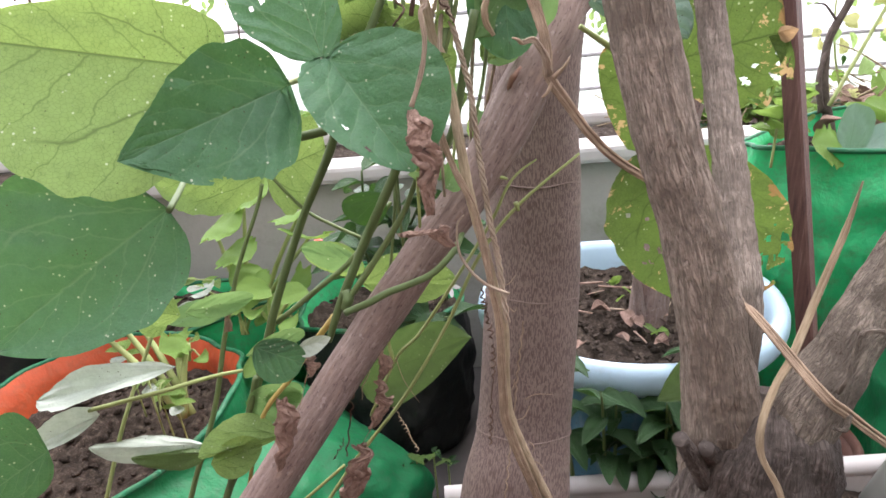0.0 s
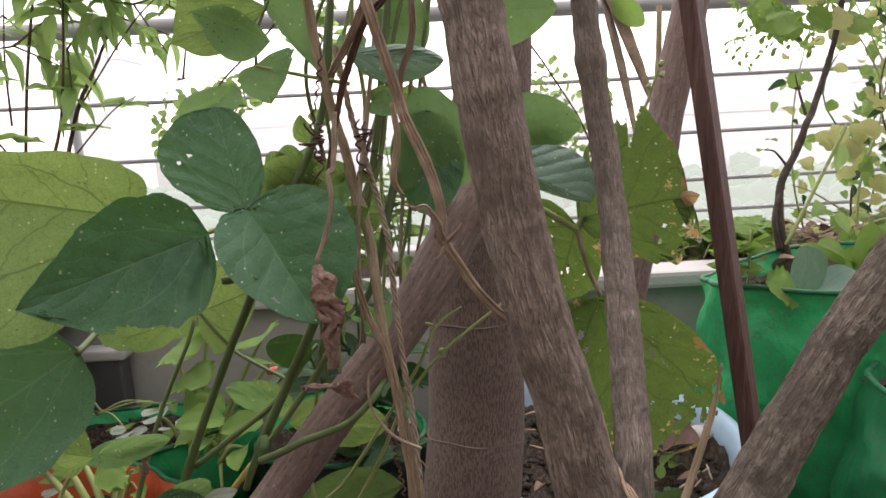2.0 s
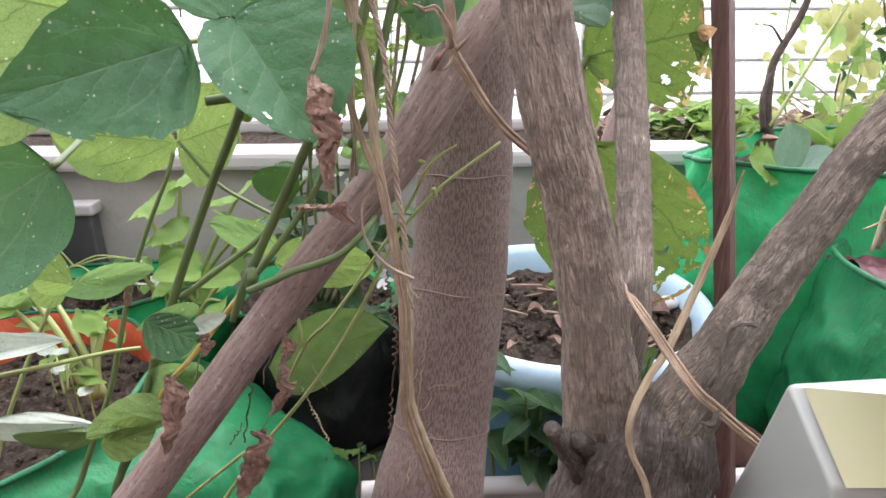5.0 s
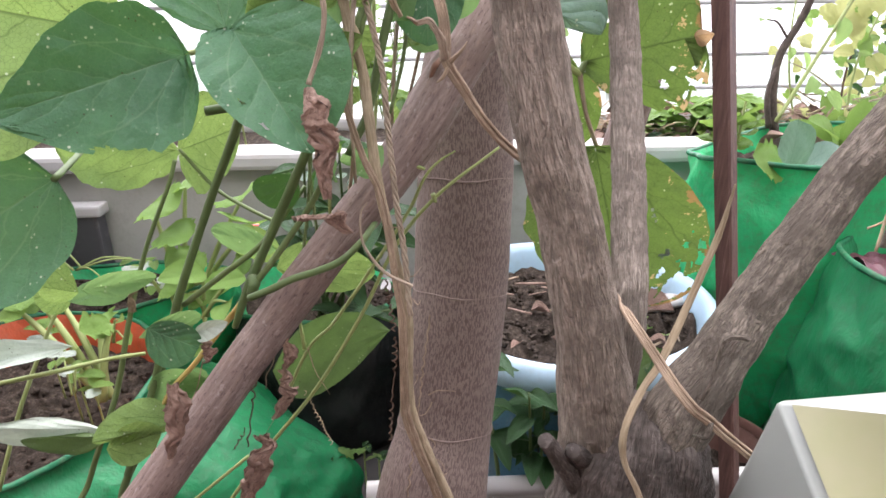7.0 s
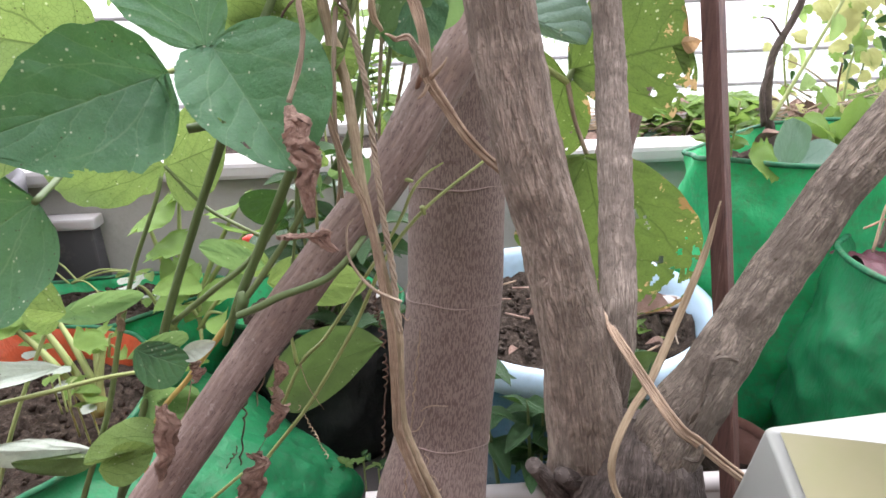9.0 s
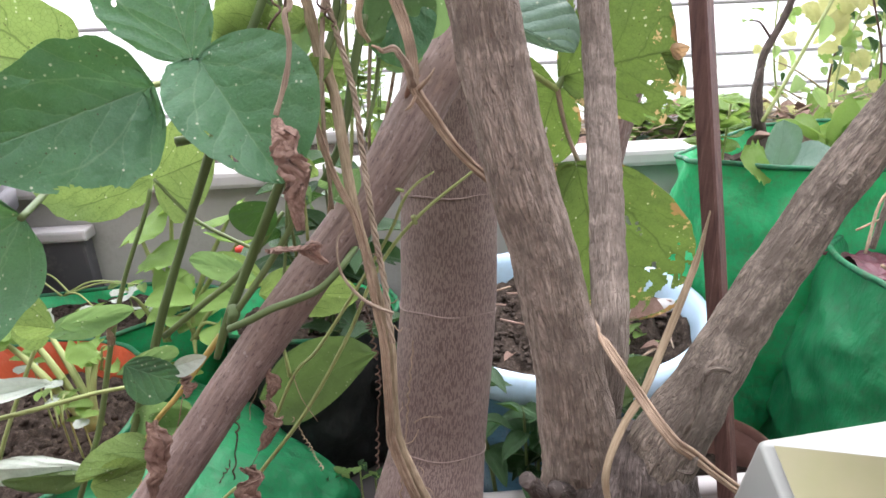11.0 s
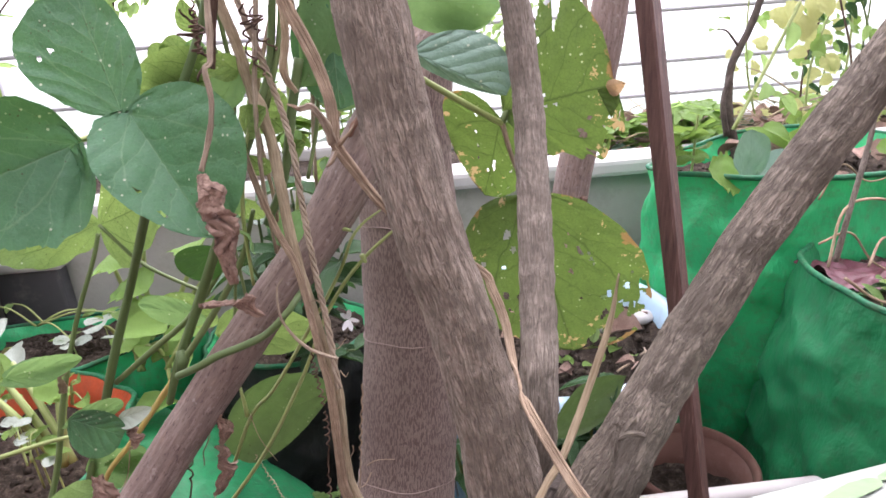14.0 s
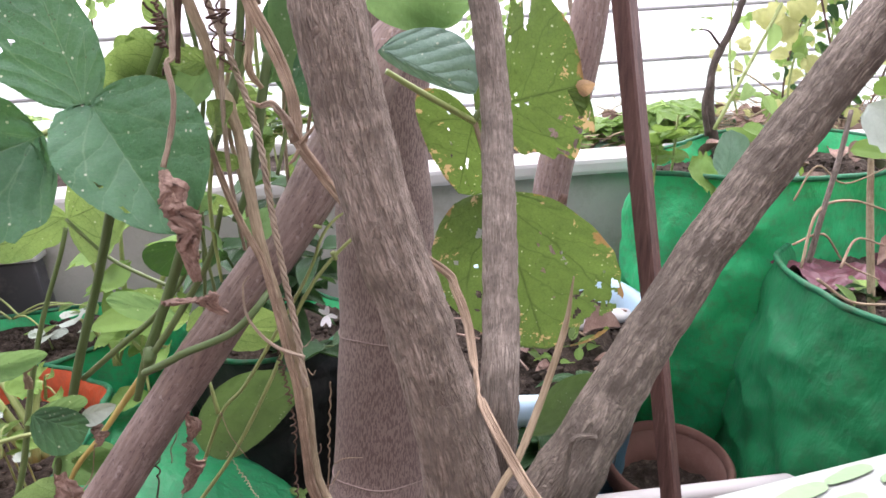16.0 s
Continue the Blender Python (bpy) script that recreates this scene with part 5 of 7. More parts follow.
stem("stem", [(-0.097, 0.490, 0.562), (-0.081, 0.488, 0.599), (-0.053, 0.490, 0.654), (-0.026, 0.475, 0.704), (0.002, 0.470, 0.760), (0.017, 0.480, 0.793), (0.028, 0.490, 0.829), (0.047, 0.500, 0.953), (0.062, 0.500, 1.056)], [0.002691, 0.003749, 0.003889, 0.003593, 0.00312, 0.002964, 0.00273, 0.00273, 0.00234], M_STEM_DK, bean, seg=14, per=8, rough=0.06, freq=80, ridges=6)
stem("stem", [(-0.073, 0.462, 0.602), (-0.052, 0.452, 0.614), (-0.037, 0.450, 0.622), (-0.018, 0.450, 0.628), (-0.000, 0.452, 0.635), (0.015, 0.458, 0.647), (0.022, 0.470, 0.653), (0.025, 0.490, 0.653)], [0.0029, 0.0029, 0.0029, 0.0028, 0.0027, 0.0026, 0.0024, 0.0022], M_STEM_DK, bean, seg=12, per=8, rough=0.05, freq=90, ridges=6)
stem("stem", [(-0.072, 0.476, 0.607), (-0.049, 0.481, 0.635), (-0.019, 0.485, 0.677), (-0.001, 0.481, 0.719)], [0.002674, 0.002636, 0.002367, 0.0016], M_STEM, bean, seg=10, per=8)
stem("stem_joint", [(-0.074, 0.479, 0.613), (-0.072, 0.474, 0.607), (-0.076, 0.476, 0.599)], [0.00345, 0.004945, 0.00345], M_STEM_DK, bean, seg=10, rough=0.2, freq=200)
BF = Vector((-0.281, 0.490, 0.321))
stem("stem", [(BF.x - 0.01, BF.y, 0.0), BF, (-0.262, 0.510, 0.392), (-0.225, 0.522, 0.479), (-0.203, 0.533, 0.553), (-0.182, 0.545, 0.614), (-0.156, 0.551, 0.668), (-0.149, 0.557, 0.689)], [0.00365, 0.00292, 0.002738, 0.002738, 0.002373, 0.002008, 0.001825, 0.001825], M_STEM, bean, seg=10, per=8)
stem("stem", [(-0.213, 0.489, 0.414), (-0.182, 0.501, 0.492), (-0.170, 0.501, 0.525)], [0.003494, 0.003494, 0.003145], M_STEM_DK, bean, seg=12, per=8)
stem("stem", [(-0.145, 0.512, 0.573), (-0.102, 0.501, 0.607), (-0.068, 0.501, 0.633), (-0.032, 0.512, 0.676)], [0.002446, 0.002446, 0.002271, 0.001747], M_STEM, bean, seg=10, per=8)
stem("stem", [(-0.135, 0.534, 0.703), (-0.109, 0.529, 0.671), (-0.083, 0.523, 0.655), (-0.056, 0.517, 0.642)], [0.001398, 0.001572, 0.001572, 0.001572], M_STEM, bean, seg=8, per=8)
stem("stem", [(-0.321, 0.489, 0.511), (-0.252, 0.489, 0.525), (-0.209, 0.501, 0.529), (-0.183, 0.506, 0.530)], [0.002097, 0.002097, 0.001922, 0.001747], M_STEM_LT, bean, seg=8, per=8)
stem("stem", [(-0.380, 0.546, 0.350), (-0.340, 0.558, 0.445), (-0.296, 0.570, 0.531), (-0.285, 0.570, 0.546)], [0.002246, 0.002059, 0.001872, 0.001685], M_STEM_LT, bean, seg=8, per=8)
stem("stem", [(-0.206, 0.505, 0.387), (-0.171, 0.494, 0.484), (-0.135, 0.494, 0.528), (-0.113, 0.505, 0.554), (-0.092, 0.505, 0.578)], [0.001763, 0.002115, 0.002292, 0.002644, 0.003173], M_STEM_YEL, bean, "yellowing stem", seg=10, per=8)
stem("stem", [(-0.163, 0.480, 0.382), (-0.099, 0.480, 0.437)], [0.00156, 0.00156], M_STEM_LT, bean, seg=8)
stem("runner", [(0.122, 0.500, 0.707), (0.072, 0.500, 0.668), (0.038, 0.505, 0.624), (0.006, 0.510, 0.559), (-0.041, 0.520, 0.479), (-0.099, 0.530, 0.401), (-0.167, 0.540, 0.300)], [0.001092, 0.001482, 0.001638, 0.001716, 0.001872, 0.002028, 0.002028], M_STEM_LT, bean, seg=8, per=8)
stem("runner", [(0.088, 0.500, 0.705), (0.074, 0.500, 0.696), (0.063, 0.500, 0.683), (0.049, 0.505, 0.653), (0.013, 0.510, 0.597), (-0.020, 0.515, 0.549), (-0.045, 0.520, 0.521), (-0.076, 0.525, 0.457)], [0.000624, 0.001092, 0.001248, 0.001404, 0.00156, 0.001638, 0.001716, 0.001716], M_STEM_LT, bean, seg=8, per=8)
stem("side_shoot", [(0.072, 0.500, 0.664), (0.070, 0.498, 0.671)], [0.0016, 0.0022], M_STEM_LT, bean, seg=8)
stem("side_shoot", [(0.064, 0.500, 0.691), (0.057, 0.498, 0.694)], [0.0012, 0.0018], M_STEM_LT, bean, seg=8)
stem("petiole", [(-0.048, 0.520, 0.521), (-0.051, 0.525, 0.550)], [0.0022, 0.0012], M_STEM_LT, bean, seg=8)
stem("petiole", [(-0.174, 0.422, 0.709), (-0.183, 0.471, 0.713), (-0.195, 0.525, 0.718)], [0.002332, 0.002204, 0.0023], M_STEM_DK, bean, seg=8)
stem("petiole", [(-0.089, 0.439, 0.783), (-0.078, 0.461, 0.785), (-0.060, 0.455, 0.795), (-0.041, 0.488, 0.809)], [0.001962, 0.001962, 0.001962, 0.001744], M_STEM_LT, bean, seg=8)
stem("petiole", [(-0.088, 0.470, 0.743), (-0.069, 0.470, 0.746)], [0.0035, 0.0035], M_STEM_DK, bean, seg=10)
stem("stem", [(-0.019, 0.500, 0.829), (-0.030, 0.500, 0.807), (-0.041, 0.500, 0.780)], [0.00273, 0.00273, 0.00273], M_STEM, bean, seg=10)
stem("stem", [(0.045, 0.490, 0.819), (0.036, 0.485, 0.786), (0.024, 0.480, 0.740), (0.008, 0.475, 0.709)], [0.003276, 0.003276, 0.00312, 0.00273], M_STEM_DK, bean, seg=12)
stem("stem", [(0.057, 0.500, 0.825), (0.050, 0.500, 0.775), (0.039, 0.490, 0.736)], [0.00156, 0.00156, 0.001404], M_STEM, bean, seg=8)
stem("stem", [(0.071, 0.500, 0.989), (0.046, 0.500, 0.908), (0.034, 0.490, 0.833), (0.020, 0.480, 0.789)], [0.001716, 0.001872, 0.001872, 0.001872], M_STEM, bean, seg=8)
stem("stem", [(0.032, 0.500, 1.035), (0.022, 0.500, 0.955), (-0.003, 0.500, 0.877)], [0.001248, 0.001404, 0.001404], M_STEM_LT, bean, seg=8)
stem("stem", [(0.081, 0.520, 0.973), (0.070, 0.520, 0.915), (0.063, 0.520, 0.869)], [0.001716, 0.001716, 0.001716], M_STEM, bean, seg=8)

NEAR = dict(n=44, m=26)
MIDL = dict(n=26, m=16)
# big backlit leaf
leaf((-0.137, 0.429, 0.800), (-0.284, 0.409, 0.832), (-0.192, 0.374, 0.734), (-0.153, 0.429, 0.840), M_LEAF_LT, bean, "large backlit yellow-green leaf", fold=0.03, wave=0.03, curl=0.0, sharp=0.62, full=0.42, ragged=0.05, seed=1, **NEAR)
# dark leaf at the low left
leaf((-0.180, 0.434, 0.707), (-0.309, 0.390, 0.628), (-0.192, 0.405, 0.638), (-0.275, 0.425, 0.739), M_LEAF_DK, bean, "broad dark green leaf with pale specks", fold=0.05, wave=0.04, curl=0.05, sharp=0.75, full=0.42, lobe=0.0, seed=2, ragged=0.05, holes=((0.35, 0.94, 0.05),), **NEAR)
# pair and middle leaf of the dark trefoil
leaf((-0.084, 0.432, 0.783), (-0.166, 0.361, 0.756), (-0.097, 0.403, 0.731), (-0.118, 0.403, 0.814), M_LEAF_DK, bean, "dark green leaf with a nibbled edge", fold=0.06, wave=0.04, curl=0.05, sharp=0.95, full=0.45, seed=3, ragged=0.07, holes=((-0.98, 0.42, 0.09), (-0.98, 0.56, 0.11), (-1.0, 0.5, 0.08)), **NEAR)
leaf((-0.060, 0.447, 0.797), (-0.079, 0.469, 0.868), (-0.047, 0.453, 0.838), (-0.118, 0.453, 0.834), M_LEAF_DK, bean, "", fold=0.05, wave=0.04, sharp=0.45, full=0.5, seed=4, ragged=0.05, holes=((0.55, 0.55, 0.035), (0.7, 0.5, 0.03)), **NEAR)
leaf((-0.056, 0.447, 0.797), (-0.004, 0.394, 0.731), (0.015, 0.409, 0.797), (-0.067, 0.409, 0.766), M_LEAF_DK, bean, "dark green leaf with two pale holes", fold=0.05, wave=0.04, curl=0.04, sharp=0.5, full=0.48, seed=5, holes=((0.62, 0.62, 0.035), (0.60, 0.80, 0.04)), **NEAR)
# light leaves behind them
leaf((-0.012, 0.500, 0.809), (-0.069, 0.490, 0.805), (-0.036, 0.490, 0.794), (-0.036, 0.490, 0.833), M_LEAF_LT, bean, "", fold=0.06, wave=0.05, sharp=0.6, full=0.5, seed=6, **MIDL)
leaf((-0.148, 0.560, 0.697), (-0.242, 0.548, 0.711), (-0.199, 0.548, 0.668), (-0.196, 0.554, 0.725), M_LEAF_LT, bean, "", fold=0.05, wave=0.07, sharp=0.55, full=0.5, seed=7, ragged=0.2, **MIDL)
leaf((-0.139, 0.545, 0.700), (-0.084, 0.536, 0.720), (-0.106, 0.536, 0.749), (-0.115, 0.536, 0.668), M_LEAF_LT, bean, "", fold=0.05, wave=0.07, sharp=0.55, full=0.5, seed=8, ragged=0.12, **MIDL)
leaf((-0.054, 0.500, 0.809), (-0.028, 0.500, 0.819), (-0.051, 0.500, 0.835), (-0.039, 0.500, 0.800), M_LEAF_LT, bean, "", fold=0.05, wave=0.05, seed=9, **MIDL)
leaf((-0.070, 0.560, 0.601), (-0.123, 0.560, 0.615), (-0.093, 0.560, 0.626), (-0.092, 0.560, 0.591), M_LEAF_LT, bean, "", fold=0.08, wave=0.05, seed=10, sharp=0.7, **MIDL)
leaf((-0.072, 0.560, 0.584), (0.017, 0.550, 0.584), (-0.031, 0.560, 0.615), (-0.025, 0.560, 0.565), M_LEAF_LT, bean, "", fold=0.08, wave=0.05, seed=11, sharp=0.7, **MIDL)
leaf((-0.087, 0.561, 0.475), (0.028, 0.552, 0.520), (-0.032, 0.556, 0.540), (-0.048, 0.556, 0.451), M_LEAF_SHADED, bean, "broad green leaf hanging low, darkened as shade", fold=0.04, wave=0.05, sharp=1.05, full=0.42, seed=12, ragged=0.04, **MIDL)
leaf((-0.204, 0.545, 0.578), (-0.258, 0.540, 0.566), (-0.235, 0.545, 0.588), (-0.219, 0.534, 0.568), M_LEAF_MID, bean, "", fold=0.1, seed=13, **MIDL)
leaf((-0.263, 0.557, 0.567), (-0.291, 0.545, 0.568), (-0.273, 0.557, 0.596), (-0.275, 0.545, 0.550), M_LEAF_LT, bean, "", fold=0.1, seed=14, **MIDL)
# small trefoil low down
leaf((-0.140, 0.433, 0.593), (-0.104, 0.426, 0.580), (-0.111, 0.430, 0.599), (-0.131, 0.426, 0.566), M_LEAF_DK, bean, "", fold=0.06, seed=15, sharp=0.5, **MIDL)
leaf((-0.149, 0.437, 0.584), (-0.100, 0.430, 0.602), (-0.118, 0.433, 0.611), (-0.122, 0.435, 0.592), M_LEAF_MID, bean, "", fold=0.1, seed=16, **MIDL)
leaf((-0.106, 0.430, 0.591), (-0.080, 0.426, 0.600), (-0.093, 0.427, 0.602), (-0.096, 0.426, 0.586), M_LEAF_WHITE, bean, "", fold=0.1, seed=17, **MIDL)
leaf((-0.218, 0.478, 0.452), (-0.168, 0.475, 0.470), (-0.190, 0.478, 0.480), (-0.192, 0.470, 0.442), M_LEAF_LT, bean, "", fold=0.08, seed=18, **MIDL)
leaf((-0.183, 0.500, 0.498), (-0.131, 0.500, 0.502), (-0.157, 0.500, 0.520), (-0.159, 0.500, 0.479), M_LEAF_MID, bean, "", fold=0.08, seed=19, **MIDL)
# pale undersides at the low left
leaf((-0.243, 0.500, 0.542), (-0.357, 0.480, 0.530), (-0.301, 0.495, 0.549), (-0.310, 0.470, 0.526), M_LEAF_WHITE, bean, "leaf turned over, showing its whitish underside", fold=-0.05, wave=0.06, seed=20, ragged=0.1, **MIDL)
leaf((-0.316, 0.490, 0.504), (-0.383, 0.480, 0.480), (-0.341, 0.485, 0.514), (-0.348, 0.480, 0.483), M_LEAF_WHITE, bean, "", fold=-0.05, wave=0.06, seed=21, ragged=0.1, **MIDL)
leaf((-0.230, 0.490, 0.465), (-0.327, 0.480, 0.476), (-0.285, 0.490, 0.476), (-0.285, 0.485, 0.446), M_LEAF_WHITE, bean, "", fold=0.05, wave=0.08, seed=22, **MIDL)
leaf((-0.224, 0.485, 0.459), (-0.290, 0.478, 0.464), (-0.252, 0.480, 0.466), (-0.257, 0.480, 0.444), M_LEAF_SHADED, bean, "", fold=0.05, wave=0.08, seed=23, **MIDL)
leaf((-0.150, 0.480, 0.476), (-0.225, 0.470, 0.466), (-0.195, 0.490, 0.487), (-0.192, 0.480, 0.457), M_LEAF_LT, bean, "", fold=0.05, wave=0.06, seed=24, **MIDL)
leaf((-0.316, 0.420, 0.521), (-0.361, 0.400, 0.498), (-0.332, 0.410, 0.564), (-0.327, 0.410, 0.486), M_LEAF_DK, bean, "", fold=0.05, wave=0.05, seed=25, **MIDL)
leaf((-0.131, 0.500, 0.509), (-0.168, 0.500, 0.503), (-0.145, 0.500, 0.516), (-0.149, 0.500, 0.492), M_LEAF_MID, bean, "", fold=0.08, seed=26, **MIDL)
# upper trefoils
stem("petiole", [(-0.050, 0.474, 0.895), (-0.021, 0.476, 0.888), (0.015, 0.482, 0.880)], [0.0011, 0.0014, 0.0016], M_STEM_LT, bean, seg=8)
stem("petiole", [(-0.039, 0.490, 0.942), (-0.050, 0.488, 0.918), (-0.049, 0.476, 0.896)], [0.0009, 0.001, 0.0011], M_STEM, bean, seg=8)
leaf((-0.011, 0.465, 1.045), (-0.046, 0.450, 0.953), (0.018, 0.455, 0.989), (-0.082, 0.455, 1.008), M_LEAF_DK, bean, "large dark leaf high up", fold=0.05, wave=0.05, sharp=0.4, full=0.5, seed=27, **NEAR)
leaf((-0.038, 0.488, 0.942), (-0.096, 0.473, 0.990), (-0.083, 0.478, 0.955), (-0.049, 0.478, 0.972), M_LEAF_LT, bean, "", fold=0.05, wave=0.04, sharp=1.3, seed=28, **MIDL)
leaf((-0.044, 0.494, 0.937), (-0.109, 0.479, 0.913), (-0.077, 0.484, 0.905), (-0.091, 0.484, 0.950), M_LEAF_LT, bean, "", fold=0.03, wave=0.04, sharp=1.3, seed=29, **MIDL)
leaf((-0.039, 0.476, 0.912), (-0.086, 0.461, 0.931), (-0.064, 0.466, 0.899), (-0.059, 0.466, 0.933), M_LEAF_MID, bean, "", fold=0.05, wave=0.04, sharp=1.3, full=0.5, seed=30, **MIDL)
leaf((-0.045, 0.502, 0.944), (-0.009, 0.487, 0.891), (-0.036, 0.492, 0.921), (-0.014, 0.492, 0.943), M_LEAF_MID, bean, "", fold=0.06, wave=0.04, sharp=1.3, seed=31, **MIDL)
leaf((-0.051, 0.480, 0.895), (-0.038, 0.465, 0.868), (-0.062, 0.470, 0.883), (-0.023, 0.470, 0.903), M_LEAF_MID, bean, "", fold=0.05, wave=0.05, seed=32, ragged=0.15, **MIDL)
leaf((-0.071, 0.492, 0.884), (-0.107, 0.477, 0.848), (-0.069, 0.482, 0.866), (-0.105, 0.482, 0.874), M_LEAF_MID, bean, "", fold=0.05, wave=0.04, sharp=1.3, seed=33, **MIDL)
leaf((-0.017, 0.500, 0.803), (-0.058, 0.495, 0.813), (-0.037, 0.500, 0.839), (-0.044, 0.500, 0.786), M_LEAF_LT, bean, "", fold=0.05, wave=0.04, sharp=1.3, seed=34, **MIDL)
leaf((0.090, 0.500, 0.860), (0.042, 0.490, 0.799), (0.056, 0.500, 0.871), (0.103, 0.500, 0.807), M_LEAF_MID, bean, "", fold=0.05, wave=0.04, sharp=1.3, full=0.5, seed=35, **MIDL)
leaf((0.021, 0.460, 0.898), (0.082, 0.440, 0.888), (0.055, 0.450, 0.901), (0.044, 0.455, 0.877), M_LEAF_BLUE, bean, "", fold=-0.08, wave=0.08, seed=36, **MIDL)
leaf((0.011, 0.520, 1.012), (0.068, 0.520, 0.988), (0.050, 0.520, 1.034), (0.025, 0.520, 0.975), M_LEAF_LT, bean, "", fold=0.05, seed=37, **MIDL)
leaf((0.031, 0.520, 0.947), (0.069, 0.520, 0.906), (0.068, 0.520, 0.943), (0.037, 0.520, 0.914), M_LEAF_MID, bean, "", fold=0.05, seed=38, **MIDL)
leaf((0.068, 0.500, 0.857), (0.068, 0.490, 0.783), (0.040, 0.495, 0.826), (0.096, 0.500, 0.822), M_LEAF_DK, bean, "", fold=0.05, wave=0.05, sharp=0.5, seed=39, **MIDL)
leaf((0.003, 0.510, 0.793), (0.024, 0.510, 0.769), (0.028, 0.510, 0.795), (0.004, 0.510, 0.771), M_LEAF_LT, bean, "", fold=0.05, wave=0.05, seed=40, **MIDL)
leaf((-0.037, 0.500, 0.687), (-0.063, 0.500, 0.665), (-0.068, 0.500, 0.685), (-0.041, 0.500, 0.663), M_LEAF_CHILI, bean, "", fold=0.05, wave=0.05, seed=41, **MIDL)
leaf((-0.065, 0.520, 0.619), (-0.115, 0.520, 0.637), (-0.091, 0.520, 0.642), (-0.092, 0.520, 0.614), M_LEAF_MID, bean, "", fold=0.06, wave=0.05, seed=42, **MIDL)
leaf((-0.212, 0.490, 0.600), (-0.153, 0.490, 0.610), (-0.179, 0.490, 0.618), (-0.185, 0.490, 0.595), M_LEAF_MID, bean, "", fold=0.1, wave=0.05, seed=43, **MIDL)
leaf((-0.224, 0.500, 0.593), (-0.248, 0.490, 0.604), (-0.235, 0.500, 0.622), (-0.247, 0.500, 0.582), M_LEAF_LT, bean, "", fold=0.1, wave=0.05, seed=44, **MIDL)
leaf((-0.098, 0.430, 0.786), (-0.131, 0.420, 0.737), (-0.084, 0.425, 0.756), (-0.128, 0.425, 0.776), M_LEAF_DK, bean, "", fold=0.05, wave=0.04, seed=45, **MIDL)
leaf((-0.224, 0.460, 1.069), (-0.242, 0.445, 0.982), (-0.262, 0.450, 1.040), (-0.202, 0.450, 1.036), M_LEAF_LT, bean, "backlit leaf with a toothed edge", fold=0.04, wave=0.05, sharp=0.9, full=0.5, seed=46, ragged=0.4, n=60, m=14)

# thin shoots through the middle of the vine
rb = random.Random(77)
for k, (a, b) in enumerate((((0.018, 0.520, 1.051), (-0.025, 0.500, 0.632)), ((0.045, 0.530, 1.050), (-0.010, 0.510, 0.608)), ((0.061, 0.540, 1.051), (0.011, 0.520, 0.649)), ((0.075, 0.530, 1.047), (0.035, 0.530, 0.670)), ((0.003, 0.510, 0.972), (-0.048, 0.500, 0.587)), ((0.084, 0.550, 1.042), (0.050, 0.550, 0.704)), ((0.032, 0.490, 0.992), (-0.010, 0.470, 0.666)), ((0.046, 0.480, 0.980), (0.006, 0.460, 0.690)))):
    a, b = Vector(a), Vector(b)
    pts = [a.lerp(b, q / 5) + Vector((rb.uniform(-0.012, 0.012), rb.uniform(-0.008, 0.008), 0)) for q in range(6)]
    stem("shoot", pts, [0.0013, 0.0017, 0.0017, 0.0012], (M_STEM, M_DRY, M_STEM_LT, M_DRY_GREY)[k % 4], bean, seg=7, per=6, rough=0.1, freq=150)
    for q in range(5):
        c = pts[1].lerp(pts[5], rb.random())
        d = Vector((rb.uniform(-1, 1), rb.uniform(-0.6, 0.3), rb.uniform(-0.7, 0.6))).normalized() * rb.uniform(0.016, 0.034)
        w = d.cross(Vector((rb.uniform(-0.4, 0.4), -1, rb.uniform(-0.3, 0.3)))).normalized() * d.length * 0.36
        leaf(c, c + d, c + d * 0.4 - w, c + d * 0.4 + w, (M_LEAF_MID, M_LEAF_LT)[(k + q) % 2], bean, "", fold=0.12, curl=0.1, wave=0.1, seed=k + q * 0.3, n=10, m=5, ragged=0.1)

# ---- second climber right of the trunk, moth-eaten ----
eaten = thing("climber_with_holes", (0.207, 0.540, 0.697), "climber with ageing leaves eaten full of holes", "bean plant")
stem("petiole", [(0.122, 0.500, 0.802), (0.145, 0.505, 0.786), (0.180, 0.517, 0.763), (0.186, 0.519, 0.760)], [0.002, 0.0024, 0.0024, 0.003], M_STEM_LT, eaten, seg=10)
stem("petiole", [(0.186, 0.519, 0.760), (0.191, 0.520, 0.768), (0.198, 0.515, 0.771)], [0.003, 0.0022, 0.0018], M_STEM, eaten, seg=10)
stem("stem", [(0.186, 0.519, 0.760), (0.195, 0.527, 0.729), (0.208, 0.533, 0.699)], [0.0022, 0.0018, 0.002], M_DRY_GREY, eaten, seg=10)
rh = random.Random(11)
def nibbles(count, u0, u1, v0, v1, r0, r1):
    return tuple((rh.uniform(u0, u1), rh.uniform(v0, v1), rh.uniform(r0, r1)) for _ in range(count))
leaf((0.185, 0.520, 0.761), (0.174, 0.545, 0.694), (0.208, 0.535, 0.717), (0.142, 0.520, 0.778), M_LEAF_OLD, eaten, "drooping leaf with many small holes", fold=0.05, wave=0.05, curl=0.05, sharp=0.42, full=0.42, seed=50, holes=nibbles(16, -0.9, 0.9, 0.15, 0.95, 0.015, 0.035), n=56, m=32)
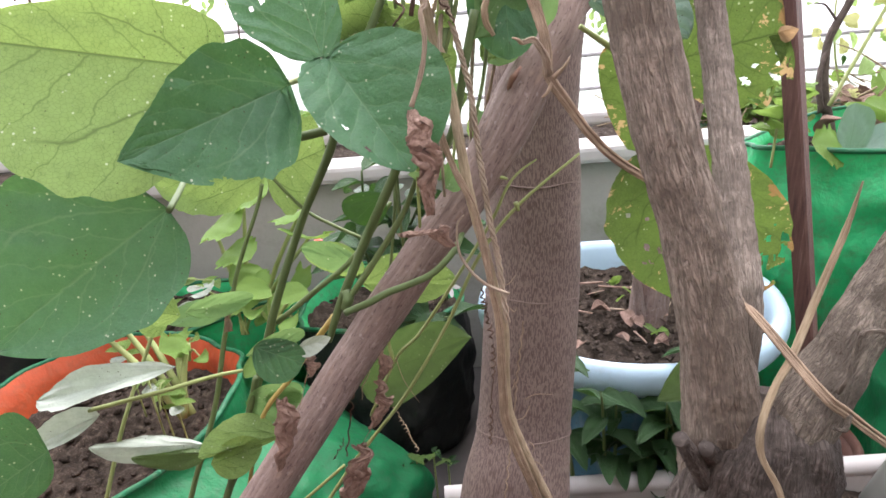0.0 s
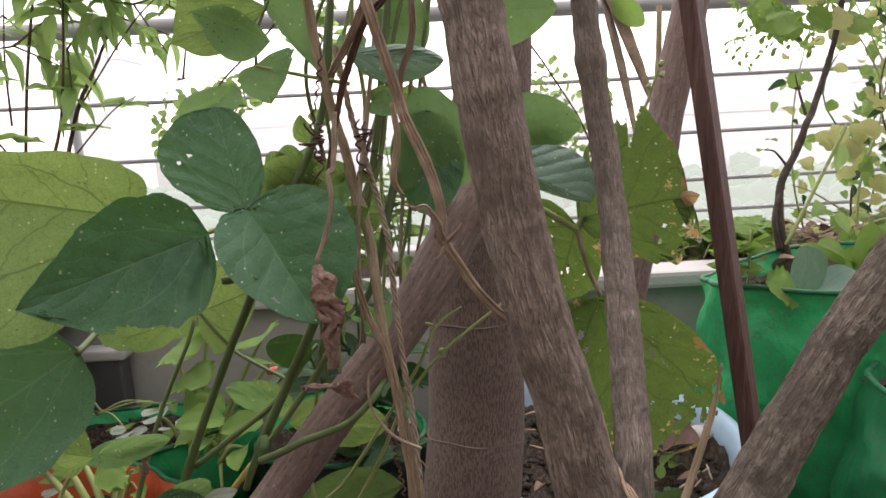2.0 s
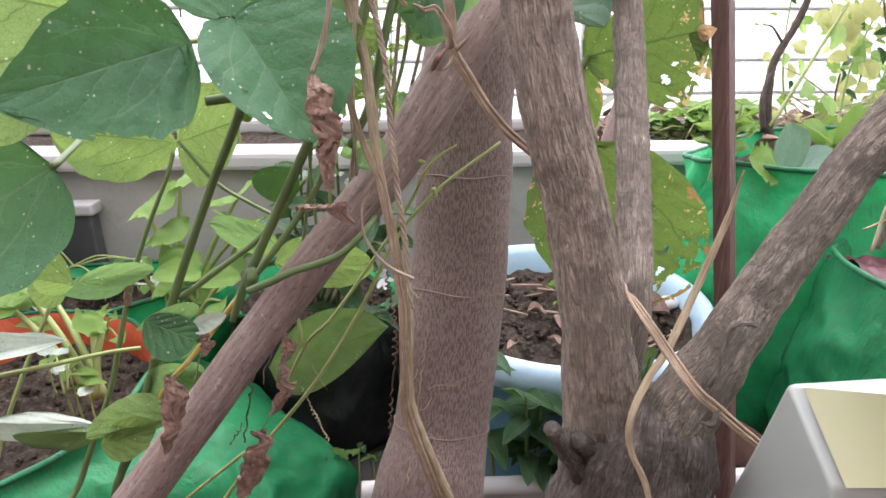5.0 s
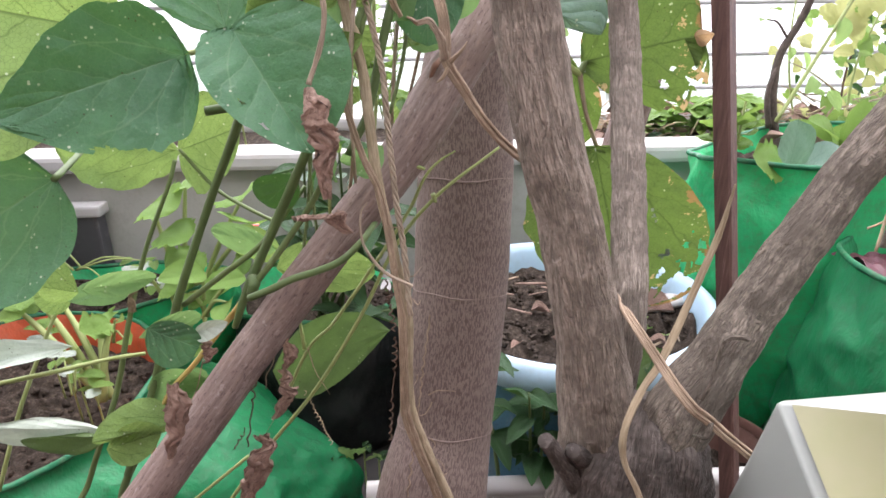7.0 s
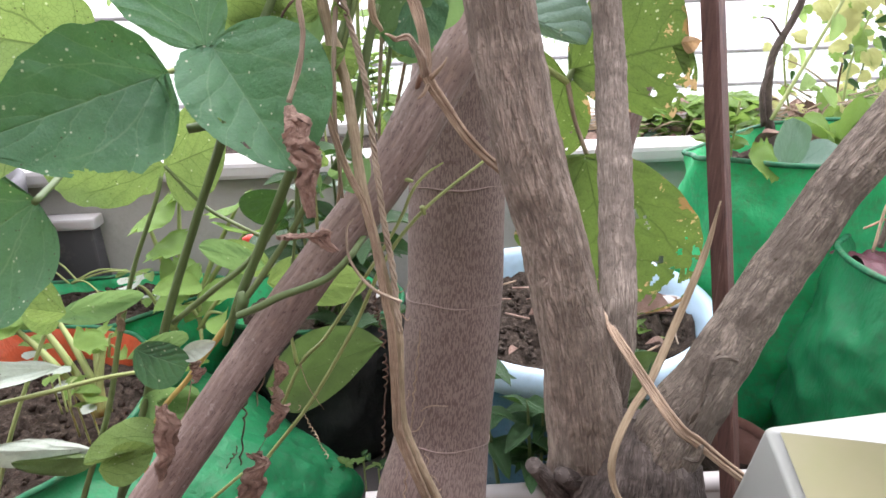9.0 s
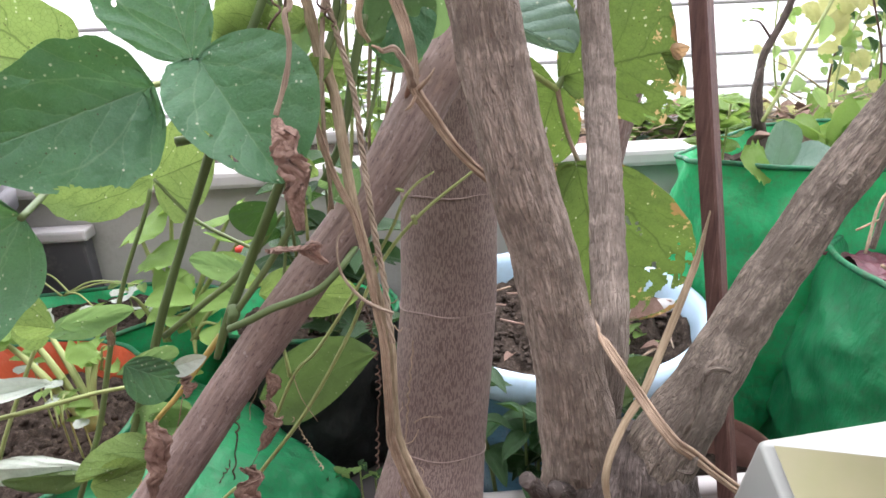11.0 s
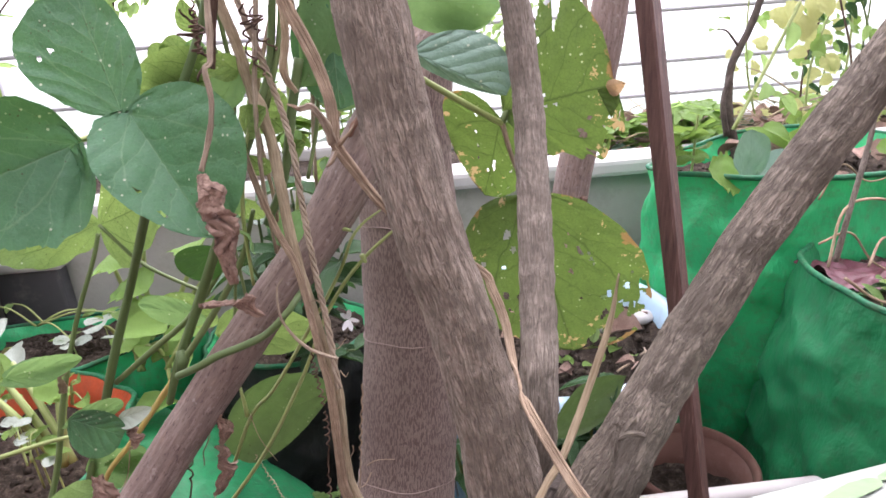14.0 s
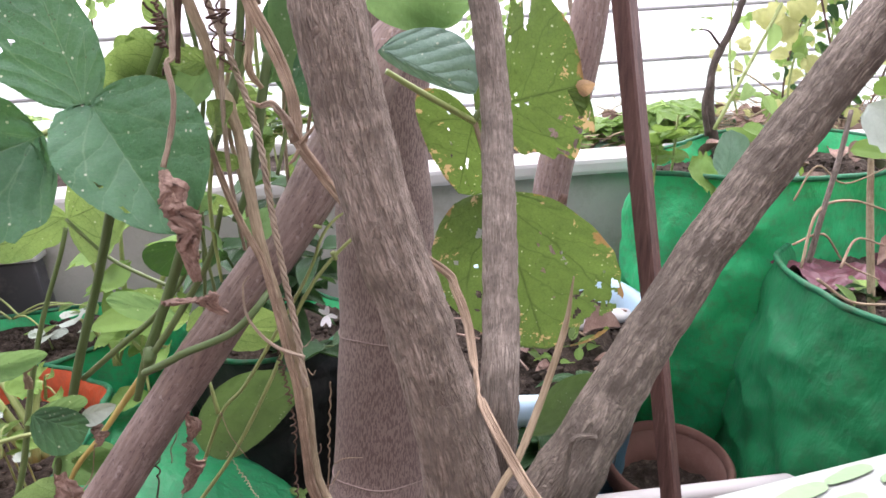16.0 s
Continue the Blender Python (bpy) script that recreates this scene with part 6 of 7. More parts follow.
leaf((0.189, 0.520, 0.768), (0.249, 0.452, 0.790), (0.239, 0.466, 0.737), (0.207, 0.486, 0.853), M_LEAF_OLD, eaten, "leaf with a ragged browned edge", fold=0.04, wave=0.05, sharp=0.5, full=0.5, seed=51, ragged=0.22, holes=nibbles(10, -0.95, -0.4, 0.5, 0.95, 0.03, 0.06) + nibbles(6, -0.3, 0.8, 0.2, 0.9, 0.012, 0.03) + ((0.98, 0.5, 0.07), (0.95, 0.38, 0.05)), splits=((1, 0.42, 0.5, 0.07), (1, 0.62, 0.42, 0.06), (1, 0.25, 0.3, 0.05), (-1, 0.8, 0.4, 0.05)), n=72, m=40)
leaf((0.238, 0.452, 0.787), (0.247, 0.450, 0.769), (0.241, 0.450, 0.781), (0.252, 0.450, 0.786), M_LEAF_OLD, eaten, "", fold=0.05, wave=0.1, sharp=1.1, seed=52, n=12, m=8)
leaf((0.243, 0.450, 0.790), (0.255, 0.447, 0.791), (0.249, 0.449, 0.783), (0.247, 0.450, 0.794), M_BROWNED, eaten, "brown withered leaf tip", fold=0.08, wave=0.1, sharp=1.1, seed=62, n=12, m=8)
leaf((0.201, 0.510, 0.700), (0.244, 0.522, 0.553), (0.302, 0.507, 0.630), (0.149, 0.517, 0.632), M_LEAF_OLD, eaten, "round ageing leaf with pale holes and a brown edge", fold=0.04, wave=0.04, sharp=0.40, full=0.46, seed=53, ragged=0.06, holes=nibbles(14, -0.9, -0.2, 0.2, 0.75, 0.012, 0.03) + nibbles(9, -0.95, -0.3, 0.6, 0.95, 0.02, 0.038) + nibbles(6, 0.0, 0.8, 0.2, 0.8, 0.012, 0.03) + ((0.42, 0.22, 0.05), (0.36, 0.3, 0.03), (-0.78, 0.9, 0.17), (-0.5, 0.97, 0.13), (-1.0, 0.8, 0.09), (-0.95, 0.7, 0.05)), n=70, m=40)
leaf((0.121, 0.452, 0.819), (0.171, 0.421, 0.793), (0.162, 0.440, 0.828), (0.133, 0.443, 0.805), M_LEAF_BLUE, eaten, "bluish green leaf with clear veins", fold=-0.08, wave=0.05, curl=0.08, sharp=0.6, full=0.5, seed=54, **NEAR)
leaf((0.131, 0.484, 0.843), (0.176, 0.484, 0.837), (0.156, 0.484, 0.852), (0.155, 0.484, 0.828), M_LEAF_MID, eaten, "", fold=0.05, seed=55, **MIDL)
leaf((0.110, 0.475, 0.853), (0.180, 0.475, 0.842), (0.141, 0.475, 0.828), (0.148, 0.475, 0.867), M_LEAF_MID, eaten, "", fold=0.06, wave=0.04, seed=56, **MIDL)
leaf((0.109, 0.520, 0.931), (0.173, 0.520, 0.932), (0.130, 0.520, 0.905), (0.134, 0.520, 0.958), M_LEAF_MID, eaten, "", fold=0.06, wave=0.04, seed=57, **MIDL)
leaf((0.129, 0.500, 1.032), (0.171, 0.490, 0.975), (0.187, 0.495, 1.007), (0.120, 0.500, 0.979), M_LEAF_OLD, eaten, "", fold=0.06, wave=0.04, seed=58, ragged=0.15, holes=nibbles(8, -0.8, 0.8, 0.3, 0.9, 0.02, 0.06), n=40, m=24)
leaf((0.256, 0.660, 0.352), (0.364, 0.700, 0.400), (0.298, 0.690, 0.406), (0.318, 0.680, 0.353), M_LEAF_SHADED, eaten, "green leaf against the tub, darkened as shade", fold=0.1, wave=0.05, sharp=1.1, seed=59, **MIDL)
leaf((0.222, 0.550, 0.973), (0.248, 0.550, 0.960), (0.237, 0.550, 0.978), (0.236, 0.550, 0.959), M_LEAF_BRIGHT, eaten, "", fold=0.06, seed=61, n=10, m=6)


# ---- shared leaf forms for the plants behind ----
def unit_leaf(name, width, mat, fold=0.15, curl=0.15, sharp=0.8, full=0.5, wave=0.05, n=10, m=5, seed=0, ragged=0.0):
    """A leaf one metre long along +y from the origin, facing +z, scaled when placed."""
    pk = full / (full + sharp)
    bm = leaf_mesh(bmesh.new(), (0, 0, 0), (0, 1, 0), (-width, pk, 0), (width, pk, 0), n, m, fold, curl, wave, sharp, full, (), seed, ragged)
    return make(name, bm, mat)


def put_leaf(me, parent, at, aim, size, up=(0, 0, 1), name="leaf"):
    y = Vector(aim).normalized()
    x = y.cross(Vector(up))
    x = x.normalized() if x.length > 1e-4 else Vector((1, 0, 0))
    z = x.cross(y)
    m = Matrix((x, y, z)).transposed().to_4x4()
    ob = new(name, me)
    ob.matrix_world = Matrix.Translation(at) @ m @ Matrix.Scale(size, 4)
    if parent is not None:
        w = ob.matrix_world.copy()
        ob.parent = parent
        ob.matrix_parent_inverse = parent.matrix_world.inverted()
        ob.matrix_basis = w
    return ob


U_LANCE = [unit_leaf("leaf", 0.18, M_LEAF_AIRY, 0.1, 0.35, 0.9, 0.6, seed=k) for k in range(3)]
U_OVAL = [unit_leaf("leaf", 0.27, M_LEAF_AIRY, 0.12, 0.2, 0.75, 0.55, seed=k) for k in range(3)]
U_BRIGHT = [unit_leaf("leaf", 0.3, M_LEAF_BRIGHT, 0.12, 0.2, 0.7, 0.5, seed=k, ragged=0.1) for k in range(3)]
U_LOBED = [unit_leaf("leaf", 0.5, M_LEAF_BRIGHT, 0.1, 0.15, 0.5, 0.5, 0.12, 14, 8, k, 0.5) for k in range(3)]
U_YELLOW = [unit_leaf("leaf", 0.42, M_LEAF_YEL, 0.12, 0.25, 0.6, 0.5, 0.12, 12, 6, k, 0.4) for k in range(2)]
U_CHILI = [unit_leaf("leaf", 0.24, M_LEAF_CHILI, 0.15, 0.25, 0.85, 0.5, 0.08, seed=k) for k in range(3)]
U_ROUND = [unit_leaf("leaf", 0.46, M_LEAF_BLUE, 0.1, 0.1, 0.45, 0.5, 0.1, 12, 7, k) for k in range(2)]
U_WHITE = [unit_leaf("leaf", 0.4, M_LEAF_WHITE, 0.1, 0.1, 0.5, 0.5, 0.1, 10, 6, k, 0.2) for k in range(2)]


def rv(rnd, lo=-1.0, hi=1.0):
    return Vector((rnd.uniform(lo, hi), rnd.uniform(lo, hi), rnd.uniform(lo, hi)))


def whorl(parent, at, forms, count, size, rnd, droop=0.0, spread=1.0, lift=0.4):
    """Leaves all round the end of a shoot."""
    for k in range(count):
        a = 2 * math.pi * (k / count + rnd.uniform(-0.06, 0.06))
        aim = Vector((math.cos(a) * spread, math.sin(a) * spread, lift - droop * rnd.uniform(0.4, 1.2)))
        put_leaf(rnd.choice(forms), parent, Vector(at) + rv(rnd) * 0.006, aim, size * rnd.uniform(0.7, 1.2), (rnd.uniform(-0.3, 0.3), rnd.uniform(-0.3, 0.3), 1))


def along(parent, pts, forms, count, size, rnd, lift=0.3, start=0.15):
    """Leaves set along a shoot."""
    line, _ = spline(pts, 8)
    for k in range(count):
        i = (start + (1 - start) * k / max(1, count - 1)) * (len(line) - 1)
        j = min(int(i), len(line) - 2)
        c = line[j].lerp(line[j + 1], i - j)
        a = k * 2.4 + rnd.uniform(-0.5, 0.5)
        aim = Vector((math.cos(a), math.sin(a), rnd.uniform(-0.3, 0.3) + lift))
        put_leaf(rnd.choice(forms), parent, c, aim, size * rnd.uniform(0.6, 1.2), (rnd.uniform(-0.4, 0.4), rnd.uniform(-0.4, 0.4), 1))


def frond(parent, pts, size, rnd, mat, pairs=7):
    """A fern-like compound leaf: a thin stalk with pairs of small round leaflets."""
    line, _ = spline(pts, 10)
    bm = tube(bmesh.new(), pts, [0.0009, 0.0006], seg=5, per=6)
    for k in range(pairs):
        i = (0.2 + 0.8 * k / (pairs - 1)) * (len(line) - 1)
        j = min(int(i), len(line) - 2)
        c = line[j].lerp(line[j + 1], i - j)
        d = (line[j + 1] - line[j]).normalized()
        s = d.cross(Vector((0, -1, 0.5))).normalized()
        for sg in (-1, 1):
            for q in range(3):
                spray(bm, c + s * sg * size * 0.7 * q, d * rnd.uniform(0.2, 0.6) + s * sg * rnd.uniform(0.4, 1) + rv(rnd) * 0.3, size * rnd.uniform(0.7, 1.1), 0.36, rnd, 0.1, 0.5, 0.5, 4, 2)
    return part("frond", bm, mat, parent)


# ---- slender tree at the railing ----
rt = random.Random(21)
tree = thing("slender_tree", (-0.952, 1.550, 0.630), "slender young tree with long drooping leaves by the railing", "tree")
for pts, r in (([(-0.957, 1.550, 0.569), (-0.927, 1.550, 0.749), (-0.870, 1.540, 1.019), (-0.795, 1.520, 1.266), (-0.766, 1.520, 1.392)], 0.006), ([(-0.844, 1.500, 0.572), (-0.800, 1.500, 0.773), (-0.743, 1.500, 0.936), (-0.690, 1.500, 1.026), (-0.627, 1.500, 1.139)], 0.008),
               ([(-0.898, 1.520, 0.692), (-0.799, 1.500, 0.872), (-0.751, 1.480, 1.019), (-0.717, 1.470, 1.198)], 0.006), ([(-0.925, 1.540, 0.911), (-0.921, 1.550, 1.067), (-0.905, 1.560, 1.204)], 0.004), ([(-0.743, 1.500, 0.936), (-0.580, 1.480, 1.118), (-0.478, 1.460, 1.188)], 0.003),
               ([(-0.862, 1.530, 0.716), (-0.950, 1.520, 0.872), (-1.021, 1.520, 0.951)], 0.004), ([(-0.772, 1.500, 0.827), (-0.657, 1.480, 0.927), (-0.590, 1.470, 0.960)], 0.003)):
    stem("branch", pts, [r * 0.75, r * 0.6, r * 0.35], M_DRY_DARK, tree, seg=8, per=6, rough=0.1, freq=60)
for at, c, sz in (((-0.800, 1.520, 1.241), 11, 0.1), ((-0.779, 1.520, 1.329), 9, 0.09), ((-0.720, 1.470, 1.185), 11, 0.1), ((-0.630, 1.460, 1.237), 10, 0.1), ((-0.627, 1.500, 1.139), 9, 0.09), ((-0.914, 1.560, 1.164), 9, 0.1), ((-0.684, 1.500, 1.276), 9, 0.1),
                  ((-0.573, 1.480, 1.157), 6, 0.07), ((-0.591, 1.500, 1.258), 7, 0.09), ((-0.479, 1.460, 1.219), 5, 0.055), ((-0.745, 1.500, 1.072), 8, 0.1), ((-0.875, 1.520, 1.088), 7, 0.09)):
    for k in range(3):
        tip = Vector(at) + Vector((rt.uniform(-0.15, 0.15), rt.uniform(-0.08, 0.08), rt.uniform(-0.13, 0.1)))
        stem("shoot", [at, tip], [0.0026, 0.0012], M_DRY_DARK, tree, seg=5, per=2)
        along(tree, [at, Vector(at).lerp(tip, 0.5), tip], U_LANCE, 5, sz * 1.0, rt, rt.uniform(-0.4, 0.6) if Vector(at).z > 1.14 else rt.uniform(-1.7, -0.7), 0.35)
for at, c, sz in (((-0.777, 1.500, 0.981), 7, 0.05), ((-0.621, 1.470, 0.944), 6, 0.045), ((-0.950, 1.520, 1.007), 6, 0.05), ((-0.893, 1.500, 0.875), 7, 0.055), ((-0.730, 1.500, 0.892), 5, 0.045), ((-0.848, 1.500, 0.806), 6, 0.05), ((-1.091, 1.550, 0.972), 7, 0.05), ((-0.747, 1.470, 0.799), 5, 0.05), ((-1.026, 1.500, 0.868), 6, 0.05)):
    whorl(tree, at, U_OVAL, c + 1, sz * 1.3, rt, 0.3, 1.0, 0.4)

cactus = thing("succulent", (-0.951, 1.450, 0.654), "thick dark green succulent stems with tapering tips", "succulent")
for pts in ([(-0.920, 1.450, 0.594), (-0.917, 1.450, 0.778), (-0.935, 1.450, 0.891), (-0.963, 1.450, 0.988), (-0.978, 1.450, 1.096)], [(-0.956, 1.420, 0.606), (-1.001, 1.420, 0.723), (-1.038, 1.420, 0.809), (-1.084, 1.420, 0.909)], [(-0.963, 1.400, 0.640), (-1.032, 1.400, 0.647), (-1.136, 1.400, 0.686)]):
    stem("fleshy_stem", pts, [0.016, 0.016, 0.016, 0.014, 0.005], M_STEM_DK, cactus, seg=12, rough=0.15, freq=40, ridges=4)
for k in range(9):
    a = rt.uniform(0, 6.28)
    put_leaf(U_LANCE[k % 3], cactus, Vector((-1.012, 1.420, 0.611)) + rv(rt) * 0.05, (math.cos(a), math.sin(a) * 0.5, rt.uniform(0.2, 1.0)), 0.16, name="blade")

# ---- moringa fronds, hanging twig, dry bamboo leaf ----
mor = thing("moringa_sprigs", (0.298, 1.150, 0.834), "thin moringa shoots with tiny round leaflets", "plant")
for pts in ([(-0.198, 1.000, 0.940), (-0.250, 1.000, 0.900), (-0.335, 1.000, 0.900)], [(-0.221, 1.000, 0.906), (-0.292, 1.000, 0.877), (-0.351, 1.000, 0.864)], [(-0.253, 1.000, 0.946), (-0.224, 1.000, 0.888)], [(0.368, 1.150, 0.795), (0.312, 1.150, 0.884), (0.275, 1.150, 0.944)], [(0.357, 1.150, 0.786), (0.289, 1.150, 0.846), (0.257, 1.150, 0.901)],
            [(0.379, 1.150, 0.815), (0.409, 1.150, 0.796), (0.455, 1.150, 0.781)], [(0.333, 1.150, 0.902), (0.384, 1.150, 0.902)], [(-0.100, 1.000, 0.982), (-0.113, 1.000, 1.019), (-0.091, 1.000, 1.051)], [(-0.042, 1.000, 1.011), (-0.063, 1.000, 0.987), (-0.059, 1.000, 0.942)], [(0.267, 1.150, 0.838), (0.296, 1.150, 0.803), (0.325, 1.150, 0.779)]):
    frond(mor, pts, 0.017, rt, M_LEAF_AIRY)
stem("shoot", [(-0.277, 1.000, 0.791), (-0.270, 1.000, 0.865), (-0.251, 1.000, 0.927), (-0.171, 1.000, 0.999), (-0.085, 1.000, 1.093)], 0.0016, M_DRY_DARK, mor, seg=6)
stem("shoot", [(0.383, 1.150, 0.699), (0.349, 1.150, 0.829), (0.285, 1.150, 0.938), (0.248, 1.150, 0.992)], 0.0016, M_DRY_DARK, mor, seg=6)
for k in range(26):
    c = Vector((0.802, 1.300, 1.064)) + Vector((rt.uniform(-0.12, 0.16), rt.uniform(-0.1, 0.1), rt.uniform(-0.06, 0.09)))
    if k % 2 == 0:
        frond(mor, [c, c + Vector((rt.uniform(-0.06, 0.06), 0.01, -0.02)), c + Vector((rt.uniform(-0.1, 0.1), 0, -0.05))], 0.014, rt, M_LEAF_BRIGHT, 5)

for k in range(12):
    put_leaf((U_LOBED + U_YELLOW)[k % 5], mor, Vector((0.837, 1.280, 1.049)) + Vector((rt.uniform(-0.09, 0.1), rt.uniform(-0.05, 0.05), rt.uniform(-0.07, 0.07))), (rt.uniform(-0.8, 0.8), -0.5, rt.uniform(-0.9, 0.1)), rt.uniform(0.05, 0.085), (rt.uniform(-0.4, 0.4), -0.9, 0.3))

stem("dead_twig", [(-0.209, 0.800, 1.141), (-0.220, 0.800, 1.081), (-0.219, 0.800, 1.047), (-0.219, 0.800, 1.008), (-0.209, 0.800, 0.991), (-0.198, 0.800, 0.977)], [0.0022, 0.0026, 0.0016, 0.0016, 0.0026, 0.001], M_DRY_DARK, bean, seg=7, rough=0.25, freq=150)
stem("dead_twig", [(-0.217, 0.800, 1.076), (-0.213, 0.800, 1.032), (-0.210, 0.800, 0.991), (-0.218, 0.800, 0.955), (-0.225, 0.800, 0.922)], [0.0014, 0.0014, 0.0016, 0.001, 0.0016], M_DRY_DARK, bean, seg=7, rough=0.25, freq=150)
for k in range(6):
    c = Vector((-0.226, 0.800, 0.922))
    stem("spur", [c, c + Vector((rt.uniform(-0.012, 0.012), 0, rt.uniform(-0.004, 0.003)))], [0.0008, 0.0004], M_DRY_DARK, bean, seg=5, per=2)

cane = thing("dry_cane_leaf", (0.527, 1.450, 1.027), "bent dry orange-brown cane leaf over the railing", "leaf")
leaf((0.420, 1.450, 1.209), (0.580, 1.450, 0.857), (0.493, 1.450, 1.086), (0.509, 1.450, 1.095), M_DRY, cane, "", "blade", fold=0.05, wave=0.02, sharp=0.5, full=0.4, n=20, m=4)
leaf((0.457, 1.450, 1.108), (0.546, 1.450, 0.757), (0.500, 1.450, 0.992), (0.511, 1.450, 0.994), M_DRY_GREY, cane, "", "blade", fold=0.05, wave=0.02, n=16, m=3)
leaf((0.482, 1.450, 1.105), (0.554, 1.450, 1.054), (0.504, 1.450, 1.060), (0.532, 1.450, 1.106), M_LEAF_BRIGHT, cane, "", "leaf", n=10, m=5)
stem("cane", [(0.590, 1.460, 1.094), (0.586, 1.460, 0.920), (0.553, 1.460, 0.469)], [0.006, 0.007, 0.008], M_DRY_PALE, cane, seg=8)

# ---- pale seedlings in the bags ----
rs = random.Random(71)
for x_, y_, z_ in ((-0.445, 0.800, 0.357), (-0.420, 0.780, 0.338), (-0.501, 0.860, 0.362), (-0.390, 0.760, 0.327), (-0.541, 1.130, 0.313), (-0.495, 1.170, 0.334), (-0.441, 1.120, 0.318)):
    soil_ = 0.246 if y_ < 1 else 0.281
    top_ = Vector((x_, y_, max(z_, soil_ + 0.02)))
    seedling = thing("seedling", (x_, y_, soil_), "small seedling with pale whitish-green leaves in the soil", "seedling", "pale seedlings")
    stem("stalk", [(x_ + 0.004, y_, soil_ - 0.004), (x_, y_ + 0.003, (soil_ + top_.z) / 2), top_], [0.0016, 0.0013, 0.001], M_STEM_LT, seedling, seg=6, per=4)
    whorl(seedling, top_, U_WHITE[:1] + U_BRIGHT[:1], 4, 0.032 if y_ < 1 else 0.045, rs, 0.2, 1.0, 0.35)

# ---- dark branching sapling and the creeper behind the wide bag ----
sap = thing("bare_sapling", (0.788, 1.240, 0.514), "crooked dark bare sapling with a few leaves", "sapling")
stem("trunk_wood", [(0.776, 1.200, 0.478), (0.772, 1.220, 0.543), (0.755, 1.230, 0.621), (0.757, 1.240, 0.705), (0.786, 1.240, 0.775), (0.802, 1.240, 0.824), (0.819, 1.250, 0.851), (0.852, 1.250, 0.975), (0.869, 1.250, 1.108)], [0.011, 0.01, 0.0085, 0.0075, 0.007, 0.0065, 0.006, 0.0055, 0.005], M_SAPLING, sap, seg=10, per=7, rough=0.2, freq=50)
stem("branch", [(0.750, 1.220, 0.578), (0.736, 1.220, 0.645), (0.760, 1.240, 0.705)], [0.006, 0.005, 0.003], M_SAPLING, sap, seg=8)
stem("branch", [(0.772, 1.240, 0.738), (0.760, 1.240, 0.752), (0.741, 1.240, 0.773), (0.721, 1.240, 0.777)], [0.0032, 0.0026, 0.002, 0.0012], M_SAPLING, sap, seg=7)
stem("branch", [(0.805, 1.250, 0.841), (0.791, 1.250, 0.881), (0.780, 1.250, 0.918)], [0.003, 0.0022, 0.001], M_SAPLING, sap, seg=7)
stem("branch", [(0.751, 1.200, 0.593), (0.811, 1.220, 0.693), (0.878, 1.240, 0.810), (0.870, 1.240, 0.801)], [0.004, 0.0035, 0.003, 0.002], M_STEM_LT, sap, seg=8)
put_leaf(U_BRIGHT[0], sap, (0.724, 1.240, 0.777), (-0.6, -0.5, 0.1), 0.035)
put_leaf(U_BRIGHT[1], sap, (0.744, 1.240, 0.792), (-0.8, -0.3, 0.3), 0.03)
put_leaf(U_OVAL[1], sap, (0.871, 1.240, 0.780), (-0.3, -0.5, -0.8), 0.055, (0, -1, 0.3))
put_leaf(U_OVAL[2], sap, (0.825, 1.220, 0.671), (-0.5, -0.6, -0.3), 0.05, (0, -1, 0.4))
put_leaf(U_OVAL[0], sap, (0.856, 1.220, 0.647), (0.3, -0.5, -0.6), 0.045, (0, -1, 0.4))
creeper = thing("creeper", (1.137, 1.500, 0.514), "tangled climber with green and yellowing lobed leaves at the railing", "creeper")
rc = random.Random(31)
for k in range(14):
    a = Vector((1.144, 1.500, 0.471)) + Vector((rc.uniform(-0.1, 0.34), rc.uniform(-0.12, 0.2), 0))
    pts = [a, a + Vector((rc.uniform(-0.06, 0.06), 0, 0.2)), a + Vector((rc.uniform(-0.1, 0.1), 0.02, 0.42)), a + Vector((rc.uniform(-0.14, 0.14), 0.04, 0.66))]
    stem("vine", pts, [0.003, 0.0024, 0.0014], (M_STEM_LT, M_DRY_DARK, M_STEM)[k % 3], creeper, seg=7)
    line, _ = spline(pts, 8)
    for q in range(34):
        c = line[rc.randrange(2, len(line))]
        forms = U_YELLOW if rc.random() < 0.3 else U_LOBED if rc.random() < 0.4 else U_OVAL if rc.random() < 0.7 else U_CHILI
        put_leaf(rc.choice(forms), creeper, c + rv(rc) * 0.045, (rc.uniform(-1, 1), rc.uniform(-1, 0.2), rc.uniform(-0.9, 0.3)), rc.uniform(0.022, 0.048), (rc.uniform(-0.5, 0.5), -0.8, rc.uniform(0, 0.8)))
for k in range(26):
    a = Vector((1.06, 1.44, 0.50)) + Vector((rc.uniform(-0.1, 0.34), rc.uniform(-0.1, 0.16), rc.uniform(-0.02, 0.12)))
    b = a + Vector((rc.uniform(-0.12, 0.12), rc.uniform(-0.03, 0.03), rc.uniform(-0.03, 0.1)))
    stem("dry_stalk", [a, a.lerp(b, 0.5) + rv(rc) * 0.015, b], [0.0022, 0.0018, 0.001], (M_DRY_PALE, M_DRY, M_DRY_GREY)[k % 3], creeper, seg=6, per=4)
for k in range(9):
    put_leaf(U_YELLOW[k % 2], creeper, Vector((0.972, 1.400, 0.795)) + rv(rc) * 0.04, (rc.uniform(-0.5, 0.5), -0.6, -0.6), 0.05, (0, -1, 0.3))

bush = thing("yellowing_bush", (-0.185, 1.500, 0.636), "small yellow-green bush growing behind the vine", "plant")
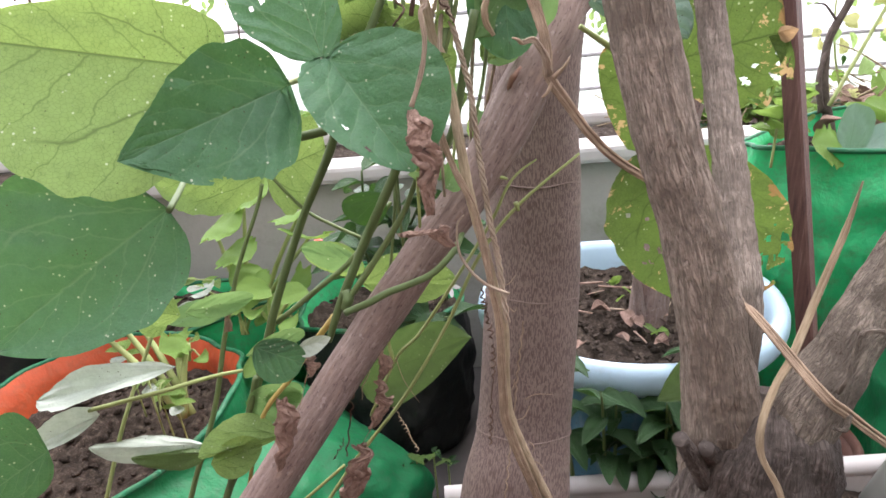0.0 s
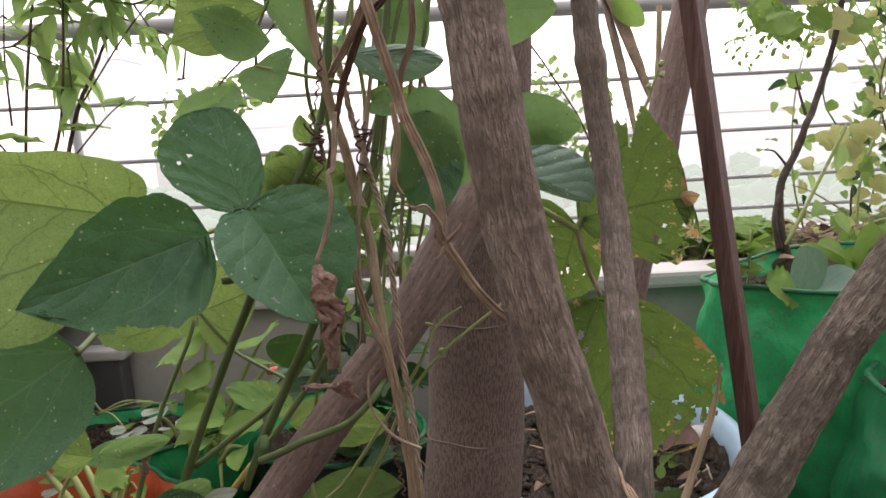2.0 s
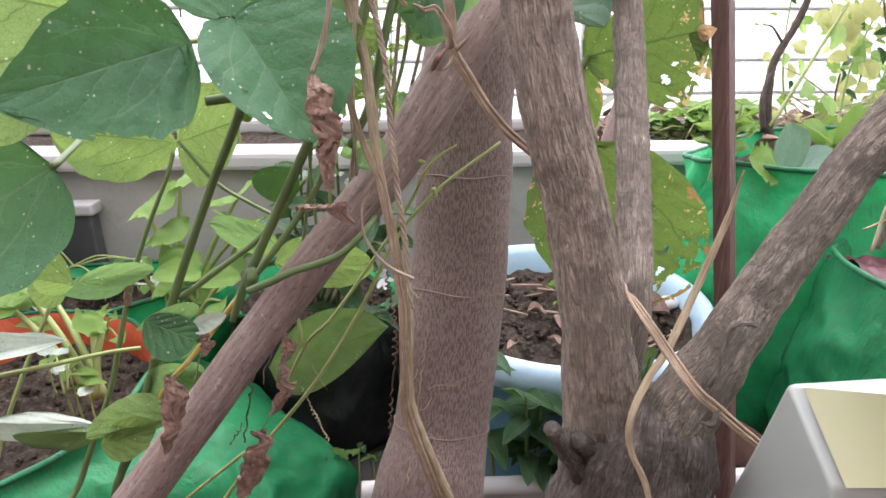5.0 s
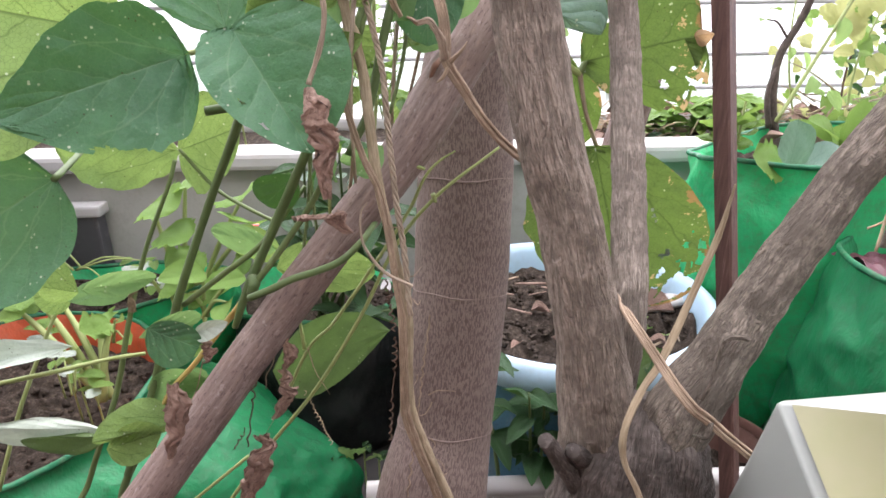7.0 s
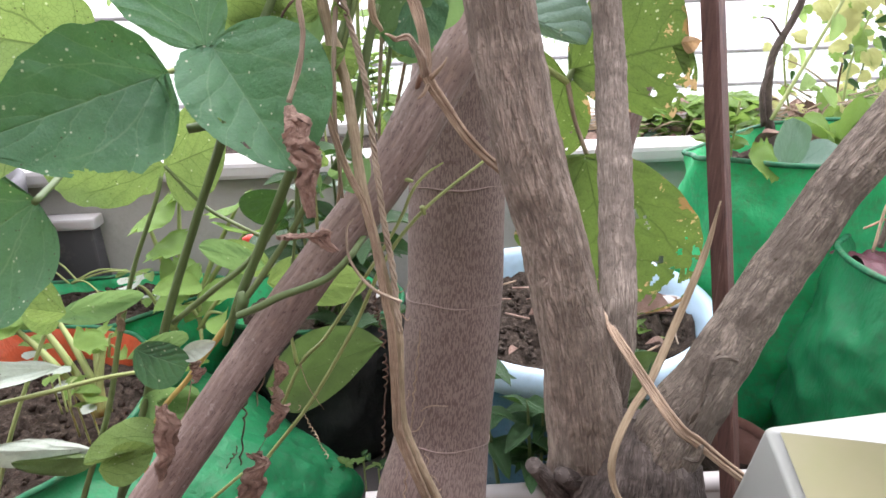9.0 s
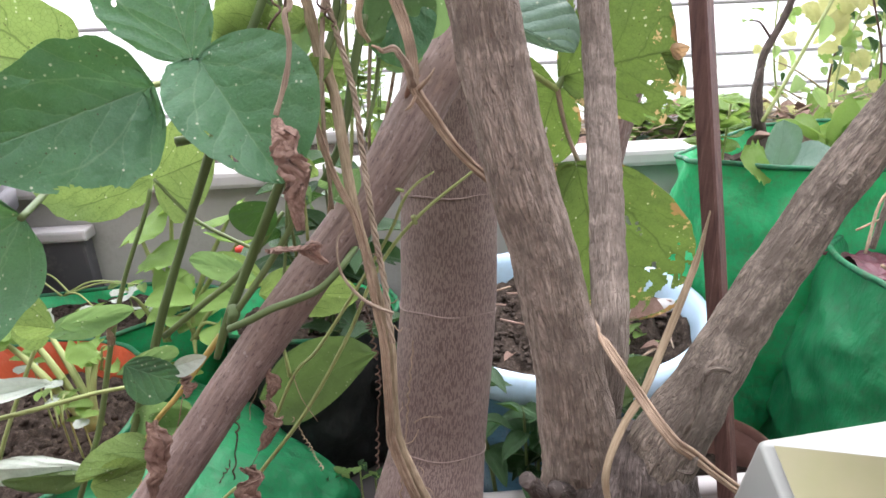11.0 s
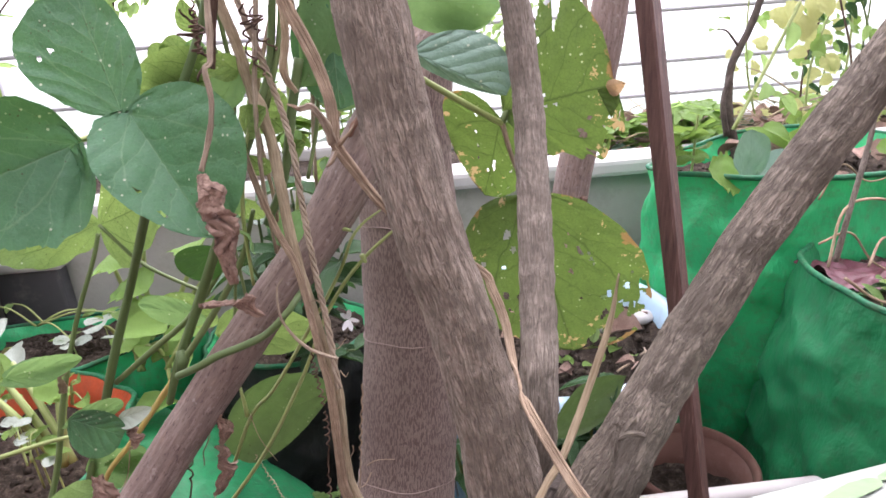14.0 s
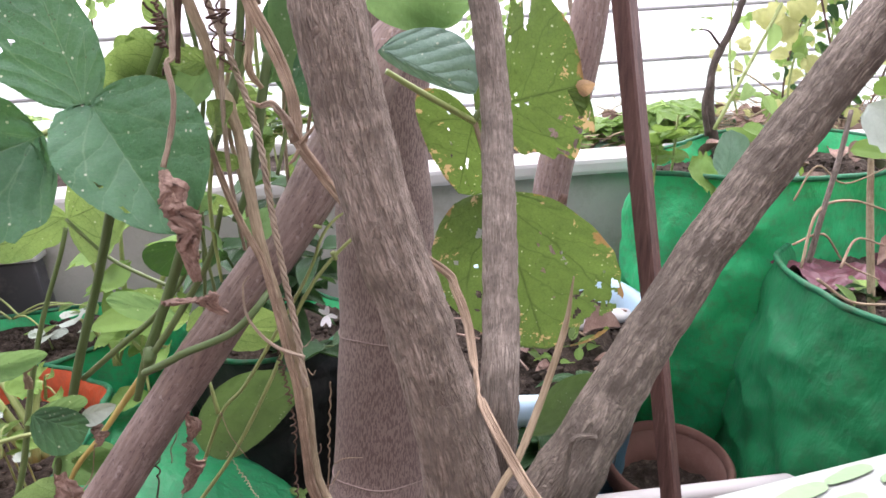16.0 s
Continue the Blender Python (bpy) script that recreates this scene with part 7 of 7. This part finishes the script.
for k in range(9):
    a = Vector((-0.194, 1.500, 0.565)) + Vector((rc.uniform(-0.06, 0.2), rc.uniform(-0.05, 0.05), 0))
    b = a + Vector((rc.uniform(-0.06, 0.06), 0, rc.uniform(0.15, 0.3)))
    stem("twig", [a, a.lerp(b, 0.5) + rv(rc) * 0.01, b], [0.002, 0.0012], M_STEM, bush, seg=6)
    along(bush, [a, a.lerp(b, 0.5), b], U_BRIGHT + U_LOBED + U_YELLOW[:1], 8, 0.05, rc, 0.2, 0.2)

# ---- low greens and litter in the concrete bed ----
for name_, at, forms, c, sz in (("seedling", (0.642, 1.500, 0.543), U_BRIGHT, 9, 0.06), ("seedling", (0.716, 1.500, 0.565), U_BRIGHT, 10, 0.07), ("seedling", (0.777, 1.420, 0.547), U_LOBED, 9, 0.055), ("seedling", (0.816, 1.420, 0.551), U_BRIGHT, 8, 0.06),
                                ("seedling", (0.570, 1.450, 0.537), U_OVAL, 8, 0.05), ("seedling", (0.652, 1.450, 0.505), U_ROUND, 7, 0.05), ("seedling", (0.772, 1.500, 0.578), U_LOBED, 8, 0.06), ("seedling", (0.628, 1.500, 0.556), U_BRIGHT, 8, 0.06), ("seedling", (0.844, 1.500, 0.584), U_LOBED, 9, 0.06),
                                ("seedling", (0.667, 1.500, 0.505), U_BRIGHT, 9, 0.05), ("seedling", (-0.658, 1.500, 0.656), U_OVAL, 8, 0.05), ("seedling", (-0.346, 1.500, 0.609), U_LOBED, 9, 0.06), ("seedling", (-0.143, 1.500, 0.632), U_BRIGHT, 10, 0.07), ("seedling", (0.766, 1.450, 0.601), U_LANCE, 10, 0.07)):
    at = Vector(at)
    g = thing(name_, (at.x, at.y, 0.49), "low bright green seedling growing in the concrete planter", "plant", "bed seedlings")
    stem("stem", [(at.x, at.y, 0.48), (at.x + rc.uniform(-0.01, 0.01), at.y, max(0.5, at.z))], [0.003, 0.002], M_STEM_LT, g, seg=6)
    whorl(g, (at.x, at.y, max(0.505, at.z)), forms, c, sz, rc, 0.5, 1.0, 0.5)
    whorl(g, (at.x, at.y, max(0.5, at.z - 0.03)), forms, c - 3, sz * 0.9, rc, 0.6, 1.0, 0.4)
bm = bmesh.new()
for k in range(260):
    c = Vector((rc.uniform(0.45, 1.7), rc.uniform(1.4, 1.7), rc.uniform(0.5, 0.56)))
    d = Vector((rc.uniform(-1, 1), rc.uniform(-0.5, 0.5), rc.uniform(-0.2, 0.3))).normalized() * rc.uniform(0.03, 0.12)
    tube(bm, [c, c + d * 0.5 + rv(rc) * 0.006, c + d], 0.0014, seg=4, per=2)
tagged(part("straw_litter", bm, M_DRY_PALE), "dry straw and stalk litter on the planter soil", "litter", kind="stuff")
bm = bmesh.new()
for k in range(140):
    c = Vector((rc.uniform(0.5, 1.7), rc.uniform(1.4, 1.7), rc.uniform(0.5, 0.54)))
    spray(bm, c, rv(rc), rc.uniform(0.03, 0.07), 0.35, rc)
tagged(part("leaf_litter", bm, M_DRY_LEAF), "dry brown leaf litter on the planter soil", "litter", kind="stuff")

# ---- seedlings in the wide bag ----
cab = thing("cabbage_seedling", (0.699, 1.020, 0.532), "young cabbage with broad bluish leaves in the wide bag", "plant")
put_leaf(U_ROUND[0], cab, (0.669, 1.000, 0.547), (0.15, 0.1, 1.0), 0.085, (0.3, -1, 0.2))
put_leaf(U_ROUND[1], cab, (0.677, 1.000, 0.544), (1.0, -0.2, 0.25), 0.11, (0, -0.4, 1))
put_leaf(U_LOBED[0], cab, (0.649, 0.980, 0.557), (-0.8, -0.3, 0.45), 0.07, (0.3, -0.8, 0.6), "leaf")
put_leaf(U_ROUND[0], cab, (0.727, 1.050, 0.532), (0.9, 0.5, 0.5), 0.09, (0, -0.6, 0.8))
cab2 = thing("cabbage_seedling", (0.828, 1.100, 0.543), "young bright green leaf plant in the wide bag", "plant")
for k in range(6):
    put_leaf(U_BRIGHT[k % 3], cab2, Vector((0.817, 1.100, 0.549)) + rv(rc) * 0.03, (rc.uniform(-1, 1), rc.uniform(-0.6, 0.4), 0.5), 0.09, (0, -0.5, 0.8))
for k, (at, h) in enumerate((((0.584, 1.020, 0.570), 0.09), ((0.545, 1.000, 0.578), 0.06))):
    g = thing("weed", at, "small bright weed at the edge of the wide bag", "plant", "weeds")
    stem("stem", [Vector(at) - Vector((0, 0, 0.04)), Vector(at) + Vector((0.005, 0, h))], 0.0022, M_STEM_LT, g, seg=6)
    along(g, [Vector(at), Vector(at) + Vector((0.005, 0, h))], U_LOBED, 8, 0.045, rc, 0.4)
dl = thing("fallen_leaf", (0.744, 1.050, 0.550), "curled orange-brown fallen leaves on the bag soil", "leaf")
for k in range(8):
    leaf_at = Vector((rc.uniform(0.66, 1.0), rc.uniform(0.96, 1.16), 0.55))
    d = rv(rc).normalized() * 0.05
    s_ = d.cross(Vector((0, 0, 1))).normalized() * 0.018
    leaf(leaf_at, leaf_at + d, leaf_at + d * 0.4 - s_, leaf_at + d * 0.4 + s_, M_DRY_LEAF, dl, "", "blade", n=8, m=4, fold=0.3, curl=0.3, wave=0.2, seed=k)

# ---- tall bag: pink sheet, dry stalks ----
sheet = thing("pink_sheet", (0.80, 0.80, 0.44), "crumpled pink plastic sheet lying in the tall bag", "sheet")
bm = bmesh.new()
bmesh.ops.create_grid(bm, x_segments=60, y_segments=44, size=0.5, matrix=Matrix.Translation((0.839, 0.842, 0.448)) @ Matrix.Diagonal((0.262, 0.131, 1, 1)))
for v in bm.verts:
    v.co.z += 0.022 * noise.noise(v.co * 10) + 0.014 * abs(noise.noise(v.co * 34)) + 0.006 * abs(noise.noise(v.co * 80)) + 0.008 * math.sin(v.co.x * 50 + 4 * noise.noise(v.co * 16)) - 0.012
part("sheet_folds", bm, M_PINK, sheet)
for pts, r, m_ in (([(0.737, 0.717, 0.405), (0.719, 0.739, 0.559), (0.713, 0.760, 0.674)], 0.0048, M_DRY_PALE), ([(0.595, 0.673, 0.543), (0.600, 0.673, 0.592), (0.618, 0.684, 0.666), (0.630, 0.695, 0.713)], 0.0035, M_SHRUB_THIN), ([(0.611, 0.739, 0.597), (0.634, 0.739, 0.639), (0.674, 0.739, 0.614), (0.729, 0.739, 0.631)], 0.0013, M_DRY_PALE),
                   ([(0.570, 0.651, 0.547), (0.595, 0.673, 0.605), (0.651, 0.695, 0.607), (0.722, 0.717, 0.581)], 0.0018, M_DRY_PALE), ([(0.593, 0.651, 0.531), (0.640, 0.651, 0.498), (0.690, 0.651, 0.489)], 0.002, M_DRY_PALE), ([(0.618, 0.651, 0.543), (0.649, 0.673, 0.567), (0.686, 0.673, 0.556)], 0.0016, M_DRY), ([(0.571, 0.673, 0.567), (0.607, 0.673, 0.577), (0.641, 0.673, 0.538), (0.689, 0.673, 0.512)], 0.0014, M_DRY_PALE)):
    g = thing("dry_stalk", pts[0], "dry pale stalk standing in the tall bag", "stalk", "dry stalks")
    stem("stalk", pts, [r, r * 0.9, r * 0.7], m_, g, seg=8, rough=0.15, freq=90)
g = thing("weed", (0.757, 0.717, 0.43), "small grey-green weeds among dry stalks in the tall bag", "plant", "weeds")
for k in range(34):
    put_leaf(rc.choice(U_OVAL + U_CHILI), g, (rc.uniform(0.70, 0.93), rc.uniform(0.63, 0.78), 0.445 + rc.uniform(0, 0.015)), (rc.uniform(-1, 1), rc.uniform(-1, 1), rc.uniform(0.1, 0.8)), rc.uniform(0.02, 0.04))
put_leaf(U_WHITE[0], g, (0.667, 0.717, 0.714), (0.539, -0.439, -0.727), 0.07, (0, -1, 0.2))
put_leaf(U_BRIGHT[0], g, (0.673, 0.739, 0.656), (0.539, -0.439, 0.036), 0.05, (0, -0.7, 0.8))
for k in range(5):
    a_ = Vector((rc.uniform(0.84, 1.0), rc.uniform(0.76, 0.87), 0.49))
    d = rv(rc).normalized() * 0.06
    s_ = d.cross(Vector((0, 0, 1))).normalized() * 0.02
    leaf(a_, a_ + d, a_ + d * 0.4 - s_, a_ + d * 0.4 + s_, M_DRY_LEAF, g, "", "dry_blade", n=8, m=4, fold=0.3, curl=0.3, wave=0.2, seed=k)

# ---- litter and sprigs in the tub ----
tl = thing("fallen_leaf", (0.434, 0.920, 0.343), "curled reddish-brown fallen leaf on the tub soil", "leaf")
leaf((0.415, 0.930, 0.327), (0.472, 0.920, 0.343), (0.446, 0.940, 0.351), (0.432, 0.900, 0.334), M_DRY_LEAF, tl, "", "blade", fold=0.35, curl=0.1, wave=0.1, n=14, m=8)
for k in range(9):
    c = Vector((rc.uniform(0.2, 0.46), rc.uniform(0.84, 1.06), 0.318))
    d = Vector((rc.uniform(-1, 1), rc.uniform(-1, 1), rc.uniform(0, 0.3))).normalized() * rc.uniform(0.02, 0.04)
    w = d.cross(Vector((0, 0, 1))).normalized() * d.length * 0.32
    leaf(c, c + d, c + d * 0.4 - w, c + d * 0.4 + w, M_DRY_LEAF, tl, "", "blade", n=8, m=4, fold=0.35, curl=0.2, wave=0.2, seed=k)
for k, at in enumerate(((0.466, 0.980, 0.345), (0.504, 1.000, 0.343), (0.426, 0.980, 0.349), (0.476, 1.000, 0.355))):
    g = thing("pebble", at, "rounded grey-white pebble on the tub soil", "stone", "pebbles")
    bm = bmesh.new()
    bmesh.ops.create_icosphere(bm, subdivisions=3, radius=0.014 + 0.004 * (k % 2), matrix=Matrix.Translation((Vector(at).x, Vector(at).y, 0.315)) @ Matrix.Diagonal((1.3, 1, 0.7, 1)))
    for v in bm.verts:
        v.co += Vector(noise.noise_vector(v.co * 60)) * 0.002
    part("stone", bm, M_WHITE, g)
g = thing("weed", (0.42, 0.95, 0.31), "small weeds sprouting from the tub soil", "plant", "weeds")
for k in range(30):
    put_leaf(rc.choice(U_OVAL + U_BRIGHT), g, (rc.uniform(0.3, 0.48), rc.uniform(0.86, 1.08), 0.315), (rc.uniform(-1, 1), rc.uniform(-1, 1), rc.uniform(0.4, 1)), rc.uniform(0.015, 0.035))
g = thing("twig", (0.2, 0.85, 0.32), "thin dry twigs lying on the tub soil", "twig")
for k in range(24):
    a_ = Vector((rc.uniform(0.14, 0.46), rc.uniform(0.84, 1.08), 0.322))
    stem("stick", [a_, a_ + Vector((rc.uniform(-0.06, 0.06), rc.uniform(-0.04, 0.04), 0.004))], rc.uniform(0.0008, 0.0022), rc.choice((M_DRY, M_DRY_GREY, M_DRY_LEAF)), g, seg=6, per=3)

# ---- leafy plant in front of the tub ----
lp = thing("leafy_plant", (0.27, 0.715, 0.0), "bushy dark green plant with glossy leaves before the tub", "plant")
rl = random.Random(41)
for k in range(8):
    b = Vector((0.18 + 0.024 * k, 0.712 + rl.uniform(-0.006, 0.006), 0.0))
    tip = Vector((0.222, 0.712, 0.385)) + Vector((-0.07 + 0.025 * k + rl.uniform(-0.045, 0.045), rl.uniform(-0.015, 0.02), rl.uniform(-0.13, 0.03)))
    pts = [b, b.lerp(tip, 0.5) + Vector((rl.uniform(-0.02, 0.02), 0, 0.02)), tip]
    stem("stem", pts, [0.0035, 0.003, 0.0016], M_STEM, lp, seg=7)
    along(lp, pts, U_CHILI, 11, 0.056, rl, 0.1, 0.55)

# ---- chilli plant behind the trunk ----
ch = thing("chilli_plant", (-0.12, 1.1, 0.27), "dark glossy chilli plant with a red fruit in the shaded bag", "plant")
for k, (tip) in enumerate(((-0.113, 0.950, 0.600), (-0.059, 0.950, 0.613), (-0.135, 0.920, 0.529), (-0.048, 0.950, 0.549), (-0.011, 0.980, 0.566), (0.004, 0.950, 0.506), (-0.035, 0.950, 0.471), (0.009, 0.900, 0.363))):
    b = Vector((-0.12 + rl.uniform(-0.03, 0.03), 1.1 + rl.uniform(-0.03, 0.03), 0.26))
    pts = [b, b.lerp(Vector(tip), 0.5) + rv(rl) * 0.02, tip]
    stem("stem", pts, [0.004, 0.003, 0.0018], M_STEM_DK, ch, seg=7)
    along(ch, pts, U_CHILI, 9, 0.085, rl, 0.0, 0.45)
stem("fruit", [(-0.208, 0.950, 0.486), (-0.195, 0.950, 0.487), (-0.183, 0.950, 0.480)], [0.004, 0.008, 0.004], M_RED, ch, "red chilli fruit", seg=12)
fl = thing("white_flower", (0.004, 0.900, 0.413), "small white flower among the dark leaves", "flower")
for k in range(5):
    a = 2 * math.pi * k / 5
    c = Vector((0.008, 0.880, 0.427))
    d = Vector((math.cos(a) * 0.5, -0.3, math.sin(a)))
    put_leaf(make("petal", leaf_mesh(bmesh.new(), (0, 0, 0), (0, 1, 0), (-0.2, 0.5, 0), (0.2, 0.5, 0), 6, 3), M_FLOWER), fl, c, d, 0.019, (0, -1, 0), "petal")

# ---- squash seedlings in the orange-lined and the small bag ----
def squash(label, at, stalks, forms, size, rnd, thick=0.005):
    g = thing("squash_seedling", at, label, "plant", "squash seedlings")
    for tip in stalks:
        b = Vector(at) + rv(rnd) * 0.008
        b.z = at[2]
        tip = Vector(tip)
        stem("leaf_stalk", [b, b.lerp(tip, 0.5) + Vector((0, 0, 0.015)), tip], [thick, thick * 0.8, thick * 0.5], M_STEM_LT, g, seg=9)
        put_leaf(rnd.choice(forms), g, tip, (rnd.uniform(-0.8, 0.8), -0.7, rnd.uniform(-0.1, 0.4)), size * rnd.uniform(0.8, 1.2), (rnd.uniform(-0.3, 0.3), -0.6, 0.8))
    return g
rs = random.Random(51)
squash("young squash with thick pale stalks in the orange-lined bag", (-0.402, 0.800, 0.281), ((-0.523, 0.840, 0.422), (-0.502, 0.860, 0.429), (-0.480, 0.880, 0.410), (-0.390, 0.840, 0.385), (-0.426, 0.880, 0.379)), U_LOBED, 0.045, rs, 0.0062)
squash("squash seedling with bright lobed leaves before the planter", (-0.403, 1.140, 0.238), ((-0.370, 1.150, 0.514), (-0.267, 1.150, 0.484), (-0.426, 1.120, 0.478), (-0.338, 1.100, 0.382), (-0.403, 1.100, 0.433), (-0.253, 1.120, 0.437), (-0.299, 1.100, 0.356)), U_LOBED, 0.085, rs, 0.006)
squash("squash seedling with pale leaves in the small bag", (-0.423, 1.080, 0.303), ((-0.453, 1.080, 0.365), (-0.360, 1.050, 0.361), (-0.327, 1.050, 0.311), (-0.281, 1.060, 0.349)), U_WHITE + U_BRIGHT, 0.06, rs, 0.004)
squash("small squash seedling by the dark pot", (-0.626, 1.050, 0.308), ((-0.609, 1.050, 0.396), (-0.573, 1.020, 0.365), (-0.628, 1.020, 0.370)), U_WHITE, 0.06, rs, 0.004)
squash("bright seedling beside the trunk pole", (-0.313, 0.980, 0.318), ((-0.304, 1.000, 0.392), (-0.332, 0.980, 0.363), (-0.262, 0.960, 0.356), (-0.240, 1.000, 0.386), (-0.302, 0.950, 0.280)), U_BRIGHT, 0.07, rs, 0.004)
squash("low silvery seedling at the back of the low bag", (-0.628, 1.200, 0.322), ((-0.712, 1.200, 0.370), (-0.682, 1.220, 0.363), (-0.517, 1.200, 0.342), (-0.471, 1.180, 0.342), (-0.541, 1.130, 0.319)), U_WHITE + U_OVAL, 0.034, rs, 0.0022)
squash("tiny pale seedling in the dark soil", (-0.405, 0.740, 0.334), ((-0.418, 0.760, 0.379), (-0.402, 0.750, 0.366), (-0.402, 0.770, 0.365)), U_WHITE + U_OVAL, 0.016, rs, 0.0014)
squash("small bright seedling behind the thick stalks", (-0.407, 0.860, 0.341), ((-0.409, 0.860, 0.380), (-0.394, 0.870, 0.377), (-0.383, 0.850, 0.355), (-0.416, 0.850, 0.368)), U_BRIGHT, 0.035, rs, 0.0022)
squash("leafy bright seedling between bag and planter", (-0.360, 1.000, 0.310), ((-0.371, 1.020, 0.378), (-0.345, 1.040, 0.398), (-0.380, 1.000, 0.367), (-0.329, 1.020, 0.352)), U_LOBED, 0.055, rs, 0.003)
# weeds on the floor near the trunk foot
g = thing("weed", (-0.070, 0.850, 0.073), "tiny grey-green weeds on the floor by the trunk", "plant", "weeds")
for tip in ((-0.097, 0.850, 0.133), (-0.070, 0.850, 0.127), (-0.041, 0.850, 0.136), (-0.019, 0.860, 0.114)):
    tip = Vector(tip)
    b = Vector((tip.x, tip.y, 0.0))
    stem("stem", [b, tip], 0.0016, M_STEM_LT, g, seg=6)
    whorl(g, tip, U_OVAL + U_CHILI, 7, 0.018, rs, 0.3, 1.0, 0.5)
# fallen sprig close to the eaten leaf
sp_ = thing("bud_sprig", (0.229, 0.500, 0.843), "thin pale green shoot with small buds", "plant")
stem("shoot", [(0.229, 0.500, 0.843), (0.237, 0.500, 0.860), (0.245, 0.500, 0.884)], [0.0014, 0.0012, 0.0008], M_STEM_LT, sp_, seg=7)
for at in ((0.245, 0.500, 0.883), (0.246, 0.500, 0.875), (0.236, 0.500, 0.867), (0.234, 0.500, 0.847)):
    stem("bud", [Vector(at), Vector(at) + Vector((0.002, 0, 0.004))], [0.0024, 0.0012], M_STEM_LT, sp_, seg=7, per=3)
